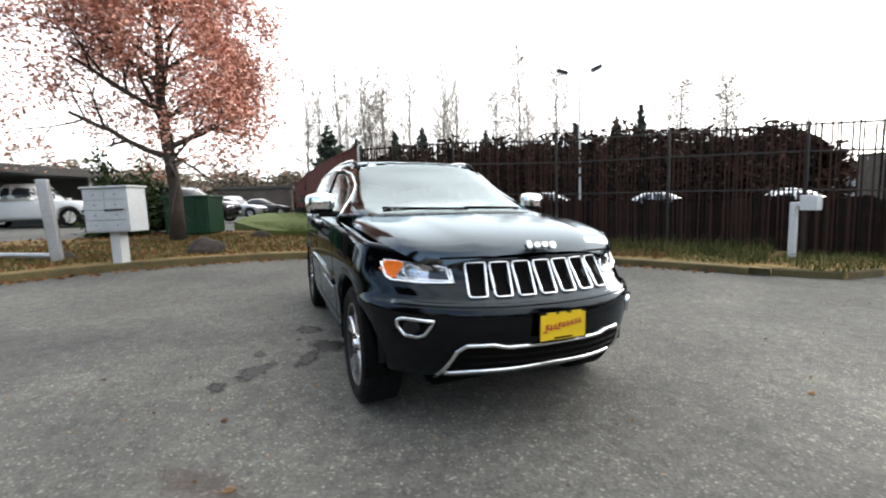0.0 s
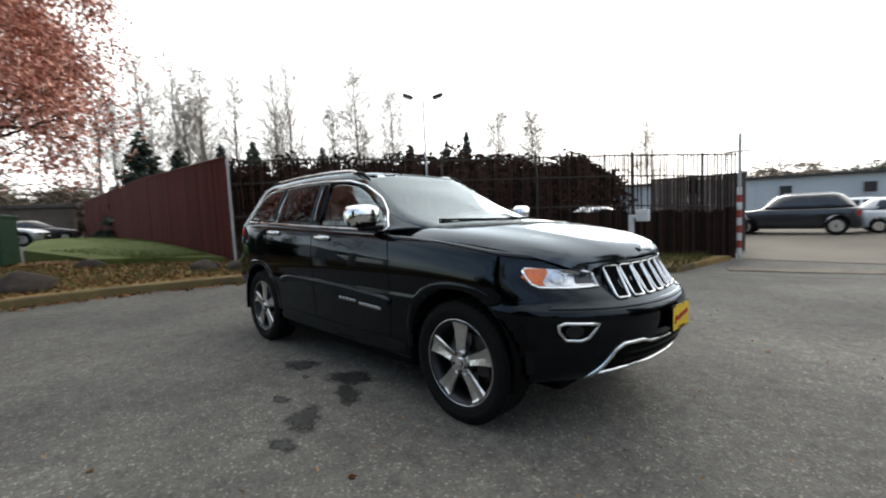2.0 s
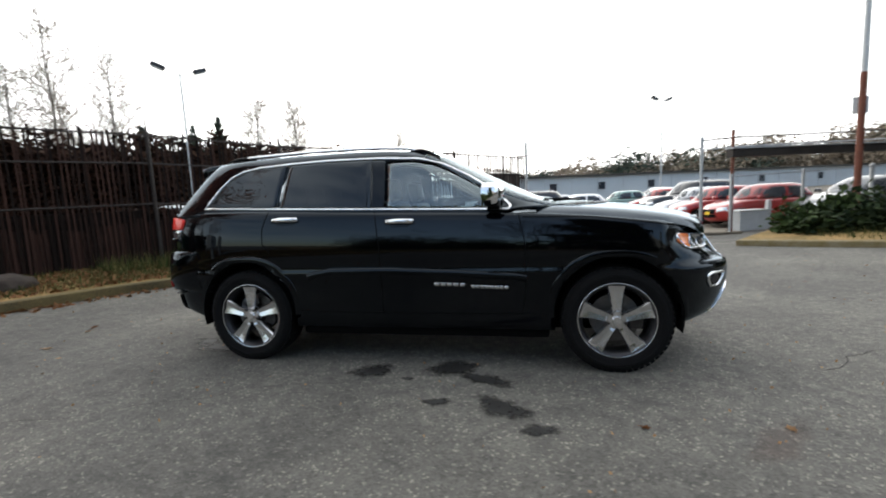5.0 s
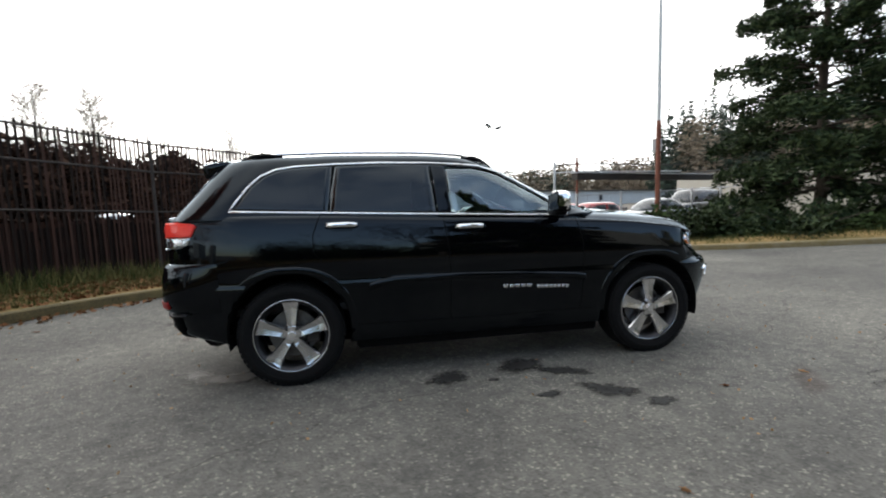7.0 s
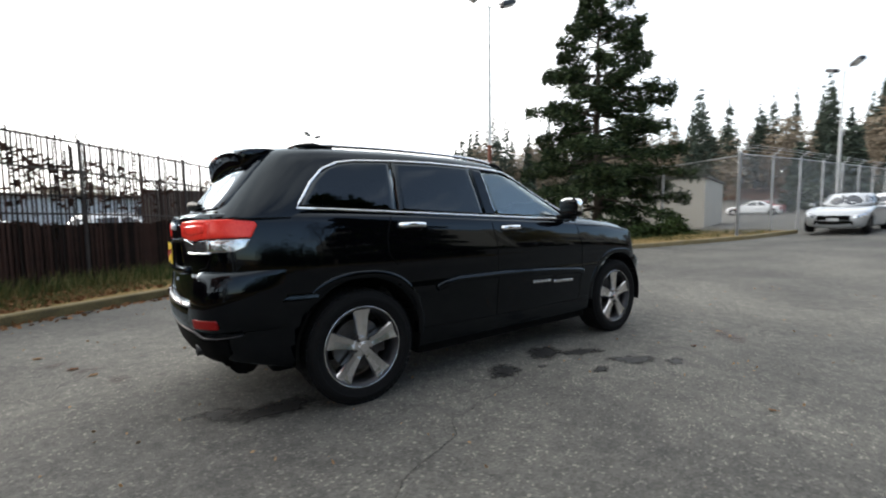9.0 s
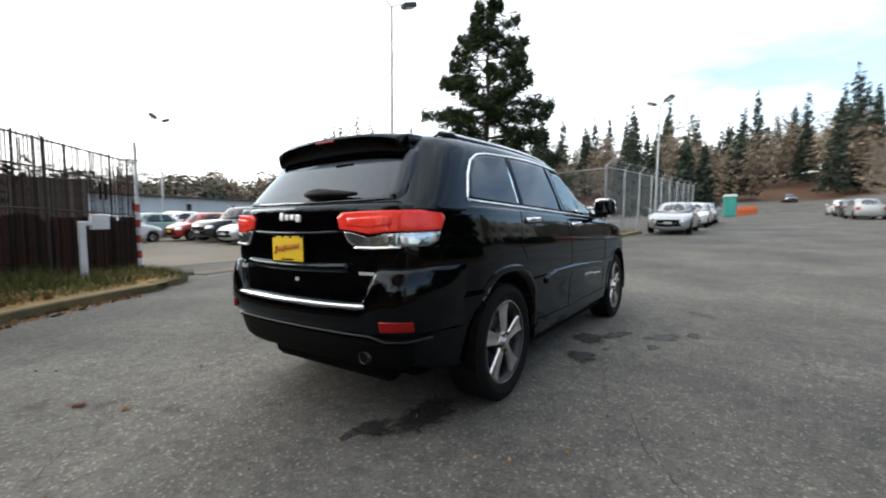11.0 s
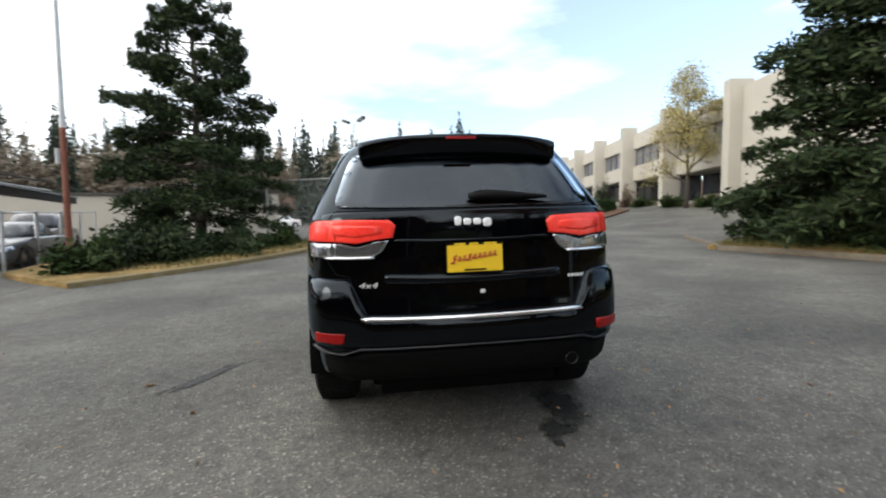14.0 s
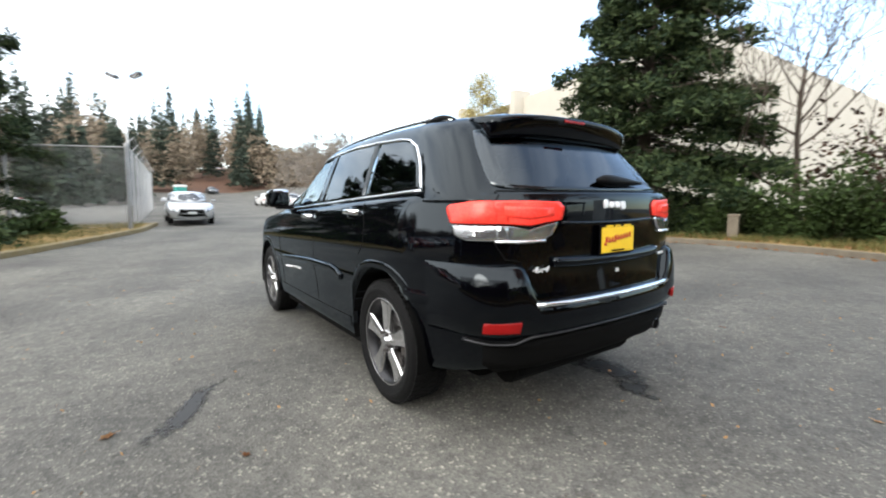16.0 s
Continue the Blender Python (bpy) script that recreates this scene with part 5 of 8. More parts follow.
# spoiler over the rear window
bm = bmesh.new()
rows_ = []
for u in (-1, -0.95, -0.8, -0.5, 0, 0.5, 0.8, 0.95, 1):
    e = abs(u) ** 3
    y = u * 0.60
    h = on_skin(-1.86, min(max(y, -0.57), 0.57), "T")
    z0 = h[0].z + 0.005
    rows_.append([bm.verts.new(p) for p in ((-1.78, y * 0.96, z0 - 0.004), (-1.93, y, z0 + 0.002 - 0.008 * e), (-2.05, y * 0.99, z0 - 0.004 - 0.015 * e), (-2.145 + 0.06 * e, y * 0.97, z0 - 0.016 - 0.025 * e), (-2.15 + 0.06 * e, y * 0.97, z0 - 0.03 - 0.025 * e),
                                            (-2.128 + 0.045 * e, y * 0.965, z0 - 0.085 - 0.01 * e), (-2.10 + 0.02 * e, y * 0.96, z0 - 0.165 + 0.02 * e), (-2.03, y * 0.97, z0 - 0.135), (-1.90, y * 0.95, z0 - 0.06))])
for r0, r1 in zip(rows_, rows_[1:]):
    for j in range(9):
        bm.faces.new((r0[j], r0[(j + 1) % 9], r1[(j + 1) % 9], r1[j]))
bm.faces.new(rows_[0])
bm.faces.new(rows_[-1][::-1])
bmesh.ops.recalc_face_normals(bm, faces=bm.faces)
sp = mesh_part("spoiler", baked(bm, [("SUBSURF", 1)]), M["paint"], car)
bm = bmesh.new()
box(bm, -2.150, -0.085, 1.662, -2.125, 0.085, 1.676, 0.003)
part("brake_light", bm, M["dark_red_lens"], sp, "dark red high brake light")
# rear wiper
pts = []
for i in range(9):
    t = i / 8
    h = on_skin(0.0 - 0.43 * t, 1.315 - 0.012 * t, "B")
    pts.append(h[0] + h[1] * 0.03)
part("rear_wiper", tube(bmesh.new(), pts, [0.012, 0.03, 0.034, 0.032, 0.028, 0.023, 0.018, 0.014, 0.009], 8), M["satin_black"], car, smooth=True)

# cabin inside: dashboard, seats, steering wheel
bm = bmesh.new()
box(bm, 0.42, -0.72, 0.85, 1.0, 0.72, 1.14, 0.06)
part("dashboard", bm, M["seat"], car, smooth=True)
bm = bmesh.new()
n = 24
tube(bm, [(0.36 - 0.05 * math.sin(2 * math.pi * k / n), 0.38 + 0.18 * math.cos(2 * math.pi * k / n), 1.06 + 0.18 * math.sin(2 * math.pi * k / n)) for k in range(n + 1)], 0.015, 6, False)
box(bm, 0.35, 0.30, 1.02, 0.42, 0.46, 1.10, 0.015)
part("steering_wheel", bm, M["deep_black"], car, smooth=True)
for x, y, w in ((-0.15, 0.38, 0.25), (-0.15, -0.38, 0.25), (-1.1, 0.42, 0.25), (-1.1, 0.0, 0.2), (-1.1, -0.42, 0.25)):
    st = new("seat")
    st.parent = car
    bm = bmesh.new()
    box(bm, x - 0.05, y - w, 0.62, x + 0.45, y + w, 0.78, 0.04)
    part("cushion", bm, M["seat"], st, smooth=True)
    bm = bmesh.new()
    box(bm, -0.06, -w, 0.0, 0.06, w, 0.58, 0.05, Matrix.Translation((x, y, 0.72)) @ Matrix.Rotation(radians(-14), 4, "Y"))
    part("backrest", bm, M["seat"], st, smooth=True)
    bm = bmesh.new()
    box(bm, -0.05, -0.13, 0.0, 0.05, 0.13, 0.19, 0.045, Matrix.Translation((x - 0.15, y, 1.30)) @ Matrix.Rotation(radians(-10), 4, "Y"))
    part("headrest", bm, M["seat"], st, smooth=True)
bm = bmesh.new()
box(bm, -2.2, -0.72, 0.5, 0.9, 0.72, 0.56, 0.02)
part("floor_pan", bm, M["seat"], car)

# underbody: axles and silencer, with floor trays added wide to block light beneath
part("underbody_tray", box(bmesh.new(), -1.95, -0.56, 0.21, 1.95, 0.56, 0.34, 0.04), M["deep_black"], car)
part("sill_tray", box(bmesh.new(), -1.0, -0.86, 0.215, 1.0, 0.86, 0.33, 0.04), M["deep_black"], car)
part("rear_valance", box(bmesh.new(), -2.22, -0.5, 0.28, -1.9, 0.5, 0.42, 0.05), M["deep_black"], car)
for x in (1.4575, -1.4575):
    part("axle", tube(bmesh.new(), [(x, -0.72, 0.36), (x, 0.72, 0.36)], 0.06, 8), M["deep_black"], car)
    for s in (1, -1):
        part("control_arm", tube(bmesh.new(), [(x + 0.1, s * 0.3, 0.24), (x, s * 0.72, 0.27)], 0.035, 6), M["deep_black"], car)
part("silencer", tube(bmesh.new(), [(-2.1, -0.5, 0.33), (-2.1, 0.5, 0.33)], 0.1, 12), M["deep_black"], car)


# ---- kerbs, verges and beds ----
rng = np.random.default_rng(7)
tagged(link("kerb", sweep(bmesh.new(), arc(112, 232, n=80)[::-1], KERB), M["kerb_mossy"]), "mossy yellowed concrete kerb round the turning circle", "kerb", kind="structure")
tagged(link("kerb_painted", sweep(bmesh.new(), arc(110, 152, KR - 0.004, 30)[::-1], [(0.0, -0.02), (-0.004, 0.112), (-0.022, 0.139), (-0.13, 0.139)]), M["kerb_yellow"]), "kerb with worn yellow paint and moss", "kerb", kind="structure")
tagged(link("kerb_south", sweep(bmesh.new(), (arc(228, 300, 9.3, 40) + [(9.2, -10.6), (11.5, -11.6)])[::-1], KERB), M["kerb"]), "weathered concrete kerb below the shrubs", "kerb", kind="structure")
PINE_KERB = [(5.6, 7.3), (6.8, 6.2), (8.3, 5.1), (10.0, 4.25), (12.5, 3.15), (15.0, 2.2), (18.0, 1.75)]
tagged(link("kerb_east", sweep(bmesh.new(), PINE_KERB[::-1], KERB[::1]), M["kerb_yellow"]), "yellow-painted kerb below the pine", "kerb", kind="structure")


def verge_edge(deg):
    return lerp_table(deg % 360, [(100, 12.2), (113, 11.6), (130, 10.9), (145, 10.5), (160, 10.9), (170, 12.8), (185, 13.7), (230, 13.7)])


tagged(annulus("verge_west", 111, 232, KR + 0.02, verge_edge, M["soil"], 0.125, nr=10, na=90, fade=0.08), "grass verge strewn with fallen leaves", "verge", kind="structure")
tagged(annulus("verge_south", 226, 303, 9.33, 24.0, M["soil"], 0.125, nr=14, na=60, fade=0.15), "verge with dry grass and leaf litter", "verge", kind="structure")


def land(name, pts, mat, lift, label, mid=None):
    """A flat bed with an outline, raised over the land, fanned out from its middle."""
    bm = bmesh.new()
    c = Vector(mid) if mid else sum((Vector(p) for p in pts), Vector((0, 0))) / len(pts)
    rows = []
    dense = []
    for i in range(len(pts)):
        p, q = Vector(pts[i]), Vector(pts[(i + 1) % len(pts)])
        dense += [p.lerp(q, k / 4) for k in range(4)]
    for s, up in ((1.0, -0.1), (1.0, lift), (0.85, lift + 0.03), (0.6, lift + 0.05), (0.3, lift + 0.05)):
        row = []
        for p in dense:
            g = c + (p - c) * s
            row.append(bm.verts.new((g.x, g.y, float(hz(g.x, g.y)) + up + (0.03 * noise.noise((g.x, g.y, 1)) if s < 1 else 0))))
        rows.append(row)
    for r0, r1 in zip(rows, rows[1:]):
        for i in range(len(dense)):
            j = (i + 1) % len(dense)
            bm.faces.new((r0[i], r0[j], r1[j], r1[i]))
    bm.faces.new(rows[-1])
    bmesh.ops.recalc_face_normals(bm, faces=bm.faces)
    return tagged(link(name, bm, mat), label, "bed", kind="structure")


land("verge_corner", [(-0.62, 6.62), (-0.05, 6.92), (0.28, 7.25), (0.42, 9.0), (0.58, 10.6), (-0.4, 9.9), (-1.3, 9.2), (-1.5, 7.4)], M["soil"], 0.115, "grassy verge corner beside the yard entrance")
tagged(link("kerb_corner", sweep(bmesh.new(), [(0.36, 8.2), (0.33, 7.5), (0.26, 7.2), (-0.05, 6.88), (-0.60, 6.56)], KERB), M["kerb_mossy"]), "low mossy kerb bending to the yard entrance", "kerb", kind="structure")
land("pine_bed", [(p[0], p[1] + 0.02) for p in PINE_KERB] + [(18.0, 4.0), (17, 9), (13, 12), (8.2, 10.6), (7.0, 9.2)], M["soil"], 0.12, "rough grass bed under the pine")
land("hedge_bed", [(22.5, -12.6), (26, -11.9), (30, -11.6), (48, -12.0), (48, -15.5), (38, -18), (33.5, -21), (30.8, -20.5), (27.5, -16.5), (24.5, -13.8)], M["mulch"], 0.14, "bark mulch bed with a clipped hedge")
tagged(link("kerb_island", sweep(bmesh.new(), [(33.5, -21.0), (30.8, -20.5), (27.5, -16.5), (24.5, -13.8), (22.5, -12.6), (26, -11.9), (30, -11.6), (48, -12.0)], KERB[::1]), M["kerb"]), "pale concrete kerb of the planted island", "kerb", kind="structure")
land("lawn_west", [(-8.2, 0.9), (-30, 1.1), (-30, -1.8), (-14, -2.6), (-9.9, -1.5)], M["lawn"], 0.3, "strip of green lawn along the red fence")
tagged(sheet("yard_ground", steps((-14, 60, 50)), steps((9.3, 75, 40)), M["yard"], 0.012, keep=lambda x, y: y > 10.9 + 0.15 * (x - 0.6) * (x < 0.6) and y > 9.4 and not (x < 0.6 and y < 10.9 + 0.9 * (x - 0.6)) and not (x > 6.9 and y < 10.6 + 0.35 * (x - 6.9))), "pale gravel and asphalt of a storage yard", "ground", kind="structure")

# gutter seam at the yard entrance, and cracks in the asphalt
def ribbon(name, pts, width, mat, label, lift=0.004, cat="crack"):
    bm = bmesh.new()
    rows = []
    for i, (x, y) in enumerate(pts):
        a, b = Vector(pts[max(i - 1, 0)]), Vector(pts[min(i + 1, len(pts) - 1)])
        d = (b - a).normalized()
        w = width * (0.6 + 0.8 * abs(noise.noise((x * 3, y * 3, 2))))
        rows.append([bm.verts.new((x - d.y * k * w, y + d.x * k * w, float(hz(x, y)) + lift)) for k in (-0.5, 0.5)])
    for r0, r1 in zip(rows, rows[1:]):
        bm.faces.new((r0[0], r0[1], r1[1], r1[0]))
    bmesh.ops.recalc_face_normals(bm, faces=bm.faces)
    return tagged(link(name, bm, mat), label, cat, kind="structure")


def wander(p, q, n, amp, seed):
    p, q = Vector(p), Vector(q)
    d = (q - p).normalized()
    out = []
    for i in range(n + 1):
        t = i / n
        o = amp * (noise.noise((t * 6, seed, 0)) + 0.5 * noise.noise((t * 19, seed, 5)))
        g = p.lerp(q, t)
        out.append((g.x - d.y * o, g.y + d.x * o))
    return out


for i, (p, q, w, a) in enumerate((((-0.25, -1.12), (-3.3, -2.6), 0.006, 0.12), ((2.4, -2.0), (4.2, -0.7), 0.009, 0.2), ((2.9, -0.8), (5.6, 1.4), 0.010, 0.16), ((-3.4, 0.6), (-4.6, 3.2), 0.004, 0.15), ((-2.9, 1.1), (-5.4, -1.4), 0.004, 0.18), ((1.6, 3.2), (6.5, 4.6), 0.007, 0.25))):
    ribbon("crack", wander(p, q, 60, a, i * 3.7), w, M["crack"], "thin dark crack in the asphalt")
for k, (p, q) in enumerate((((-1.6, 7.35), (6.0, 9.3)), ((-1.2, 7.0), (6.2, 8.4)))):
    ribbon("seam", wander(p, q, 24, 0.12, 9.0 + k), 0.05, M["crack"], "dark joint across the yard entrance", cat="joint")
tagged(link("apron", sweep(bmesh.new(), wander((1.05, 8.1), (6.0, 9.7), 16, 0.05, 3)[::-1], [(0.0, 0.0), (0.0, 0.012), (-0.5, 0.016), (-0.5, 0.0)]), M["kerb"]), "low concrete strip across the yard entrance", "kerb", kind="structure")


def blot(name, x, y, rx, ry, turn, mat, label, seed, cat="stain", n=36, bend=0.0):
    """An irregular flat stain, thinning out towards its rim."""
    bm = bmesh.new()
    lay = bm.verts.layers.float.new("inner")
    c, s = math.cos(turn), math.sin(turn)
    rows = []
    for share, inner in ((1.25, 0.0), (0.85, 0.45), (0.5, 0.9)):
        row = []
        for k in range(n):
            a = 2 * math.pi * k / n
            r = share * (1 + 0.5 * noise.noise((math.cos(a) * 1.3, math.sin(a) * 1.3, seed)) + 0.3 * noise.noise((math.cos(a) * 4, math.sin(a) * 4, seed + 9)))
            u, v = rx * r * math.cos(a), ry * r * math.sin(a)
            v += bend * math.sin(u / rx * 2.6)
            px, py = x + c * u - s * v, y + s * u + c * v
            vert = bm.verts.new((px, py, float(hz(px, py)) + 0.0045))
            vert[lay] = inner
            row.append(vert)
        rows.append(row)
    for r0, r1 in zip(rows, rows[1:]):
        for k in range(n):
            j = (k + 1) % n
            bm.faces.new((r0[k], r0[j], r1[j], r1[k]))
    bm.faces.new(rows[-1])
    bmesh.ops.recalc_face_normals(bm, faces=bm.faces)
    if bm.faces[0].normal.z < 0:
        bmesh.ops.reverse_faces(bm, faces=bm.faces)
    ob = tagged(link(name, bm, mat), label, cat, kind="structure")
    return ob


for i, (x, y, rx, ry, tr) in enumerate(((-0.32, -1.07, 0.17, 0.10, 0.3), (0.30, -0.94, 0.18, 0.12, 0.2), (0.52, -1.14, 0.2, 0.08, -0.35), (0.69, -1.55, 0.2, 0.11, -0.6), (0.9, -1.80, 0.1, 0.06, 0.2), (0.26, -1.52, 0.1, 0.05, 0.4), (-0.02, -1.18, 0.05, 0.03, 0),
                                        (-1.98, -0.62, 0.27, 0.14, 0.1), (-2.27, -0.48, 0.1, 0.09, 0.9), (-2.42, -0.43, 0.04, 0.03, 0.3))):
    blot("oil_stain", x, y, rx, ry, tr, M["oil"], "dark damp oil stain on the asphalt", i * 2.3)
blot("oil_streak", -0.82, 1.92, 0.42, 0.06, -0.66, M["oil"], "long damp streak on the asphalt", 5.5, bend=0.05)
blot("rust_stain", 2.05, -1.8, 0.26, 0.1, 0.9, M["rusty"], "faint rusty stain on the asphalt", 4.4)
for i, (x, y) in enumerate(((-3.0, 1.2), (-3.25, 1.55), (-2.8, 0.75))):
    blot("rust_stain", x, y, 0.11, 0.06, i, M["rusty"], "faint rusty stain on the asphalt", 7.7 + i)


# ---- fences ----
def post_mesh(bm, x, y, z, h, r, sides=10):
    tube(bm, [(x, y, z), (x, y, z + h)], r, sides)
    bmesh.ops.create_uvsphere(bm, u_segments=sides, v_segments=5, radius=r * 1.25, matrix=Matrix.Translation((x, y, z + h)) @ Matrix.Diagonal((1, 1, 0.6, 1)))
    return bm


# the dark slatted fence round the north-west of the circle
SLAT_LINE = [(-7.94, 1.08), (-6.55, 3.35), (-5.03, 5.55), (-3.3, 7.45), (-1.41, 9.23), (0.66, 10.75)]
slat_fence = thing("slatted_fence", "tall dark brown slatted chain-link fence with gaps and dead vines", "fence", Matrix.Translation((-3.6, 7.0, 0)))
inv = Matrix.Translation((3.6, -7.0, 0))


def into(bm, m):
    bmesh.ops.transform(bm, matrix=m, verts=bm.verts)
    return bm


bm = bmesh.new()
box(bm, -0.026, -0.007, 0, 0.026, 0.007, 1, 0)
slat_me = bpy.data.meshes.new("slat")
bm.to_mesh(slat_me)
bm.free()
slat_me.materials.append(M["slat"])
FT = lambda t: lerp_table(t, [(0, 2.84), (1, 2.86), (2, 2.75), (3, 2.72), (4, 2.65), (5, 2.5)])       # height of the top rail over datum
for k, ((x0, y0), (x1, y1)) in enumerate(zip(SLAT_LINE, SLAT_LINE[1:])):
    L, ang = math.hypot(x1 - x0, y1 - y0), math.atan2(y1 - y0, x1 - x0)
    z0, z1 = float(hz(x0, y0)) + 0.1, float(hz(x1, y1)) + 0.1
    t0, t1 = FT(k), FT(k + 1)
    bm = bmesh.new()
    post_mesh(bm, x0, y0, z0 - 0.1, t0 - z0 + 0.12, 0.035)
    tube(bm, [(x0, y0, t0 - 0.02), (x0 - 0.05, y0 + 0.05, t0 + 0.1), (x0 + 0.12, y0 - 0.12, t0 + 0.34)], [0.018, 0.016, 0.01], 6)
    part("post", into(bm, inv), M["dark_steel"] if k else M["galv"], slat_fence)
    for off in (0.0, -0.55, -1.35):
        bm = bmesh.new()
        tube(bm, [(x0, y0, t0 + off - 0.03), (x1, y1, t1 + off - 0.03)], 0.02, 6)
        part("rail", into(bm, inv), M["dark_steel"], slat_fence)
    n = int(L / 0.0815)
    for i in range(n):
        u = (i + 0.5) / n
        thin = k + u > 3.95                           # the end where most infill is gone
        ragged = rng.random()
        topz = t0 + (t1 - t0) * u + rng.normal(0, 0.02) + (0.02 if ragged > 0.1 else -0.25 * rng.random())
        lowz = z0 + (z1 - z0) * u - 0.05
        x, y = x0 + (x1 - x0) * u, y0 + (y1 - y0) * u
        if rng.random() > (0.05 if thin else 0.02):
            ob = new("slat", slat_me)
            ob.parent = slat_fence
            wid = 0.64 * (0.8 + 0.4 * rng.random())
            ob.matrix_basis = inv @ Matrix.Translation((x, y, lowz)) @ Matrix.Rotation(ang + rng.normal(0, 0.12), 4, "Z") @ Matrix.Rotation(rng.normal(0, 0.006), 4, "Y") @ Matrix.Diagonal((wid, 1, topz - lowz, 1))
        # broad infill strips behind, broken by a slit at eye height
        slit = 1.40 + 0.03 * math.sin((k + u) * 9) + rng.normal(0, 0.015)
        wide = 0.10 + 0.12 * max(0.0, math.sin((k + u) * 2.3 + 0.6))
        spans = [(lowz, slit - 0.9 * wide - 0.10 - 0.06 * rng.random() - (0.12 if thin else 0.0))]
        if rng.random() < 0.05:
            spans.append((slit + 0.1, slit + 0.25 + 0.7 * rng.random()))
        for a, b in spans:
            if rng.random() < 0.012:
                continue
            ob = new("infill_strip", slat_me)
            ob.parent = slat_fence
            back = 0.03 + 0.008 * (i % 2)
            ob.matrix_basis = inv @ Matrix.Translation((x - math.sin(ang) * back, y + math.cos(ang) * back, a)) @ Matrix.Rotation(ang + rng.normal(0, 0.04), 4, "Z") @ Matrix.Diagonal((1.58 * (0.96 + 0.08 * rng.random()), 0.6, b - a, 1))
# a weathered board wall that stands behind the open end of the fence
bw = thing("board_wall", "weathered grey-brown board wall standing behind the fence", "wall", Matrix.Translation((-2.2, 12.87, float(hz(-2.2, 12.87)))) @ Matrix.Rotation(math.atan2(0.47, 2.51), 4, "Z"))
bm = bmesh.new()
box(bm, -0.075, -0.015, 0, 0.075, 0.015, 1, 0.003)
wall_me = bpy.data.meshes.new("wall_board")
bm.to_mesh(wall_me)
bm.free()
wall_me.materials.append(M["board_wall"])
for i in range(17):
    ob = new("wall_board", wall_me)
    ob.parent = bw
    ob.matrix_basis = Matrix.Translation((0.08 + 0.156 * i, 0.006 * (i % 2), -0.05)) @ Matrix.Diagonal((1, 1, 2.45 + rng.normal(0, 0.012), 1))
part("cap_rail", box(bmesh.new(), -0.05, -0.04, 2.38, 2.70, 0.05, 2.44, 0.01), M["board_wall"], bw)
# boards patched along the foot and middle of the open end
for a, b, lo, hi in ((3.05, 3.5, 0.15, 1.35), (3.55, 3.9, 0.1, 1.3), (4.02, 4.35, 0.1, 1.35), (2.1, 2.95, 0.1, 0.95), (0.1, 0.95, 0.2, 1.2), (1.05, 1.95, 0.15, 1.2)):
    k = int(a)
    p, q = Vector(SLAT_LINE[k]), Vector(SLAT_LINE[k + 1])
    g0, g1 = p.lerp(q, a - k), p.lerp(q, min(b - k, 1))
    d = (g1 - g0)
    back = Vector((-d.y, d.x)).normalized() * 0.06
    bm = bmesh.new()
    zz = float(hz(g0.x, g0.y))
    box(bm, 0, -0.012, 0, d.length, 0.012, hi - lo, 0.004, Matrix.Translation((g0.x + back.x, g0.y + back.y, zz + lo)) @ Matrix.Rotation(math.atan2(d.y, d.x), 4, "Z"))
    part("backing_board", into(bm, inv), M["slat"], slat_fence)

# the striped end post
sp_ = thing("striped_post", "steel gate post with red and white painted bands", "post", Matrix.Translation((0.72, 10.79, float(hz(0.72, 10.79)))))
part("pole", tube(bmesh.new(), [(0, 0, -0.1), (0, 0, 3.3)], 0.04, 10), M["galv"], sp_)
for i in range(9):
    bm = bmesh.new()
    tube(bm, [(0, 0, 0.12 + 0.2 * i), (0, 0, 0.32 + 0.2 * i)], 0.058, 12)
    part("band", bm, M["red_paint"] if i % 2 else M["white_paint"], sp_)
part("arm", tube(bmesh.new(), [(-0.25, -0.18, 2.83), (0.22, 0.16, 2.85)], 0.02, 6), M["dark_steel"], sp_)

# gate arm pedestal: a white post with a small box
ped = thing("gate_pedestal", "white steel post with a small square keypad box", "gate post", Matrix.Translation((-1.12, 8.34, float(hz(-1.12, 8.34)) + 0.12)))
bm = bmesh.new()
box(bm, -0.055, -0.055, -0.1, 0.055, 0.055, 1.13, 0.012)
part("post", bm, M["white_paint"], ped)
bm = bmesh.new()
box(bm, -0.05, -0.05, 1.06, 0.22, 0.05, 1.14, 0.012)
part("bracket", bm, M["white_paint"], ped)
bm = bmesh.new()
box(bm, 0.14, -0.09, 0.98, 0.43, 0.09, 1.27, 0.015)
part("keypad_box", bm, M["white_paint"], ped)

# the red board fence that runs west
red_fence = thing("red_fence", "long barn-red board fence running beside a lawn", "fence", Matrix.Translation((-7.98, 1.05, 0)))
bm = bmesh.new()
box(bm, -0.5, -0.012, 0, 0.5, 0.012, 1, 0)
board_me = bpy.data.meshes.new("board")
bm.to_mesh(board_me)
bm.free()
board_me.materials.append(M["red_board"])
n = 150
for i in range(n):
    x = -0.1 - 29.0 * i / n
    z = float(hz(-7.98 + x, 1.1)) + 0.22
    ob = new("board", board_me)
    ob.parent = red_fence
    ob.matrix_basis = Matrix.Translation((x, rng.normal(0, 0.004), z)) @ Matrix.Diagonal((0.188, 1, 2.5 + rng.normal(0, 0.012), 1))
bm = bmesh.new()
for xa, xb in ((0.0, -9.7), (-9.7, -19.3), (-19.3, -29.0)):
    tube(bm, [(xa, 0, float(hz(-7.98 + xa, 1.1)) + 2.74), (xb, 0, float(hz(-7.98 + xb, 1.1)) + 2.74)], 0.035, 4)
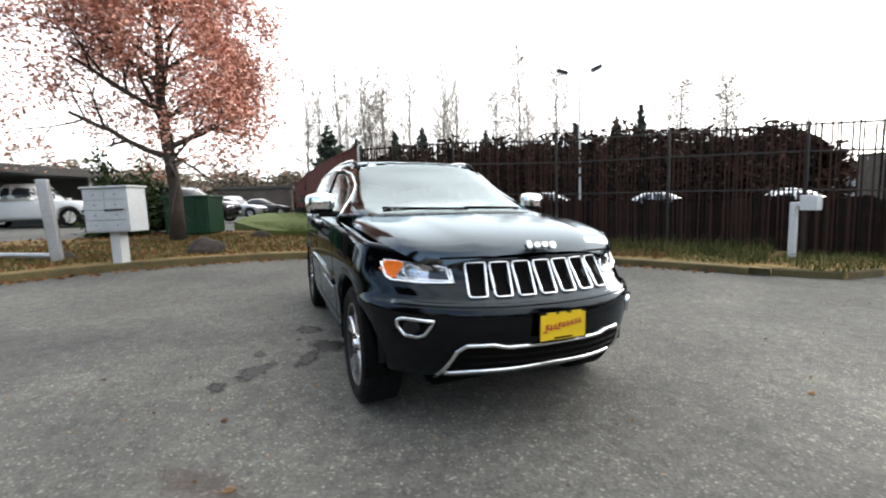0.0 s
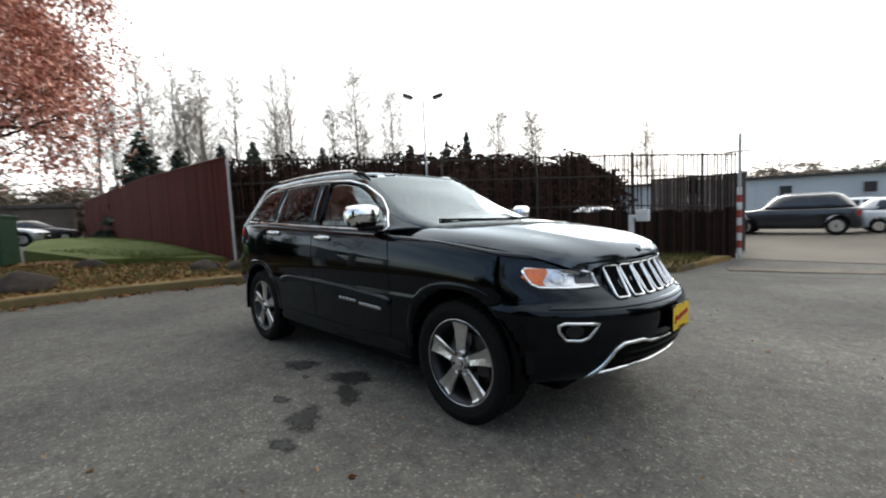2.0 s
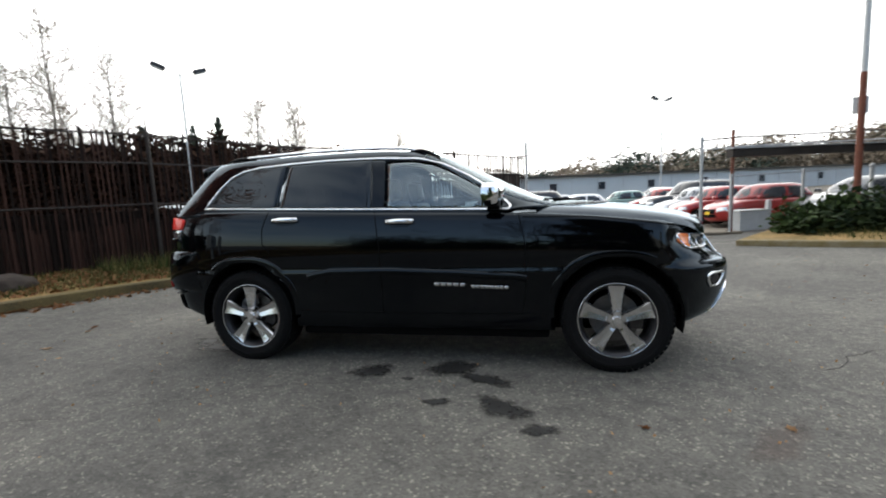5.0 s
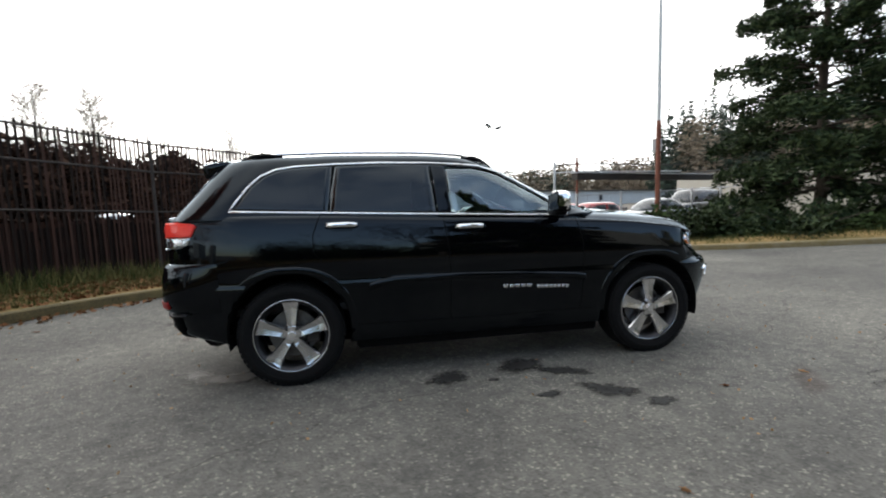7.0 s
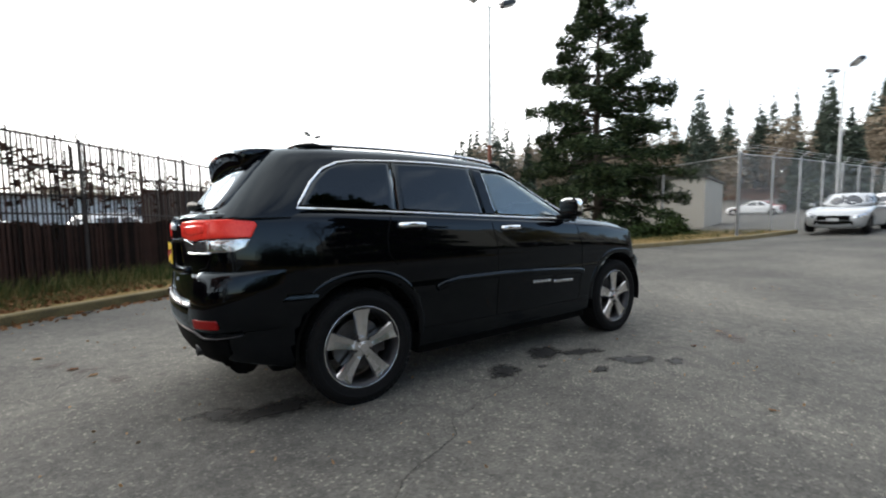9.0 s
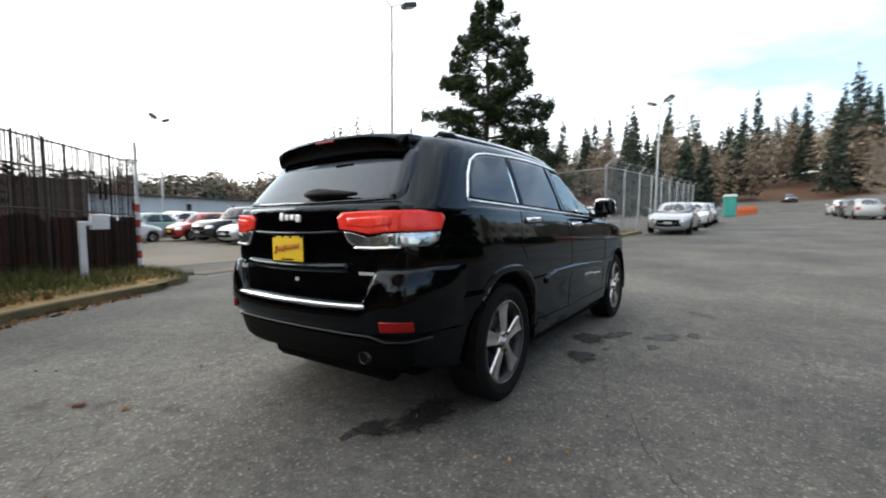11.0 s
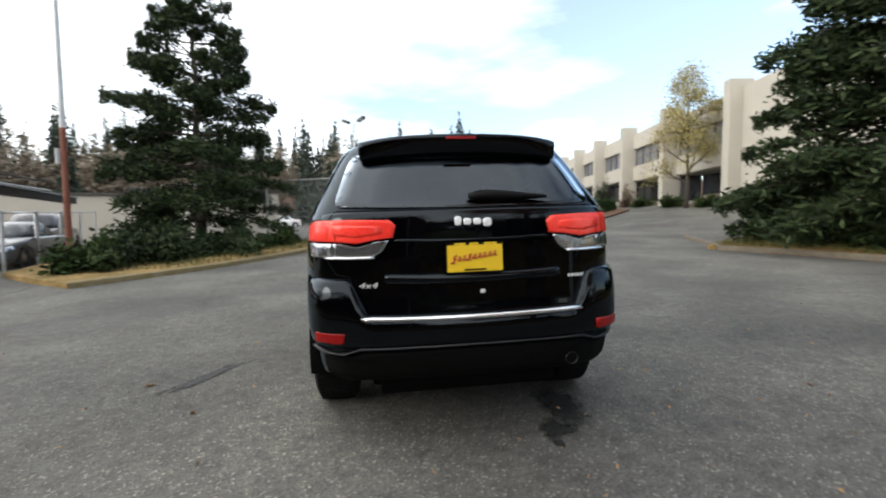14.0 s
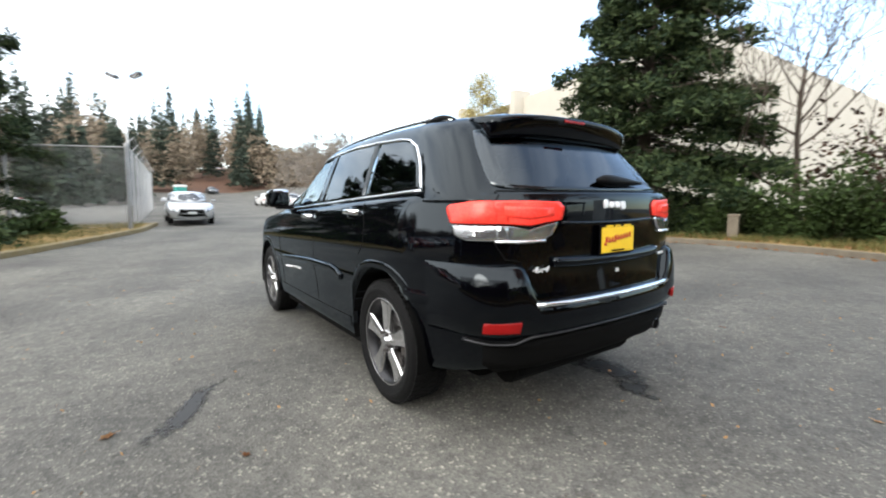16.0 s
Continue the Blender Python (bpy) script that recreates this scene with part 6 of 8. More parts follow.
part("coping", bm, M["red_board"], red_fence)
for off in (0.4, 2.2):
    bm = bmesh.new()
    tube(bm, [(0, 0.05, float(hz(-8, 1.1)) + 0.3 + off), (-12, 0.05, float(hz(-20, 1.1)) + 0.25 + off), (-29, 0.05, float(hz(-37, 1.1)) + 0.25 + off)], 0.04, 4)
    part("rail", bm, M["red_board"], red_fence)


def wire_sheet(bm, x0, y0, z0, x1, y1, z1, pitch=0.11, w=0.0035):
    """Diamond wire between two uprights, as thin crossing strips."""
    L, H = math.hypot(x1 - x0, y1 - y0), z1 - z0
    dx, dy = (x1 - x0) / L, (y1 - y0) / L
    n = int((L + H) / pitch)
    for i in range(n):
        s = i * pitch
        for sgn in (1, -1):
            a0, b0 = max(s - H, 0), max(H - s, 0) if s < H else 0.0
            a0, h0 = (0.0, s) if s <= H else (s - H, H)
            a1, h1 = (s, 0.0) if s <= L else (L, s - L)
            if sgn < 0:
                h0, h1 = H - h0, H - h1
            if abs(a1 - a0) < 0.02:
                continue
            o = 0.002 * sgn
            p = [(x0 + dx * a0 - dy * o, y0 + dy * a0 + dx * o, z0 + h0), (x0 + dx * a1 - dy * o, y0 + dy * a1 + dx * o, z0 + h1)]
            vs = [bm.verts.new((q[0], q[1], q[2] + k)) for q in p for k in (-w, w)]
            bm.faces.new((vs[0], vs[1], vs[3], vs[2]))
    return bm


def chain_fence(name, line, h, label, spacing=3.0, pitch=0.11, arms=True, w=0.0035):
    f = thing(name, label, "fence")
    for (x0, y0), (x1, y1) in zip(line, line[1:]):
        L = math.hypot(x1 - x0, y1 - y0)
        n = max(1, round(L / spacing))
        for i in range(n + 1):
            u = i / n
            x, y = x0 + (x1 - x0) * u, y0 + (y1 - y0) * u
            z = float(hz(x, y))
            bm = bmesh.new()
            post_mesh(bm, x, y, z - 0.1, h + 0.12, 0.042 if i else 0.055)
            if arms:
                tube(bm, [(x, y, z + h), (x + 0.1, y - 0.22, z + h + 0.28)], [0.02, 0.014], 6)
            part("post", bm, M["galv"], f)
            if i < n:
                xa, ya = x0 + (x1 - x0) * (i + 1) / n, y0 + (y1 - y0) * (i + 1) / n
                za = float(hz(xa, ya))
                bm = bmesh.new()
                tube(bm, [(x, y, z + h - 0.03), (xa, ya, za + h - 0.03)], 0.022, 6)
                part("rail", bm, M["galv"], f)
                bm = wire_sheet(bmesh.new(), x, y, min(z, za) + 0.05, xa, ya, min(z, za) + h - 0.04, pitch, w)
                part("wire_mesh", bm, M["galv"], f)
                if arms:
                    for k in (0.1, 0.2, 0.27):
                        bm = bmesh.new()
                        tube(bm, [(x + 0.36 * k, y - 0.8 * k, z + h + k), (xa + 0.36 * k, ya - 0.8 * k, za + h + k)], 0.006, 4)
                        part("barbed_wire", bm, M["galv"], f)
    return f


chain_fence("street_fence", [(14.6, 2.6), (41.0, 1.7)], 3.0, "galvanised chain-link fence with barbed wire along the street", pitch=0.085, w=0.006)
chain_fence("bed_fence", [(14.6, 2.6), (15.76, 5.82), (17.5, 10.5)], 2.95, "galvanised chain-link fence behind the pine", spacing=3.4, arms=False)
chain_fence("yard_fence", [(6.7, 10.38), (11.2, 11.9), (17.5, 14.0)], 1.75, "low chain-link fence at the yard", spacing=2.6, arms=False, pitch=0.12)
gate = thing("yard_gate", "tall rusty gate posts with a top rail at the yard entrance", "gate")
for nm, x, y, h, mt in (("gate_post", 6.7, 10.37, 3.15, "rust"), ("gate_post", 5.95, 10.6, 3.05, "galv")):
    part(nm, post_mesh(bmesh.new(), x, y, float(hz(x, y)) - 0.1, h, 0.045), M[mt], gate)
for z in (2.35, 2.62):
    part("top_rail", tube(bmesh.new(), [(5.95, 10.6, z), (6.7, 10.37, z + 0.02), (12.5, 12.3, z + 0.1)], 0.025, 6), M["galv" if z < 2.5 else "dark_steel"], gate)
beam_turn = Matrix.Translation((6.6, 10.34, 0)) @ Matrix.Rotation(math.atan2(1.93, 5.8), 4, "Z")
part("beam", box(bmesh.new(), 0, -0.14, 2.07, 8.4, 0.14, 2.30, 0.015, beam_turn), M["dark_steel"], gate, "long dark steel gate beam")
part("beam_cap", box(bmesh.new(), -0.03, -0.17, 2.30, 8.43, 0.17, 2.345, 0.01, beam_turn), M["galv"], gate, "pale weathered cap strip")
cab_ = thing("gate_motor", "grey steel gate motor cabinet beside the post", "machine", Matrix.Translation((7.25, 11.3, float(hz(7.25, 11.3)))) @ Matrix.Rotation(0.3, 4, "Z"))
part("cabinet", box(bmesh.new(), -0.1, -0.25, 0, 0.95, 0.25, 0.62, 0.03), M["grey_paint"], cab_)
part("lid", box(bmesh.new(), -0.13, -0.28, 0.62, 0.98, 0.28, 0.67, 0.015), M["galv"], cab_)
part("base", box(bmesh.new(), -0.15, -0.3, -0.06, 1.0, 0.3, 0.03, 0.01), M["dark_steel"], cab_)
part("post", box(bmesh.new(), 1.0, -0.06, 0, 1.12, 0.06, 0.95, 0.02), M["white_paint"], cab_)
bm = bmesh.new()
box(bm, 5.7, 10.3, float(hz(6, 10.4)), 7.0, 10.75, float(hz(6, 10.4)) + 0.1, 0.03)
part("footing", bm, M["kerb"], gate)


# ---- lamp posts ----
def lamp_post(x, y, top, label, arm=1.0, turn=0.0, red=False):
    z = float(hz(x, y))
    lp = thing("lamp_post", label, "lamp post", Matrix.Translation((x, y, z)) @ Matrix.Rotation(turn, 4, "Z"))
    h = top - z
    split = h * 0.42 if red else 0.6
    part("lower_pole", tube(bmesh.new(), [(0, 0, -0.1), (0, 0, split)], [0.085, 0.078], 12), M["rust"] if red else M["kerb"], lp)
    part("pole", tube(bmesh.new(), [(0, 0, split), (0, 0, h - 0.3)], [0.075, 0.05], 12), M["galv"] if not red else M["grey_paint"], lp)
    for s in (1, -1):
        part("arm", tube(bmesh.new(), [(0, 0, h - 0.35), (s * arm * 0.35, 0, h - 0.12), (s * arm * 0.62, 0, h - 0.1)], 0.025, 8), M["galv"], lp)
        hd_ = part("lamp_head", box(bmesh.new(), -0.32, -0.17, -0.1, 0.32, 0.17, 0.1, 0.05, Matrix.Translation((s * arm * 0.85, 0, h - 0.02)) @ Matrix.Rotation(s * -0.35, 4, "Y")), M["alloy_dark"], lp)
        part("lens", box(bmesh.new(), -0.25, -0.13, -0.125, 0.25, 0.13, -0.095, 0.01, Matrix.Translation((s * arm * 0.85, 0, h - 0.02)) @ Matrix.Rotation(s * -0.35, 4, "Y")), M["white_paint"], hd_)
    return lp


lamp_post(-16.8, 16.0, 8.6, "tall lamp post with two floodlights behind the fence", 1.1, 0.9)
lamp_post(11.5, 35.6, 8.5, "tall lamp post with two floodlights in the yard", 0.9, 0.6)
lamp_post(29.0, 2.9, 9.0, "tall street lamp with floodlight heads beside the fence", 0.9, 0.9)
rp = lamp_post(9.55, 9.85, 9.8, "tall lamp post with rust-red lower pole", 1.0, 2.9, True)
part("sign", box(bmesh.new(), -0.17, -0.12, 3.1, 0.17, -0.09, 3.55, 0.01), M["white_paint"], rp, "small white notice")
part("sign_band", box(bmesh.new(), -0.15, -0.124, 3.36, 0.15, -0.118, 3.46, 0.002), M["red_paint"], rp)


# ---- plants ----
def leaf_mesh(name, centres, size, mat, parent=None, seed=0, long=1.0, droop=0.0, spread=0.35):
    """Many small four-cornered leaves or tufts round given places."""
    g = np.random.default_rng(seed)
    c = np.asarray(centres, float)
    n = len(c)
    a = g.normal(size=(n, 3))
    a[:, 2] = a[:, 2] * 0.6 - droop
    a /= np.linalg.norm(a, axis=1)[:, None]
    b = np.cross(a, g.normal(size=(n, 3)))
    b /= np.linalg.norm(b, axis=1)[:, None]
    s = (size * (1 - spread + 2 * spread * g.random(n)))[:, None]
    a, b = a * s * long, b * s
    V = np.stack([c - a, c + b * 0.6, c + a, c - b * 0.6], 1).reshape(-1, 3)
    me = bpy.data.meshes.new(name)
    me.vertices.add(4 * n)
    me.vertices.foreach_set("co", V.ravel())
    me.loops.add(4 * n)
    me.loops.foreach_set("vertex_index", np.arange(4 * n, dtype=np.int32))
    me.polygons.add(n)
    me.polygons.foreach_set("loop_start", np.arange(0, 4 * n, 4, dtype=np.int32))
    me.polygons.foreach_set("loop_total", np.full(n, 4, dtype=np.int32))
    me.update(calc_edges=True)
    me.materials.append(mat)
    ob = new(name, me)
    if parent is not None:
        ob.parent = parent
    return ob


def grow(p, d, length, r, depth, g, out, tips, kids=(3, 4), bend=0.25, up=0.15, shrink=0.68, spread=0.75):
    """A branching limb: fills out with (points, radii) and tips with places near the twigs' ends."""
    pts, rad = [Vector(p)], [r]
    d = Vector(d).normalized()
    n = 5
    for i in range(n):
        d = (d + Vector(g.normal(0, bend / n, 3)) * 1.6 + Vector((0, 0, up / n))).normalized()
        pts.append(pts[-1] + d * (length / n))
        rad.append(r * (1 - 0.55 * (i + 1) / n))
    out.append((pts, rad))
    if depth == 0:
        tips.extend([pts[2], pts[3], pts[4], pts[5]])
        return
    for k in range(int(g.integers(kids[0], kids[1] + 1))):
        t = 0.35 + 0.65 * (k + g.random()) / kids[1]
        i = min(int(t * n), n - 1)
        q = pts[i].lerp(pts[i + 1], t * n - i)
        side = d.cross(Vector(g.normal(size=3))).normalized()
        grow(q, (d * (1 - spread * 0.5) + side * spread), length * shrink * (0.8 + 0.4 * g.random()), rad[i] * 0.6, depth - 1, g, out, tips, kids, bend, up, shrink, spread)
    tips.append(pts[-1])


def limbs_mesh(bm, limbs, sides=5, least=0.004):
    for pts, rad in limbs:
        s = sides if rad[0] > 0.03 else 3
        tube(bm, pts, [max(v, least) for v in rad], s, cap=False)
    return bm


def broad_tree(name, label, x, y, h_trunk, r, lengths, seed, leaf=None, per_tip=6, leaf_size=0.09, scatter=0.35, bark="bark", depth=3, first=7, least=0.004, lift=0.12, up=0.3, group="", spread=0.75, tall=0.0, skirt=0.0, low=0.45):
    """A tapered trunk with limbs, and where given a crown of leaves."""
    g = np.random.default_rng(seed)
    z = float(hz(x, y)) + lift - 0.1
    tr = thing(name, label, "tree", Matrix.Translation((x, y, z)), group)
    limbs, tips = [], []
    top = h_trunk + tall
    tp = [Vector((0.06 * math.sin(k * 1.3 + seed), 0.06 * math.cos(k * 1.7 + seed), top * k / 7)) for k in range(8)]
    trr = [r * (1.25 if k == 0 else 1 - 0.75 * k / 7) for k in range(8)]
    part("trunk", tube(bmesh.new(), tp, trr, 10), M[bark], tr, smooth=True)
    for k in range(first):
        t = (h_trunk * low + (top - h_trunk * low) * (k + 0.5) / first) / top
        i = min(int(t * 7), 6)
        q = tp[i].lerp(tp[i + 1], t * 7 - i)
        a = k * 2.4 + g.random()
        steep = 0.35 + 0.9 * k / first
        grow(q, (math.cos(a), math.sin(a), steep), lengths * (1.15 - 0.55 * k / first), trr[i] * 0.55, depth - 1, g, limbs, tips, up=up, spread=spread)
    part("branch_work", limbs_mesh(bmesh.new(), limbs, 5, least), M[bark], tr)["kind"] = "stuff"
    if leaf:
        t_ = np.array([tuple(p) for p in tips])
        c = np.repeat(t_, per_tip, 0) + g.normal(0, scatter, (len(t_) * per_tip, 3))
        c = c[c[:, 2] > skirt]
        part_ = leaf_mesh("crown", c, leaf_size, M[leaf], tr, seed)
        part_["kind"] = "stuff"
    return tr


# the red maple by the letter boxes
broad_tree("red_maple", "autumn maple with rust-red leaves thinning to sky", -9.05, -3.65, 4.3, 0.17, 2.0, 11, "red_leaf", 18, 0.044, 0.22, depth=4, first=30, lift=0.3, up=0.18, tall=4.4, skirt=1.75, low=0.36)


def conifer(name, label, x, y, h, reach, seed, whorls, per, clear=0.0, droop=0.15, needles=46, size=0.11, gap=0.25, lift=0.1, group="", mat="needle", fluff=0.09, long=1.5, taper=0.75):
    """A straight trunk with uneven layers of boughs, each a fan of needle tufts."""
    g = np.random.default_rng(seed)
    z = float(hz(x, y)) + lift - 0.1
    tr = thing(name, label, "tree", Matrix.Translation((x, y, z)), group)
    part("trunk", tube(bmesh.new(), [(0.1 * math.sin(k), 0.08 * math.cos(k * 2), h * k / 8) for k in range(9)], [0.17 * h / 11 * (1.15 - k / 8) + 0.01 for k in range(9)], 10), M["bark"], tr, smooth=True)
    limbs, tufts = [], []
    for w in range(whorls):
        t = (w + 0.5 * g.random()) / whorls
        zz = clear + (h - clear) * t
        prof = (1 - t) ** taper * (0.55 + 0.45 * min(1.0, t * 4 + 0.35))
        for b in range(per):
            if g.random() < gap * (0.4 + t):
                continue
            a = 2 * math.pi * (b + g.random() * 0.9) / per + w
            L = reach * prof * (0.55 + 0.65 * g.random()) + 0.25
            rise = 0.35 * t - droop * (1 - t) + g.normal(0, 0.12)
            pts = []
            for k in range(6):
                u = k / 5
                pts.append(Vector((math.cos(a) * L * u, math.sin(a) * L * u, zz + L * (rise * u - 0.12 * u * u))))
            limbs.append((pts, [0.05 * (L / reach + 0.2) * (1 - 0.8 * k / 5) for k in range(6)]))
            m = int(needles * (0.35 + L / reach))
            u = 0.25 + 0.75 * np.sqrt(g.random(m))
            wid = 0.36 * L * u ** 0.7 * (1.25 - u) + 0.08
            off = g.normal(0, 0.6, m) * wid
            cx = math.cos(a) * L * u - math.sin(a) * off
            cy = math.sin(a) * L * u + math.cos(a) * off
            cz = zz + L * (rise * u - 0.12 * u * u) + g.normal(0.03, fluff, m) - 0.1 * np.abs(off)
            tufts.append(np.stack([cx, cy, cz], -1))
    part("bough_work", limbs_mesh(bmesh.new(), limbs, 4, 0.008), M["bark"], tr)["kind"] = "stuff"
    cr = leaf_mesh("crown", np.concatenate(tufts), size, M[mat], tr, seed, long=long)
    cr["kind"] = "stuff"
    return tr


conifer("pine_tree", "tall dark green pine with open layered boughs", 14.4, 8.1, 10.9, 3.6, 5, 22, 8, clear=1.2, droop=0.06, needles=420, size=0.055, gap=0.40, fluff=0.13, long=2.3, taper=0.6)
conifer("fir_tree", "tall dense dark green fir with sweeping boughs", 5.6, -13.6, 15.5, 4.6, 8, 32, 9, clear=0.2, droop=0.24, needles=430, size=0.066, gap=0.17, fluff=0.14, long=2.1)
broad_tree("bare_tree", "leafless pale tree with fine twigs", 1.2, -14.6, 2.4, 0.12, 2.7, 21, depth=4, first=12, least=0.008, bark="bark", up=0.5, tall=3.2)
broad_tree("yellow_tree", "small tree with thinning yellow leaves before the building", 24.9, -21.5, 3.6, 0.14, 1.7, 33, "yellow_leaf", 6, 0.06, 0.32, depth=4, first=15, tall=4.8, up=0.4)
for i, (x, y, h) in enumerate(((40, -14.2, 3.0), (44, -13.6, 3.3), (36.5, -14.0, 2.6), (50, -14.5, 3.2), (55, -13.5, 3.0))):
    broad_tree("young_tree", "leafless pale young tree in the mulch bed", x, y, h, 0.09, 1.9, 50 + i, depth=4, first=11, least=0.02, bark="pale_bark", up=0.5, tall=3.0, group="young trees in the island bed")


def bush(name, label, x, y, rx, ry, h, n, mat, size, seed, group="", lift=0.1):
    """A low uneven shrub of stems and leaves."""
    g = np.random.default_rng(seed)
    z = float(hz(x, y)) + lift
    b = thing(name, label, "shrub", Matrix.Translation((x, y, z)), group)
    bm = bmesh.new()
    for k in range(9):
        a = 2 * math.pi * k / 9
        tube(bm, [(0, 0, -0.1), (rx * 0.4 * math.cos(a), ry * 0.4 * math.sin(a), h * 0.45), (rx * 0.7 * math.cos(a + 0.3), ry * 0.7 * math.sin(a + 0.3), h * 0.75)], [0.025, 0.015, 0.006], 4)
    part("stem_work", bm, M["bark"], b)["kind"] = "stuff"
    v = g.normal(size=(n, 3))
    v /= np.linalg.norm(v, axis=1)[:, None]
    v[:, 2] = np.abs(v[:, 2])
    lump = 0.7 + 0.45 * np.sin(v[:, 0] * 4 + seed) * np.cos(v[:, 1] * 5 + seed) + 0.15 * g.normal(size=n)
    rad = lump * g.random(n) ** 0.35
    c = np.stack([v[:, 0] * rx * rad, v[:, 1] * ry * rad, np.maximum(v[:, 2] * h * rad, 0.02)], -1)
    cr = leaf_mesh("leaves", c, size, M[mat], b, seed)
    cr["kind"] = "stuff"
    return b


for i, (x, y, rx, ry, h, mat) in enumerate(((11.6, 6.0, 2.6, 1.4, 0.9, "needle"), (14.2, 4.9, 2.0, 1.0, 0.7, "shrub"), (9.4, 7.4, 1.9, 1.3, 1.2, "needle"), (7.9, 8.2, 1.1, 0.9, 0.9, "shrub"), (12.6, 8.8, 2.2, 1.6, 1.1, "needle"), (16.2, 7.6, 1.8, 1.4, 0.8, "needle"))):
    bush("low_shrub", "dark evergreen shrub spreading under the pine", x, y, rx, ry, h, 5000, mat, 0.075, 70 + i, "shrubs under the pine")
for i, (x, y, rx, ry, h, mat) in enumerate(((8.4, -13.4, 2.0, 1.4, 1.7, "needle"), (4.4, -12.2, 2.0, 1.1, 1.6, "needle"), (1.9, -12.6, 1.7, 1.1, 1.8, "shrub"), (-0.4, -12.6, 1.7, 1.2, 2.2, "shrub"), (-3.2, -12.4, 2.4, 1.5, 2.9, "shrub"), (6.3, -11.7, 1.5, 0.7, 0.7, "shrub"), (-1.6, -14.6, 3.0, 1.8, 4.1, "thicket"), (-4.6, -13.8, 2.4, 1.8, 4.2, "thicket"))):
    bush("verge_shrub", "dense evergreen shrub on the verge below the fir", x, y, rx, ry, h, 6000, mat, 0.08, 90 + i, "shrubs on the south verge")
for i, (x, y, rx, ry, h) in enumerate(((-13.4, -5.0, 1.0, 1.0, 2.2), (-10.7, -5.4, 0.9, 0.9, 2.4))):
    bush("dark_shrub", "dark shrub behind the green bin", x, y, rx, ry, h, 4000, "vine" if i > 1 else "shrub", 0.08, 120 + i, "shrubs to the west")

# the clipped hedge on the island
hx0, hy0, hx1, hy1 = 29.4, -12.9, 33.6, -19.6
hl = math.hypot(hx1 - hx0, hy1 - hy0)
hedge = thing("hedge", "dense dark green clipped hedge on a mulch bed", "hedge", Matrix.Translation((hx0, hy0, float(hz(hx0, hy0)) + 0.1)) @ Matrix.Rotation(math.atan2(hy1 - hy0, hx1 - hx0), 4, "Z"))
g_ = np.random.default_rng(3)
n = 26000
pts = np.stack([g_.random(n) * hl, (g_.random(n) - 0.5) * 2.2, g_.random(n) * 1.95], -1)
face = g_.integers(0, 4, n)
pts[face == 0, 1] = -1.1
pts[face == 1, 1] = 1.1
pts[face == 2, 2] = 1.95
pts[face == 3, 0] = np.where(g_.random((face == 3).sum()) > 0.5, 0, hl)
pts[:, 2] *= 1 - 0.12 * pts[:, 0] / hl
pts[:, 2] += 0.28 * pts[:, 0] / hl
pts += g_.normal(0, 0.06, pts.shape)
leaf_mesh("leaves", pts, 0.09, M["hedge"], hedge, 3)["kind"] = "stuff"
bm = bmesh.new()
box(bm, 0.1, -0.95, 0.0, hl - 0.1, 0.95, 1.7, 0.1)
part("inner_twigs", bm, M["bark"], hedge)

# dead vines on and behind the slatted fence
vc = []
for k, dens, lo, hi in ((0, 0.9, 0.2, 2.3), (1, 0.5, 0.2, 1.5), (2, 0.4, 0.2, 1.4), (2, 0.035, 1.5, 2.6), (3, 0.02, 1.5, 2.5), (3, 0.4, 0.15, 1.3), (4, 0.4, 0.1, 1.1)):
    p, q = np.array(SLAT_LINE[k]), np.array(SLAT_LINE[k + 1])
    m = int(9000 * dens)
    u = rng.random(m)
    base = p + (q - p) * u[:, None]
    d = (q - p) / np.linalg.norm(q - p)
    back = np.array([-d[1], d[0]])
    wav = 0.1 * np.sin(u * 7 + k * 2) + 0.06 * np.sin(u * 31 + k)
    zz = lo + (hi + wav - lo) * np.sqrt(rng.random(m))
    gapz = np.abs(zz - 1.42 - 0.05 * np.sin(u * 23)) < 0.13
    base = base + back * (0.08 + 0.35 * rng.random(m))[:, None]
    keep = ~gapz
    vc.append(np.c_[base, hz(base[:, 0], base[:, 1]) + zz][keep])
vine = leaf_mesh("dead_vines", np.concatenate(vc), 0.06, M["vine"], None, 4, long=1.6)
tagged(vine, "tangle of dead brown vines behind the fence slats", "vines", kind="stuff")


# grass and fallen leaves on the verges
def on_verge(n, a0, a1, r0, r1f, g):
    a = a0 + (a1 - a0) * g.random(n)
    r1 = np.array([r1f(v) if callable(r1f) else r1f for v in a])
    r = r0 + (r1 - r0) * g.random(n)
    return np.stack([KC.x + r * np.cos(np.radians(a)), KC.y + r * np.sin(np.radians(a))], -1)


def blades(name, pts, lift, high, mat, seed, label):
    g = np.random.default_rng(seed)
    n = len(pts)
    z = hz(pts[:, 0], pts[:, 1]) + lift
    a = g.random(n) * 2 * np.pi
    h = high * (0.4 + g.random(n))
    w = 0.006 + 0.005 * g.random(n)
    lean = g.normal(0, 0.35, (n, 2)) * h[:, None]
    base = np.c_[pts, z]
    dx = np.stack([np.cos(a) * w, np.sin(a) * w, np.zeros(n)], -1)
    tip = base + np.c_[lean, h]
    V = np.stack([base - dx, base + dx, tip], 1).reshape(-1, 3)
    F = np.arange(3 * n).reshape(-1, 3)
    return tagged(mesh_np(name, V, F, M[mat]), label, "grass", kind="stuff")


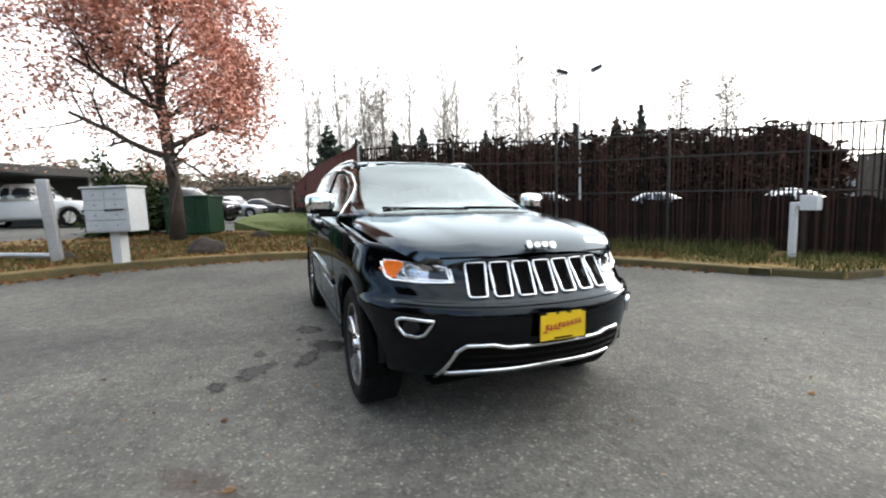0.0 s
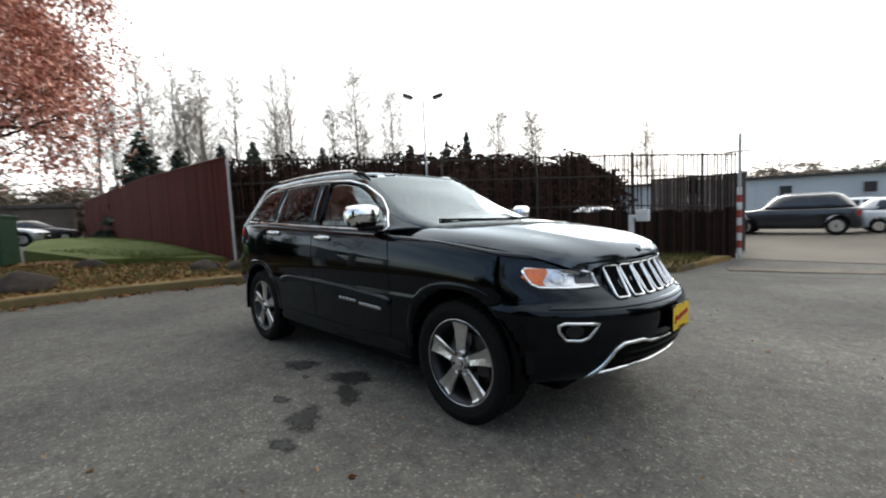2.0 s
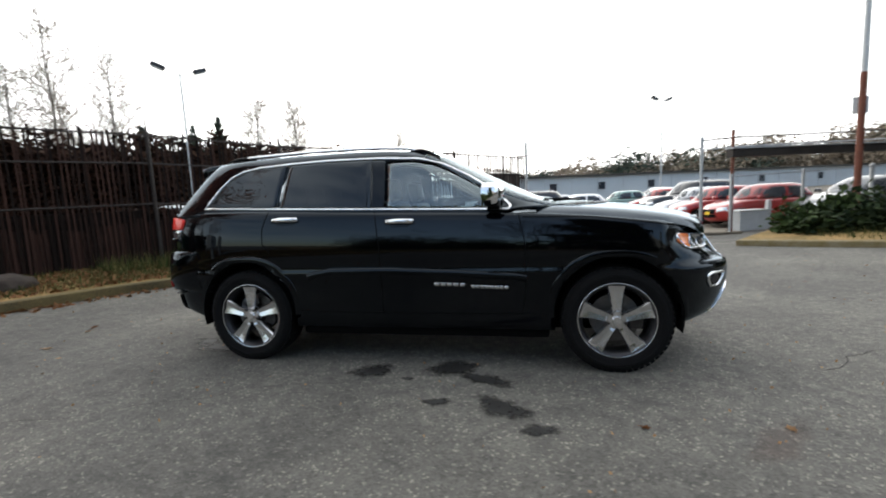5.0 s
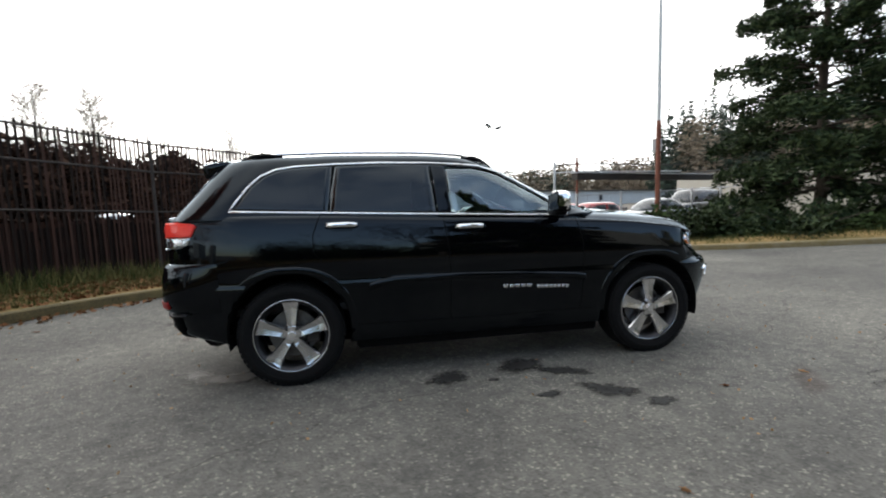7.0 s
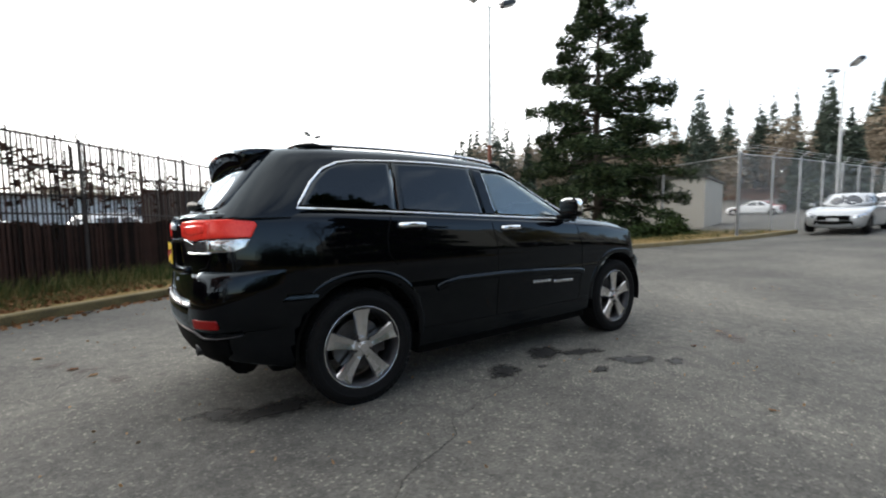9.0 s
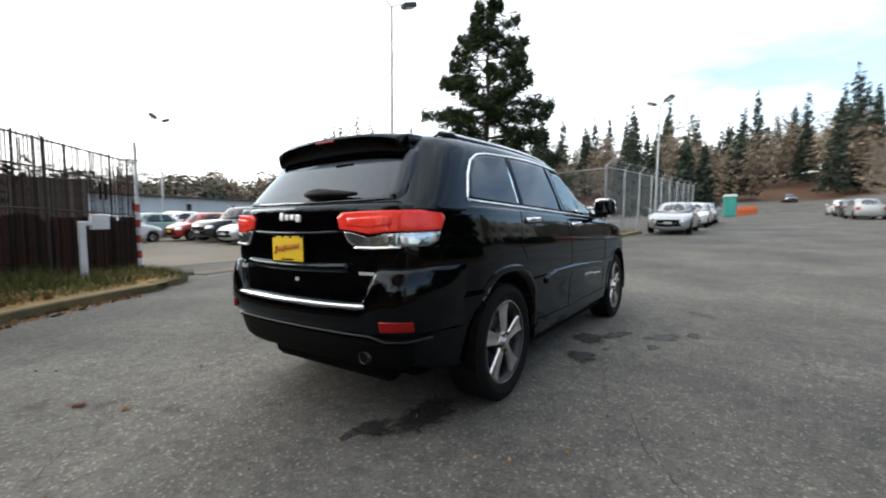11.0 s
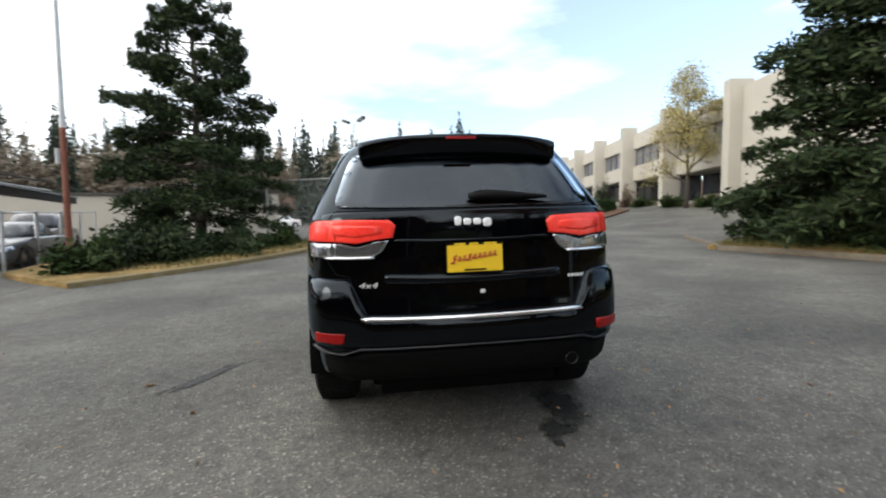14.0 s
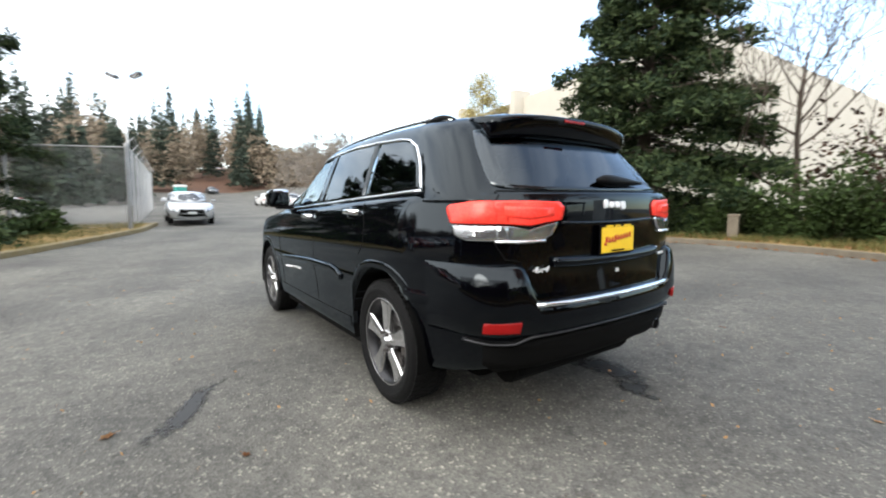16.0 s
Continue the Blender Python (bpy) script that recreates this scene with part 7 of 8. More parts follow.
def lift_at(pts, fade, r0, r1f):
    r = np.hypot(pts[:, 0] - KC.x, pts[:, 1] - KC.y)
    a = np.degrees(np.arctan2(pts[:, 1] - KC.y, pts[:, 0] - KC.x)) % 360
    r1 = np.array([r1f(v) if callable(r1f) else r1f for v in a])
    wob = np.array([0.05 * noise.noise((x * 0.6, y * 0.6, 0)) for x, y in pts])
    return 0.115 + wob + fade * np.clip((r - r0) / (r1 - r0), 0, 1)


pw = on_verge(30000, 112, 230, KR + 0.15, lambda v: min(verge_edge(v), 12.5), rng)
blades("verge_grass", pw, lift_at(pw, 0.08, KR, verge_edge), 0.09, "grass", 5, "rough green and straw grass on the verge")
tall_ = on_verge(5000, 112, 158, KR + 1.0, verge_edge, rng)
pc = np.stack([-1.3 + 1.65 * rng.random(2600), 6.9 + 3.3 * rng.random(2600)], -1)
pc = pc[(pc[:, 1] < 9.7 + 0.75 * pc[:, 0]) & (pc[:, 1] > 6.95 + 0.9 * np.maximum(pc[:, 0], 0) - 0.2)]
blades("corner_grass", pc, 0.13, 0.16, "grass", 16, "rough green grass beside the yard entrance")
blades("tall_grass", tall_, lift_at(tall_, 0.08, KR, verge_edge), 0.28, "grass", 6, "taller dry grass along the fence foot")
ps = on_verge(16000, 228, 302, 9.45, 13.5, rng)
blades("south_grass", ps, lift_at(ps, 0.15, 9.33, 24.0), 0.16, "grass", 7, "dry grass along the south kerb")
pb = np.stack([7.2 + 10 * rng.random(9000), 2.2 + 7 * rng.random(9000)], -1)
pb = pb[pb[:, 1] > np.interp(pb[:, 0], [p[0] for p in PINE_KERB], [p[1] for p in PINE_KERB]) + 0.2]
blades("bed_grass", pb, 0.13, 0.16, "grass", 8, "rough grass under the pine")
lw = np.stack([-8.9 - 17 * rng.random(14000) ** 1.5, -2.2 + 3.0 * rng.random(14000)], -1)
lw = lw[lw[:, 1] > -0.9 + 0.35 * (lw[:, 0] + 9.5) * (lw[:, 0] > -13)]
blades("lawn_grass", lw, 0.31, 0.06, "lawn", 9, "short green lawn grass")

pl = on_verge(8000, 122, 230, KR + 0.1, lambda v: min(verge_edge(v), 15), rng)
litter = np.c_[pl, hz(pl[:, 0], pl[:, 1]) + lift_at(pl, 0.08, KR, verge_edge) + 0.03]
g2 = on_verge(2600, 114, 228, KR - 0.5, KR - 0.02, rng)
g2 = g2[rng.random(len(g2)) > (KR - np.hypot(g2[:, 0] - KC.x, g2[:, 1] - KC.y)) * 1.9]
litter = np.r_[litter, np.c_[g2, hz(g2[:, 0], g2[:, 1]) + 0.014]]
sl_ = on_verge(3200, 228, 300, 8.9, 15.0, rng)
rr = np.hypot(sl_[:, 0] - KC.x, sl_[:, 1] - KC.y)
litter = np.r_[litter, np.c_[sl_, hz(sl_[:, 0], sl_[:, 1]) + np.where(rr > 9.45, lift_at(sl_, 0.15, 9.33, 24.0) + 0.03, 0.014)]]
tagged(leaf_mesh("leaf_litter", litter, 0.045, M["leaf_fall"], None, 12), "fallen russet leaves along the kerb", "leaves", kind="stuff")


def fallen_leaf(x, y, size, turn, seed):
    """One curled leaf with lobes lying on the asphalt."""
    bm = bmesh.new()
    rim = []
    for k in range(15):
        a = 2 * math.pi * k / 15
        r = size * (0.62 + 0.38 * (k % 3 == 0)) * (0.9 + 0.2 * noise.noise((k, seed, 0)))
        px, py = r * math.cos(a), r * 0.8 * math.sin(a)
        rim.append(bm.verts.new((px, py, 0.006 + 0.25 * abs(py) ** 1.2 + 0.1 * abs(px))))
    mid = bm.verts.new((0, 0, 0.006))
    for k in range(15):
        bm.faces.new((rim[k], rim[(k + 1) % 15], mid))
    bmesh.ops.solidify(bm, geom=bm.faces[:], thickness=0.0015)
    tube(bm, [(-size * 0.4, 0, 0.01), (-size * 1.3, 0.01, 0.012)], 0.0015, 4)
    ob = link("fallen_leaf", bm, M["leaf_fall"])
    ob.matrix_basis = Matrix.Translation((x, y, float(hz(x, y)))) @ Matrix.Rotation(turn, 4, "Z")
    return tagged(ob, "curled brown fallen leaf lying on the asphalt", "leaf", "fallen leaves on the asphalt")


for i, (x, y, s_) in enumerate(((1.46, -1.7, 0.035), (2.18, -1.62, 0.04), (2.0, -3.1, 0.03), (-4.0, -0.2, 0.06), (-3.7, -0.9, 0.05), (-0.98, 2.33, 0.05), (-1.6, 1.75, 0.03), (-3.1, 1.3, 0.06), (-2.95, 1.0, 0.05), (-3.4, 1.9, 0.05), (-3.9, -0.35, 0.045), (-4.6, 1.4, 0.05), (3.6, -3.2, 0.05), (-3.3, -1.1, 0.03), (2.6, 1.9, 0.04), (4.5, 2.6, 0.04), (0.4, -2.6, 0.03), (-2.0, -2.4, 0.03), (-2.9, -3.0, 0.025))):
    fallen_leaf(x, y, s_, i * 1.7, i)
# scattered crumbs and small debris
cr_ = np.stack([rng.uniform(-6, 6, 700), rng.uniform(-5, 6, 700)], -1)
tagged(leaf_mesh("debris", np.c_[cr_, hz(cr_[:, 0], cr_[:, 1]) + 0.008], 0.012, M["leaf_fall"], None, 14), "scattered bits of leaf and grit on the asphalt", "debris", kind="stuff")


# ---- far woods ----
def far_conifer_points(x, y, z, h, r, g, n=700):
    t = 1 - np.sqrt(g.random(n))
    rad = r * (1 - t) ** 0.9 * (0.6 + 0.5 * ((t * 8 + g.random()) % 1)) + 0.04
    a = g.random(n) * 2 * np.pi
    q = np.sqrt(g.random(n))
    return np.stack([x + rad * q * np.cos(a), y + rad * q * np.sin(a), z + h * (0.08 + 0.92 * t) - 0.25 * rad * q], -1)


def far_broad_points(x, y, z, h, r, g, n=1150):
    v = g.normal(size=(n, 3))
    v /= np.linalg.norm(v, axis=1)[:, None]
    v *= (g.random(n) ** 0.4)[:, None]
    lump = 1 + 0.3 * np.sin(v[:, 0] * 5 + x) * np.cos(v[:, 2] * 6 + y)
    return np.stack([x + v[:, 0] * r * lump, y + v[:, 1] * r * lump, z + h * 0.55 + v[:, 2] * h * 0.48 * lump], -1)[:int(n * 0.72)]


g_ = np.random.default_rng(41)
con, broad, near_con, brush = [], [], [], []
hill = lambda x, y: float(hz(x, y)) + 0.055 * max(0.0, math.hypot(x, y) - 95)
# the wooded hill east of the street
for i in range(330):
    a = radians(g_.uniform(-34, 50))
    d = g_.uniform(95, 190)
    x, y = d * math.cos(a), d * math.sin(a)
    if abs(math.degrees(a) + 5.5) < 2.6 and d < 128:
        continue
    z = hill(x, y)
    if math.degrees(a) < -13:
        broad.append(far_broad_points(x, y, z - 3, g_.uniform(8, 12), g_.uniform(3.2, 5.5), g_))
    elif g_.random() < 0.45:
        con.append(far_conifer_points(x, y, z, g_.uniform(13, 25), g_.uniform(2.8, 4.8), g_, 950))
    else:
        broad.append(far_broad_points(x, y, z, g_.uniform(8, 17), g_.uniform(2.6, 5.0), g_))
# nearer dark conifers behind the street fence
for x, y, h in ((62, 8, 9), (66, 5, 11), (58, 12, 8), (70, 10, 10), (74, 6, 12), (54, 9, 7), (78, 3.5, 11)):
    con.append(far_conifer_points(x, y, hill(x, y), h, h * 0.22, g_, 700))
# tall pines beyond the pine bed
for x, y, h in ((66, 78, 22), (70, 70, 24), (60, 74, 20), (73, 66, 19), (80, 88, 27), (58, 52, 14), (52, 66, 15), (63, 45, 13)):
    con.append(far_conifer_points(x, y, -0.5, h, h * 0.2, g_, 900))
# the low wooded skyline north and north-east
for i in range(170):
    a = radians(g_.uniform(38, 100))
    d = g_.uniform(110, 165)
    x, y = d * math.cos(a), d * math.sin(a)
    hgt = 7.0 + 10.0 * max(0.0, math.cos(a)) + g_.uniform(-2, 3)
    (con if g_.random() < 0.22 else broad).append((far_conifer_points if g_.random() < 0.0 else far_broad_points)(x, y, -1, hgt, g_.uniform(4, 7), g_))
# dark conifers to the north-west behind the fences
for x, y, h, r in ((-26.2, 2.8, 6.5, 2.2), (-27.8, 5.0, 5.8, 1.9), (-34.7, 9.9, 7.6, 1.8), (-35.7, 12.9, 8.4, 2.0), (-36.6, 20.2, 8.4, 2.2), (-31.4, 27.5, 8.6, 1.8), (-28.8, 30.3, 8.6, 2.0), (-27.2, 31.7, 9.7, 1.5), (-38, 16.5, 7.0, 2.4)):
    near_con.append(far_conifer_points(x, y, 0.2, h, r * 1.35, g_, 3200))
# the dark thicket beyond the cars behind the slatted fence
thick = []
for i in range(34):
    u = (i + 0.5 * g_.random()) / 34
    x, y = -11.2 - 24.5 * u + g_.normal(0, 0.5), 30.0 - 21.0 * u + g_.normal(0, 0.5)
    thick.append(far_broad_points(x, y, float(hz(x, y)) - 0.6, 4.9 + 1.0 * min(1.0, 2.2 * u) + g_.uniform(-0.5, 0.5), g_.uniform(1.5, 2.3), g_, 2600))
tagged(leaf_mesh("thicket", np.concatenate(thick), 0.175, M["thicket"], None, 46, long=1.8), "dense dark brown leafless thicket beyond the fence", "thicket", kind="stuff")
# scrubby brush to the west
for i in range(70):
    a = radians(g_.uniform(176, 208))
    d = g_.uniform(44, 80)
    brush.append(far_broad_points(d * math.cos(a), d * math.sin(a), 0.4, g_.uniform(2.5, 6), g_.uniform(2.0, 4.0), g_, 2200))
tagged(leaf_mesh("scrub", np.concatenate(brush), 0.185, M["ochre"], None, 45, long=1.6), "tan leafless scrub and small trees beyond the lawn", "scrub", kind="stuff")
tagged(leaf_mesh("near_conifers", np.concatenate(near_con), 0.17, M["far_green"], None, 44, long=1.4), "dark conifers standing behind the fences", "woods", kind="stuff")
tagged(leaf_mesh("far_conifers", np.concatenate(con), 0.33, M["far_green"], None, 42, long=1.8), "dark conifers on the far wooded hill", "woods", kind="stuff")
tagged(leaf_mesh("far_woods", np.concatenate(broad), 0.285, M["ochre"], None, 43, long=1.7), "russet and tan autumn woods on the far hill", "woods", kind="stuff")
# far hillside under the woods
V, F = [], []
na, nd = 60, 10
for i in range(na + 1):
    a = radians(-60 + 170 * i / na)
    for j in range(nd + 1):
        d = 92 + 160 * j / nd
        x, y = d * math.cos(a), d * math.sin(a)
        V.append((x, y, hill(x, y) * (1.0 if a < radians(45) else 0.3) - 0.4 + 0.3 * (j > 0)))
for i in range(na):
    for j in range(nd):
        k = i * (nd + 1) + j
        F.append((k, k + nd + 1, k + nd + 2, k + 1))
tagged(mesh_np("hillside", V, F, M["mulch"], smooth=True), "leaf-strewn hillside under the woods", "hill", kind="structure")

# tall bare poplars and birches behind the fence
g_ = np.random.default_rng(77)
BARE = ((-42.4, 2.9, 14), (-41.9, 6.0, 15.2), (-41.4, 8.5, 15.6), (-40.8, 10.5, 15), (-39.9, 13.1, 14.5), (-38.6, 16.4, 14.5), (-38.0, 17.6, 15.8), (-34.7, 23.2, 15.7), (-32.5, 26.1, 13.5), (-24.7, 33.8, 10.6), (-21.9, 35.8, 10.2),
        (-46, 4.5, 13), (-45, 11.5, 13.5), (-44, 19, 13), (-40.5, 9.0, 12), (-36.5, 21.5, 12), (-48, 8, 15), (-39, 27, 11), (-15, 48, 9.5))
for i, (x, y, h) in enumerate(BARE):
    zb = float(hz(x, y))
    bt = thing("bare_poplar", "tall thin leafless poplar with upright twigs", "tree", Matrix.Translation((x, y, zb)), "bare trees behind the fence")
    part("trunk", tube(bmesh.new(), [(0.15 * math.sin(k + i), 0.15 * math.cos(k * 1.4 + i), h * k / 7) for k in range(8)], [0.15 * (1.1 - k / 7) + 0.015 for k in range(8)], 6), M["pale_bark"], bt)
    limbs, tips = [], []
    for k in range(42):
        t = 0.2 + 0.78 * k / 42
        a = k * 2.4 + g_.random()
        grow((0, 0, h * t), (math.cos(a), math.sin(a), 1.15), (1 - t) * h * 0.19 + 0.9, 0.035, 2, g_, limbs, tips, kids=(2, 4), up=0.3, spread=0.65)
    part("twig_work", limbs_mesh(bmesh.new(), limbs, 3, 0.019), M["twig"], bt)["kind"] = "stuff"
    if i in (7, 8, 9, 3, 15, 17, 10):
        t_ = np.array([tuple(p) for p in tips])
        c = t_ + g_.normal(0, 0.25, t_.shape)
        leaf_mesh("last_leaves", c, 0.07, M["ochre"], bt, i)["kind"] = "stuff"


# ---- buildings ----
def oriented(x, y, z, turn):
    return Matrix.Translation((x, y, z)) @ Matrix.Rotation(turn, 4, "Z")


# the cream office building: bays between fins, with a dark window band above and deep openings below
FX, FY, FT_ = 21.6, -22.97, math.atan2(-0.145, 1.0)
office = thing("office_building", "two-storey cream stucco office building with window bands", "building", oriented(FX, FY, 0, FT_))
BAY, NB, TOP, Z0 = 8.75, 5, 10.2, 1.2
for k in range(NB):
    x0, x1, up = k * BAY + 0.35, (k + 1) * BAY - 0.35, 0.32 * k
    part("parapet", box(bmesh.new(), x0, -0.35, 8.5 + up, x1, 0.0, TOP - 0.15 + up), M["stucco"], office)
    part("spandrel", box(bmesh.new(), x0, -0.35, 5.2 + up, x1, 0.0, 6.7 + up, 0.02), M["stucco"], office)
    part("base_wall", box(bmesh.new(), x0, -0.35, Z0, x1, 0.0, 2.9 + up), M["stucco"], office)
    w = new("window_band")
    w.parent = office
    part("pane", box(bmesh.new(), x0, -0.42, 6.7 + up, x1, -0.34, 8.5 + up), M["blind"], w)
    for i in range(6):
        xx = x0 + (x1 - x0) * i / 5
        part("mullion", box(bmesh.new(), xx - 0.03, -0.36, 6.7 + up, xx + 0.03, -0.28, 8.5 + up), M["dark_steel"], w)
    g_l = new("lower_window")
    g_l.parent = office
    part("pane", box(bmesh.new(), x0, -2.6, 2.2 + up, x1, -2.4, 5.4 + up), M["window_dark"], g_l)
    for i in range(5):
        xx = x0 + (x1 - x0) * i / 4
        part("mullion", box(bmesh.new(), xx - 0.05, -2.42, 2.2 + up, xx + 0.05, -2.3, 5.4 + up), M["dark_roof"], g_l)
    part("soffit", box(bmesh.new(), x0, -2.4, 5.15 + up, x1, -0.36, 5.25 + up), M["stucco"], office)
for k in range(NB + 1):
    x = k * BAY
    part("fin", box(bmesh.new(), x - 0.35, -0.4, Z0, x + 0.35, 1.15, TOP + 0.3 + 0.32 * k, 0.03), M["stucco"], office)
# plain west end and its return wall
part("west_wall", box(bmesh.new(), -13.0, -0.5, Z0 - 1, -0.36, 0.3, TOP - 0.2), M["stucco"], office)
part("return_wall", box(bmesh.new(), -0.2, -36, -1.5, 0.2, 0.0, TOP - 0.2 + 1.2, 0, Matrix.Translation((-13.2, 0.3, Z0 - 1.2)) @ Matrix.Rotation(radians(5.2), 4, "Z")), M["stucco"], office)
part("roof", box(bmesh.new(), -8.5, -30, TOP - 0.9, NB * BAY, -0.6, TOP - 0.7), M["dark_roof"], office)
for x, w_ in ((1.6, 2.2), (10.6, 2.2)):
    st_ = new("entrance_steps")
    st_.parent = office
    for i in range(5):
        part("step", box(bmesh.new(), x, 0.3 * i, 1.6, x + w_, 0.3 + 0.3 * i, 3.2 - 0.17 * i, 0.01), M["kerb"], st_)
for i, (x, y, r, h, mt) in enumerate(((23.2, -21.9, 0.9, 0.9, "shrub"), (27.6, -22.3, 1.3, 1.1, "shrub"), (33, -23.0, 1.1, 0.9, "shrub"), (20.0, -21.6, 1.2, 1.2, "shrub"), (17.5, -21.2, 1.2, 1.0, "shrub"), (35.5, -23.0, 0.9, 2.2, "ochre"), (43.0, -24.5, 1.2, 3.6, "needle"))):
    bush("planted_shrub", "rounded shrub planted along the office front", x, y, r, r, h, 2200, mt, 0.09, 300 + i, "shrubs along the office front", lift=0.0)

# the long white shed across the yard
SHX, SHY = -14.0, 32.2
shed = thing("white_shed", "long low white shed with small dark windows across the yard", "building", oriented(SHX, SHY, 0, math.atan2(14.5, 29.2)))
bm = bmesh.new()
box(bm, 0, 0, -0.6, 85, 8, 2.72, 0)
part("wall", bm, M["wall_white"], shed)
bm = bmesh.new()
box(bm, -0.3, -0.35, 2.7, 85.3, 8.3, 2.88, 0.02)
part("roof", bm, M["dark_roof"], shed)
for i, x in enumerate((13.5, 18.5, 24, 30, 37, 45, 54)):
    w = new("window")
    w.parent = shed
    bm = bmesh.new()
    box(bm, x, -0.05, 1.35, x + 0.8, 0.02, 2.1, 0)
    part("pane", bm, M["window_dark"], w)
    bm = bmesh.new()
    for a, b, c, d in ((x - 0.06, 1.29, x + 0.86, 1.35), (x - 0.06, 2.1, x + 0.86, 2.16), (x - 0.06, 1.35, x, 2.1), (x + 0.8, 1.35, x + 0.86, 2.1)):
        box(bm, a, -0.08, b, c, 0.02, d, 0)
    part("frame", bm, M["grey_paint"], w)
for i in range(29):
    bm = bmesh.new()
    box(bm, 3 * i - 0.02, -0.03, -0.5, 3 * i + 0.02, 0.01, 2.7, 0)
    part("panel_joint", bm, M["grey_paint"], shed)

# the beige workshop beyond the pine bed
shop = thing("workshop", "low beige workshop with teal-trimmed windows", "building", oriented(30.2, 9.0, 0, radians(105)))
bm = bmesh.new()
box(bm, 0, 0, -0.5, 7.5, 8, 3.05, 0)
part("wall", bm, M["stucco"], shop)
bm = bmesh.new()
box(bm, 7.5, 0.6, -0.5, 14, 8, 2.75, 0)
part("annex", bm, M["stucco"], shop)
bm = bmesh.new()
box(bm, -0.1, -0.1, 3.05, 7.6, 8.1, 3.2, 0.02)
box(bm, 7.6, 0.5, 2.75, 14.1, 8.1, 2.88, 0.02)
part("roof", bm, M["dark_roof"], shop)
for x in (1.0, 8.2, 11.0):
    w = new("window")
    w.parent = shop
    y = 0.0 if x < 7 else 0.6
    bm = bmesh.new()
    box(bm, x, y - 0.06, 0.9, x + 1.9, y - 0.01, 2.1, 0)
    part("pane", bm, M["window_dark"], w)
    bm = bmesh.new()
    box(bm, x - 0.06, y - 0.08, 0.78, x + 1.96, y - 0.01, 0.9, 0)
    part("sill", bm, M["teal"], w)
bm = bmesh.new()
box(bm, 5.0, -0.05, -0.4, 6.1, 0.0, 1.9, 0.01)
part("door", bm, M["dark_roof"], shop)

# the carport to the west
cp = thing("carport", "low dark-roofed carport over parked cars", "carport", oriented(-20.5, -14.6, float(hz(-20, -11)), radians(68)))
bm = bmesh.new()
box(bm, -1, -2.5, 2.15, 5.2, 3, 2.5, 0.05)
part("roof", bm, M["dark_roof"], cp)
for x in (-0.8, 5.0):
    for y in (-2.2, 2.7):
        bm = bmesh.new()
        box(bm, x - 0.12, y - 0.12, -0.2, x + 0.12, y + 0.12, 2.15, 0.01)
        part("post", bm, M["white_paint"], cp)
bm = bmesh.new()
box(bm, -1, 2.9, 0.0, 5.2, 3.1, 2.2, 0)
part("back_wall", bm, M["dark_roof"], cp)
for i, (x, y, w, h, tr, mt) in enumerate(((-44, -6.0, 7, 2.7, 85, "board_wall"),)):
    bl = thing("distant_building", "weathered distant building behind the trees", "building", oriented(x, y, float(hz(x, y)) - 0.2, radians(tr)))
    bm = bmesh.new()
    box(bm, 0, 0, 0, w, 5, h, 0)
    part("wall", bm, M[mt], bl)
    bm = bmesh.new()
    box(bm, -0.2, -0.2, h, w + 0.2, 5.2, h + 0.25, 0.02)
    part("roof", bm, M["dark_roof"], bl)
    for k in range(int(w // 3)):
        bm = bmesh.new()
        box(bm, 3 * k + 0.6, 4.97, 1.0, 3 * k + 1.9, 5.05, 2.1, 0)
        part("window", bm, M["window_dark"], bl)

# the portable toilet and orange barriers by the far kerb
pt = thing("portable_toilet", "teal plastic portable toilet by the kerb", "toilet", oriented(50.0, -0.9, float(hz(50, -0.9)), 0.1))
bm = bmesh.new()
box(bm, -0.55, -0.55, 0, 0.55, 0.55, 2.05, 0.05)
part("cabin", bm, M["teal"], pt)
bm = bmesh.new()
box(bm, -0.6, -0.6, 2.05, 0.6, 0.6, 2.3, 0.1)
part("roof", bm, M["white_paint"], pt)
bm = bmesh.new()
box(bm, -0.58, -0.38, 0.15, -0.55, 0.38, 1.95, 0.01)
part("door", bm, M["teal"], pt)
for i in range(6):
    bar = thing("barrier", "orange roadworks barrier beside the street", "barrier", oriented(53 + 2.4 * i, -1.4 - 0.3 * i, float(hz(53 + 2.4 * i, -1.5)), 0.1 * i), "barriers beside the street")
    bm = bmesh.new()
    box(bm, -1.1, -0.05, 0.55, 1.1, 0.05, 1.0, 0.02)
    part("board", bm, M["orange"], bar)
    for s in (-0.9, 0.9):
        bm = bmesh.new()
        box(bm, s - 0.05, -0.25, 0, s + 0.05, 0.25, 0.6, 0.02)
        part("foot", bm, M["orange"], bar)

# ---- street furniture to the west ----
zb = float(hz(-5.75, -4.05)) + 0.13
mb = thing("letter_boxes", "pale grey metal cluster letter box on a pedestal", "mailbox", oriented(-5.75, -4.05, zb, radians(62)))
bm = bmesh.new()
box(bm, -0.10, -0.10, -0.1, 0.10, 0.10, 0.62, 0.015)
part("pedestal", bm, M["white_paint"], mb)
bm = bmesh.new()
box(bm, -0.46, -0.22, 0.60, 0.46, 0.22, 1.42, 0.02)
part("cabinet", bm, M["grey_paint"], mb)
bm = bmesh.new()
box(bm, -0.49, -0.25, 1.42, 0.49, 0.25, 1.46, 0.015)
part("lid", bm, M["grey_paint"], mb)
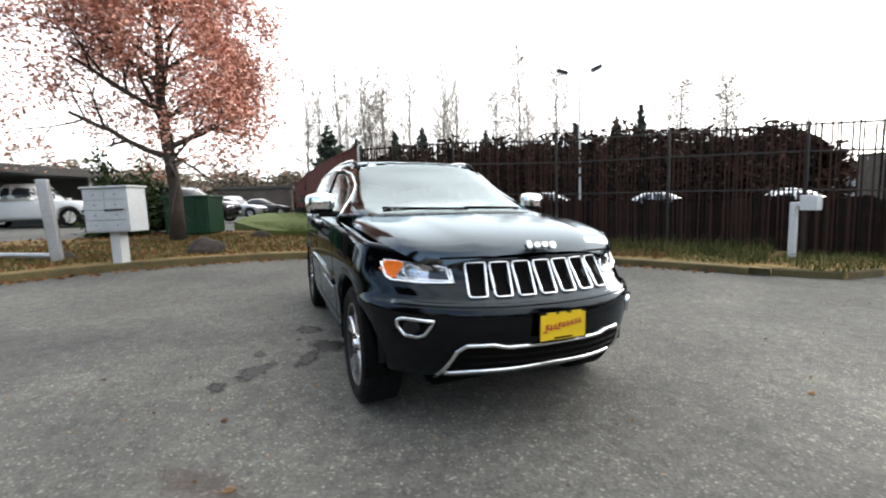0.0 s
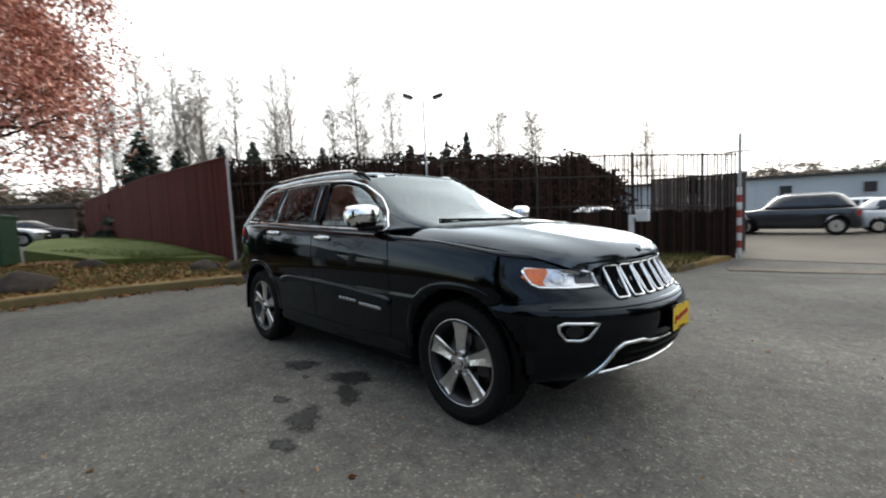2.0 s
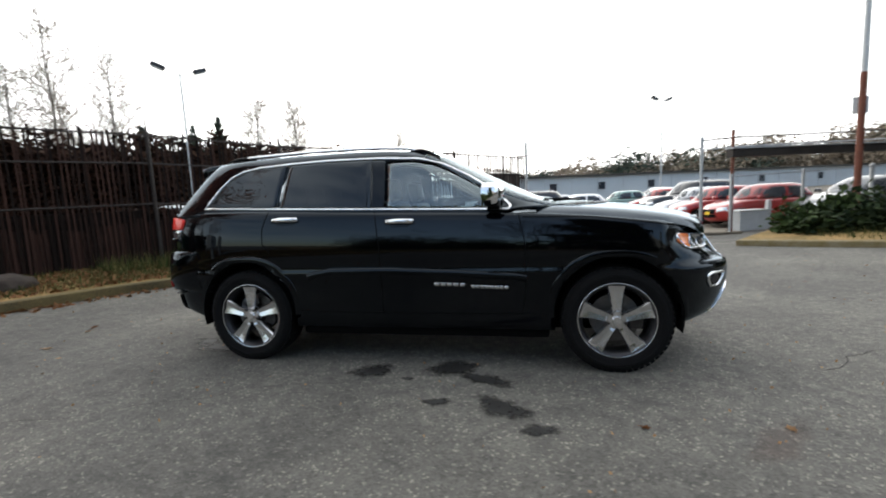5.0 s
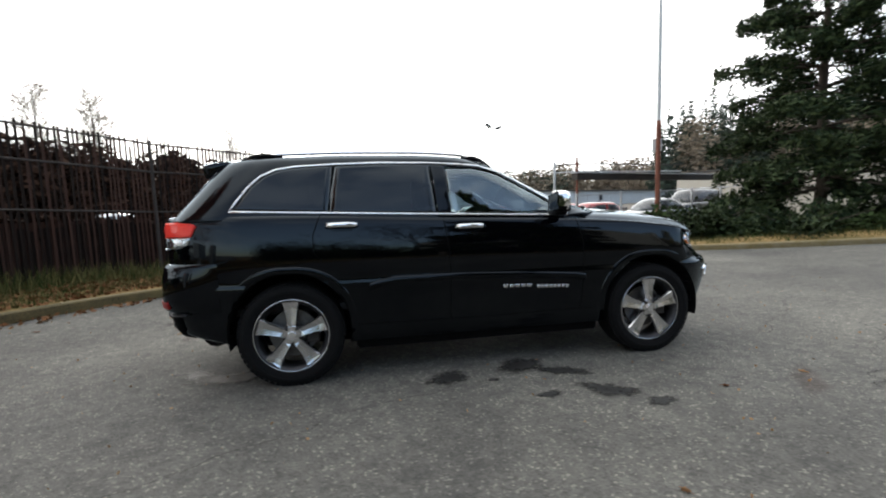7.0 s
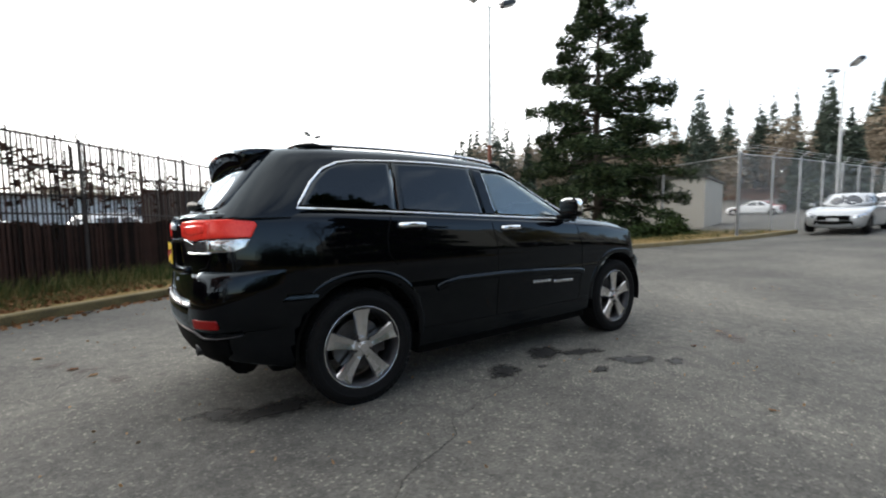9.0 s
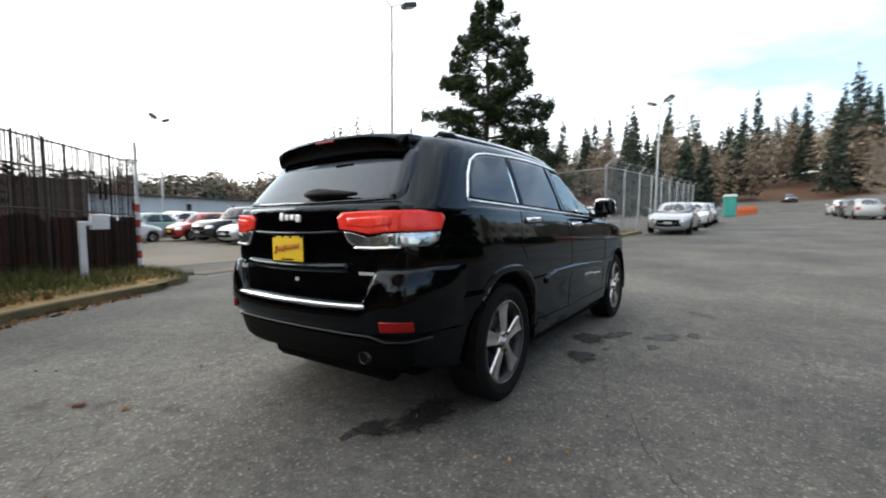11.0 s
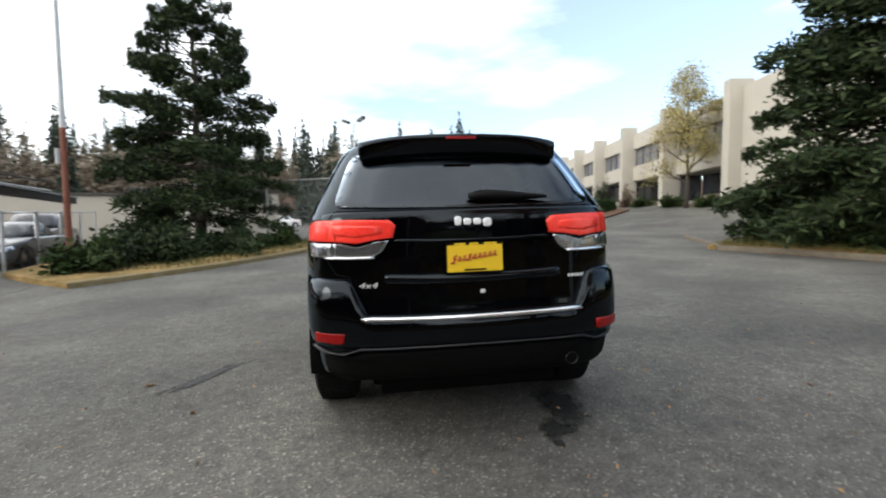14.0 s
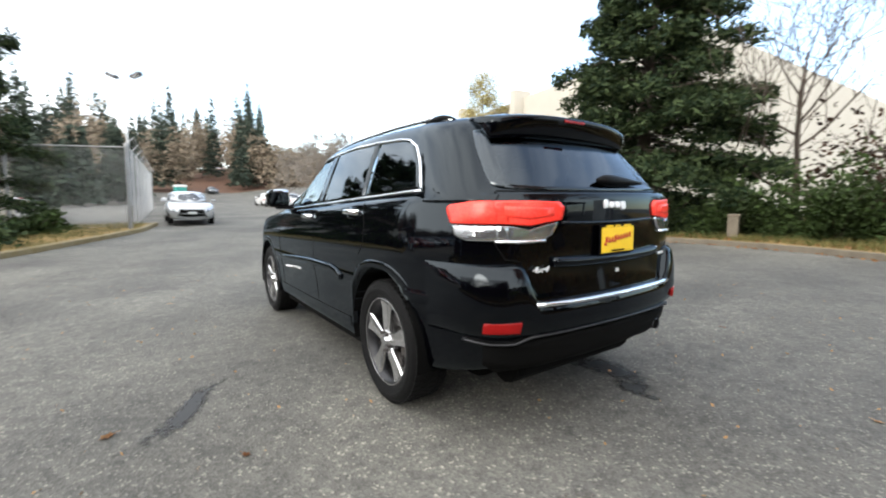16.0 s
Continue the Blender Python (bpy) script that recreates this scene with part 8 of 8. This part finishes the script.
for r in range(4):
    for c in range(2):
        bm = bmesh.new()
        x0 = -0.43 + 0.435 * c
        box(bm, x0, -0.232, 0.64 + 0.19 * r, x0 + 0.42, -0.22, 0.81 + 0.19 * r, 0.004)
        d = part("letter_door", bm, M["grey_paint"], mb)
        bm = bmesh.new()
        box(bm, x0 + 0.19, -0.237, 0.72 + 0.19 * r, x0 + 0.23, -0.232, 0.735 + 0.19 * r, 0)
        part("lock", bm, M["dark_steel"], d)
bm = bmesh.new()
box(bm, -0.02, -0.245, 1.0, 0.36, -0.232, 1.03, 0.002)
part("outgoing_slot", bm, M["dark_steel"], mb)

z_ = float(hz(-6.2, -5.6)) + 0.1
gr = thing("barrier_post", "grey galvanised steel post with a low rail", "barrier", oriented(-6.1, -5.15, z_, 0))
bm = bmesh.new()
box(bm, -0.07, -0.09, -0.1, 0.07, 0.09, 1.6, 0.02, Matrix.Rotation(radians(3), 4, "X"))
part("post", bm, M["galv"], gr)
part("rail", tube(bmesh.new(), [(0, -0.05, 0.16), (-0.6, -1.2, 0.2), (-1.3, -3.2, 0.25)], 0.05, 8), M["galv"], gr)

zz = float(hz(-10.6, -3.4)) + 0.12
dp = thing("waste_bin", "dark green steel waste skip with ribbed sides", "dumpster", oriented(-10.35, -4.12, zz, radians(75)) @ Matrix.Diagonal((0.82, 0.82, 0.95, 1)))
bm = bmesh.new()
box(bm, -0.05, 0.0, 0.1, 1.45, 1.4, 1.22, 0.03)
part("bin", bm, M["green_steel"], dp)
for x in (0.05, 0.5, 0.95, 1.35):
    bm = bmesh.new()
    box(bm, x - 0.03, -0.05, 0.15, x + 0.03, 0.0, 1.15, 0.01)
    part("rib", bm, M["green_steel"], dp)
bm = bmesh.new()
box(bm, -0.1, -0.06, 1.2, 1.5, 1.45, 1.28, 0.02)
part("lid", bm, M["green_steel"], dp)
for x in (0.1, 1.3):
    for y in (0.15, 1.25):
        bm = bmesh.new()
        bmesh.ops.create_cone(bm, cap_ends=True, segments=14, radius1=0.08, radius2=0.08, depth=0.05, matrix=Matrix.Translation((x, y, 0.08)) @ Matrix.Rotation(math.pi / 2, 4, "Y"))
        part("castor", bm, M["tyre"], dp)


def boulder(x, y, r, seed):
    bm = bmesh.new()
    bmesh.ops.create_icosphere(bm, subdivisions=3, radius=1.0)
    for v in bm.verts:
        k = 1 + 0.28 * noise.noise(v.co * 1.3 + Vector((seed, 0, 0))) + 0.1 * noise.noise(v.co * 4 + Vector((seed, 3, 0)))
        v.co = Vector((v.co.x * r * k, v.co.y * r * 0.75 * k, max(v.co.z, -0.35) * r * 0.62 * k))
    ob = link("boulder", bm, M["stone"], smooth=True)
    ob.matrix_basis = oriented(x, y, float(hz(x, y)) + 0.12 + r * 0.16, seed)
    return tagged(ob, "rough brown boulder on the leaf-strewn verge", "rock", "boulders along the verge")


for i, (x, y, r) in enumerate(((-6.75, -2.75, 0.42), (-9.3, -1.6, 0.3), (-7.25, 0.15, 0.3), (-6.85, 0.85, 0.32), (-6.55, -5.2, 0.22), (-7.6, 0.4, 0.22))):
    boulder(x, y, r, 3.1 * i + 1)

pd = thing("utility_pedestal", "small pale grey utility pedestal among shrubs", "utility box", oriented(1.6, -11.5, float(hz(1.6, -11.5)) + 0.13, 0.3))
bm = bmesh.new()
box(bm, -0.13, -0.13, -0.05, 0.13, 0.13, 0.62, 0.02)
part("body", bm, M["kerb"], pd)
bm = bmesh.new()
box(bm, -0.15, -0.15, 0.62, 0.15, 0.15, 0.70, 0.03)
part("cap", bm, M["kerb"], pd)


# ---- other parked vehicles ----
PAINTS = {}


def car_paint(name, rgb, metal=0.0):
    if name not in PAINTS:
        PAINTS[name] = material(name + "_car_paint", rgb, 0.35, metal, var=0.08, fine=200, coarse=2, coat=1.0, spec=0.4)
    return PAINTS[name]


FORMS = {
    # length, width, wheel radius, belt z, hood z, roof z, cowl x, screen top x, roof end x, tail top x (from the middle)
    "hatch": (3.55, 1.6, 0.285, 0.90, 0.87, 1.43, 0.85, 0.35, -1.25, -1.66, 0.16),
    "sedan": (4.6, 1.78, 0.32, 0.93, 0.86, 1.44, 0.95, 0.25, -0.85, -1.55, 0.16),
    "suv": (4.7, 1.9, 0.37, 1.08, 1.06, 1.70, 1.0, 0.45, -1.75, -2.15, 0.22),
    "pickup": (5.6, 1.98, 0.39, 1.10, 1.10, 1.86, 1.05, 0.55, -0.85, -1.05, 0.28),
}
KITS = {}


def car_template(form):
    """Meshes for one kind of car: body, cabin, panes, wheels, lamps. Shared by all cars of that kind."""
    if form in KITS:
        return KITS[form]
    L, W, wr, belt, hood, roof, cowl, stx, rex, tlx, clear = FORMS[form]
    h, w = L / 2, W / 2
    fx, rx = h - wr - 0.45, -h + wr + 0.42
    kit = {"axles": (fx, rx), "wr": wr, "w": w}
    half = lambda f, r, s: [(f, 0.0), (f - 0.04, w * 0.55 * s), (f - 0.16, w * 0.84 * s), (f - 0.42, w * 0.97 * s), (fx, w * s), (cowl, w * s), (0.0, w * s), (rex, w * s), (rx, w * s), (r + 0.3, w * 0.97 * s), (r + 0.1, w * 0.84 * s), (r + 0.02, w * 0.5 * s), (r, 0.0)]
    topz = lambda x, y: lerp_table(x, [(-h, belt + (0.0 if form != "pickup" else 0.02)), (cowl, belt), (h - 0.55, hood - 0.06), (h, hood - 0.2)])
    rg = [full(half(h - 0.12, -h + 0.1, 0.93), lambda x, y: clear), full(half(h - 0.02, -h + 0.01, 0.98), lambda x, y: clear + 0.14), full(half(h, -h, 1.0), lambda x, y: 0.55), full(half(h - 0.05, -h + 0.03, 0.995), lambda x, y: 0.3 * 0.55 + 0.7 * topz(x, y)),
          full(half(h - 0.14, -h + 0.06, 0.95), topz), full(half(h - 0.3, -h + 0.1, 0.86), lambda x, y: topz(x, y) + 0.03)]
    ct = bmesh.new()
    for ax in (fx, rx):
        r = bmesh.ops.create_cone(ct, cap_ends=True, segments=24, radius1=wr + 0.05, radius2=wr + 0.05, depth=W + 1)
        bmesh.ops.transform(ct, matrix=Matrix.Translation((ax, 0, wr + 0.02)) @ Matrix.Rotation(math.pi / 2, 4, "X"), verts=r["verts"])
    c = cutter(ct)
    kit["body"] = baked(ring_mesh(rg), [("SUBSURF", 1), ("BOOLEAN", c)])
    remove(c)
    ch = lambda f, r, s: [(f, 0.0), (f - 0.08, w * 0.5 * s), (f - 0.3, w * 0.86 * s), (f - 0.5, w * 0.95 * s), ((f + r) / 2, w * s), (r + 0.35, w * 0.95 * s), (r + 0.08, w * 0.75 * s), (r, 0.0)]
    zc = belt - 0.02
    cab = [full(ch(cowl + 0.12, tlx - 0.02, 0.90), lambda x, y: zc), full(ch(cowl - 0.05, tlx + 0.03, 0.885), lambda x, y: zc + 0.12), full(ch(stx + 0.12, rex - 0.03, 0.74), lambda x, y: roof - 0.08), full(ch(stx - 0.1, rex + 0.12, 0.62), lambda x, y: roof - 0.015), full(ch(stx - 0.45, rex + 0.4, 0.3), lambda x, y: roof)]
    kit["cabin"] = baked(ring_mesh(cab), [("SUBSURF", 1)])
    skin = skin_of(kit["cabin"], kit["body"])

    def lay(points, axis, sgn, proud=0.006):
        bm = bmesh.new()
        ps = []
        for i in range(len(points)):
            p, q = Vector(points[i]), Vector(points[(i + 1) % len(points)])
            ps += [p.lerp(q, k / 3) for k in range(3)]
        cen = sum(ps, Vector((0, 0))) / len(ps)
        rows = []
        for s in (1.0, 0.6, 0.25):
            row = []
            for p in ps:
                g = cen + (p - cen) * s
                o, d = (Vector((g.x, sgn * 3, g.y)), Vector((0, -sgn, 0))) if axis == "y" else (Vector((sgn * 5, g.x, g.y)), Vector((-sgn, 0, 0)))
                hit, nr, _, _ = skin.ray_cast(o, d)
                if hit is None:
                    hit, nr = o + d * 2.2, -d
                nr = nr if nr.dot(d) < 0 else -nr
                row.append(bm.verts.new(hit + nr * proud))
            rows.append(row)
        for r0, r1 in zip(rows, rows[1:]):
            for i in range(len(ps)):
                j = (i + 1) % len(ps)
                bm.faces.new((r0[i], r0[j], r1[j], r1[i]))
        bm.faces.new(rows[-1])
        bmesh.ops.recalc_face_normals(bm, faces=bm.faces)
        me = bpy.data.meshes.new("pane")
        bm.to_mesh(me)
        bm.free()
        me.polygons.foreach_set("use_smooth", [True] * len(me.polygons))
        return me

    zb, zt = belt + 0.05, roof - 0.13
    mid = (stx + rex) / 2 - 0.05
    f_ = [(cowl - 0.35, zb), (stx - 0.1, zt), (mid + 0.05, zt + 0.01), (mid + 0.05, zb)]
    b_ = [(mid - 0.05, zb), (mid - 0.05, zt + 0.01), (rex + 0.2, zt), (tlx + 0.42, zb)]
    kit["side_windows"] = [lay(p, "y", s) for s in (1, -1) for p in (f_, b_)]
    kit["screens"] = [lay([(-w * 0.72, zb), (-w * 0.55, roof - 0.11), (w * 0.55, roof - 0.11), (w * 0.72, zb)], "x", s) for s in (1, -1)]
    zl = 0.62 * topz(h - 0.5, 0) + 0.1
    kit["headlamps"] = [lay([(s * w * 0.58, zl - 0.08), (s * w * 0.56, zl + 0.06), (s * w * 0.86, zl + 0.1), (s * w * 0.9, zl - 0.02)], "x", 1, 0.01) for s in (1, -1)]
    zt_ = belt - 0.22
    kit["tail_lamps"] = [lay([(s * w * 0.66, zt_ - 0.1), (s * w * 0.66, zt_ + 0.12), (s * w * 0.88, zt_ + 0.12), (s * w * 0.88, zt_ - 0.1)], "x", -1, 0.01) for s in (1, -1)]
    kit["grille"] = [lay([(-w * 0.5, zl - 0.14), (-w * 0.5, zl + 0.02), (w * 0.5, zl + 0.02), (w * 0.5, zl - 0.14)], "x", 1, 0.008), lay([(-w * 0.6, clear + 0.14), (-w * 0.55, clear + 0.28), (w * 0.55, clear + 0.28), (w * 0.6, clear + 0.14)], "x", 1, 0.008)]
    kit["plate"] = [lay([(-0.16, 0.42), (-0.16, 0.52), (0.16, 0.52), (0.16, 0.42)], "x", 1, 0.012)]
    bm = bmesh.new()
    prof = [(wr * 0.66, -0.09), (wr * 0.95, -0.1), (wr, -0.07), (wr, 0.07), (wr * 0.95, 0.1), (wr * 0.66, 0.095)]
    n = 24
    rr_ = [[bm.verts.new((r * math.cos(2 * math.pi * k / n), y, r * math.sin(2 * math.pi * k / n))) for r, y in prof] for k in range(n)]
    for k in range(n):
        for j in range(len(prof)):
            bm.faces.new((rr_[k][j], rr_[k][(j + 1) % 6], rr_[(k + 1) % n][(j + 1) % 6], rr_[(k + 1) % n][j]))
    me = bpy.data.meshes.new("tyre")
    bm.to_mesh(me)
    bm.free()
    kit["tyre"] = me
    bm = bmesh.new()
    for k in range(5):
        t = Matrix.Rotation(2 * math.pi * k / 5, 4, "Y")
        box(bm, -0.035, 0.03, 0.0, 0.035, 0.075, wr * 0.64, 0.0, t)
    bmesh.ops.create_cone(bm, cap_ends=True, segments=20, radius1=wr * 0.67, radius2=wr * 0.67, depth=0.02, matrix=Matrix.Translation((0, 0.02, 0)) @ Matrix.Rotation(math.pi / 2, 4, "X"))
    me = bpy.data.meshes.new("rim")
    bm.to_mesh(me)
    bm.free()
    kit["rim"] = me
    for key in ("body", "cabin"):
        kit[key].polygons.foreach_set("use_smooth", [True] * len(kit[key].polygons))
    KITS[form] = kit
    return kit


def parked(form, paint, x, y, turn, label, group="", dz=0.0, rack=False):
    kit = car_template(form)
    top = thing("parked_car" if form != "pickup" else "pickup_truck", label, "car" if form != "pickup" else "truck", oriented(x, y, float(hz(x, y)) + dz, radians(turn)), group)

    def add(name, me, mat, parent=None, m=None):
        me = me.copy()
        me.materials.clear()
        me.materials.append(mat)
        ob = new(name, me)
        ob.parent = parent or top
        if m is not None:
            ob.matrix_basis = m
        return ob

    add("body", kit["body"], paint)
    add("cabin", kit["cabin"], paint)
    for me in kit["side_windows"]:
        add("side_window", me, M["window_dark"])
    for me, nm in zip(kit["screens"], ("windscreen", "rear_window")):
        add(nm, me, M["window_dark"])
    for me in kit["headlamps"]:
        add("headlamp", me, M["clear_lens"])
    for me in kit["tail_lamps"]:
        add("tail_lamp", me, M["dark_red_lens"])
    for me in kit["grille"]:
        add("grille", me, M["deep_black"])
    for me in kit["plate"]:
        add("plate", me, M["plate"] if "yard" in label else M["grey_paint"])
    for ax in kit["axles"]:
        for s in (1, -1):
            w_ = new("wheel")
            w_.parent = top
            w_.matrix_basis = Matrix.Translation((ax, s * (kit["w"] - 0.13), kit["wr"])) @ (Matrix.Rotation(math.pi, 4, "Z") if s < 0 else Matrix.Identity(4))
            add("tyre", kit["tyre"], M["tyre"], w_)
            add("rim", kit["rim"], M["alloy"], w_)
    for s in (1, -1):
        bm = bmesh.new()
        box(bm, -0.07, -0.09, -0.06, 0.07, 0.09, 0.06, 0.025)
        L, W, wr, belt, hood, roof, cowl = FORMS[form][:7]
        part("mirror", bm, paint, top).matrix_basis = Matrix.Translation((cowl - 0.35, s * (W / 2 + 0.07), belt + 0.08))
    if form == "pickup":
        bm = bmesh.new()
        box(bm, -2.7, -0.85, 1.06, -1.15, 0.85, 1.14, 0.03)
        part("bed_cover", bm, M["deep_black"], top)
    if form == "suv":
        for s in (1, -1):
            part("roof_rail", tube(bmesh.new(), [(-1.5, s * 0.58, 1.68), (-1.3, s * 0.58, 1.74), (0.1, s * 0.58, 1.74), (0.3, s * 0.58, 1.66)], 0.02, 6), M["chrome"], top)
    return top


white, silver = car_paint("white", (0.68, 0.69, 0.7)), car_paint("silver", (0.38, 0.4, 0.42), 0.4)
red, dark = car_paint("red", (0.3, 0.01, 0.01)), car_paint("dark_blue", (0.005, 0.007, 0.012))
teal_p, black_p = car_paint("pale_teal", (0.16, 0.27, 0.25)), car_paint("black", (0.012, 0.012, 0.014))
grey_p = car_paint("slate_grey", (0.055, 0.068, 0.08), 0.3)
YR = "cars in the yard"
for form, p, x, y, tr, lab in (("hatch", red, 8.75, 13.3, 188, "glossy red small hatchback parked in the yard"), ("hatch", red, 8.1, 15.2, 187, "red small hatchback parked in a row"), ("hatch", silver, 8.0, 17.2, 186, "silver small hatchback parked in a row"),
                               ("suv", dark, 8.5, 19.4, 185, "dark blue compact SUV parked in a row"), ("hatch", red, 7.7, 21.7, 184, "red small hatchback in the yard row"), ("hatch", teal_p, 6.4, 25.5, 190, "pale teal small hatchback in the yard"),
                               ("hatch", white, 4.3, 22.6, 10, "white small hatchback standing crosswise in the yard"), ("suv", dark, 0.6, 21.5, 180, "dark blue SUV standing crosswise in the yard"), ("hatch", white, 2.2, 27.5, 185, "white hatchback beyond the dark SUV"), ("suv", grey_p, 0.2, 30.5, 185, "grey SUV at the back of the yard"), ("sedan", grey_p, 11.6, 12.9, 196, "slate grey car behind the low yard fence"),
                               ("suv", dark, 14.9, 14.6, 200, "dark SUV behind the low yard fence"), ("hatch", white, 9.0, 27.5, 185, "white hatchback at the back of the yard"), ("sedan", silver, 9.6, 30.0, 185, "silver car at the back of the yard"),
                               ("sedan", white, -6.5, 18.5, 40, "white car glimpsed through the fence slats"), ("sedan", silver, -10.5, 15.5, 40, "silver car glimpsed through the fence slats"), ("suv", white, -2.8, 20.0, 42, "white SUV glimpsed through the fence slats"),
                               ("sedan", silver, -14.0, 12.0, 40, "silver car behind the fence vines"), ("sedan", white, -8.4, 21.5, 40, "white car behind the fence")):
    parked(form, p, x, y, tr, lab, YR)
parked("sedan", silver, 19.2, 0.55, 180, "silver sedan parked at the street kerb", "cars on the street")
parked("sedan", white, 25.8, 0.3, 180, "white sedan parked at the street kerb", "cars on the street")
parked("sedan", silver, 31.2, 0.2, 180, "silver sedan parked further up the street", "cars on the street")
parked("sedan", silver, 38.5, -9.2, 0, "silver sedan parked at the far kerb", "cars on the street")
parked("sedan", grey_p, 44.5, -9.4, 0, "grey sedan parked at the far kerb", "cars on the street")
parked("sedan", white, 50.5, -9.6, 0, "white car parked at the far kerb", "cars on the street")
parked("sedan", red, 46.0, -16.5, 90, "dark red car parked before the office building", "cars by the office")
parked("sedan", silver, 49.5, -17.0, 90, "silver car parked before the office building", "cars by the office")
parked("sedan", grey_p, 92.0, -8.5, 185, "grey car far up the street", "cars on the street")
parked("pickup", white, -19.4, -10.6, 75, "white crew-cab pickup truck beside a carport")
parked("sedan", grey_p, -21.0, -7.0, 70, "dark grey sedan parked behind the letter boxes", "cars to the west")
parked("suv", black_p, -20.0, -4.9, 75, "black SUV parked behind the maple", "cars to the west")
parked("sedan", silver, -27.5, -3.6, 70, "silver car parked beyond the green bin", "cars to the west")
parked("suv", white, -38.0, -4.0, 70, "white van-like car far to the west", "cars to the west")
parked("sedan", black_p, -34.0, -1.8, 80, "black car far to the west", "cars to the west")
parked("sedan", white, 47, 12.6, 100, "white car glimpsed behind the chain-link fence", "cars beyond the pine")
parked("sedan", red, 53, 14.0, 100, "red car glimpsed behind the chain-link fence", "cars beyond the pine")
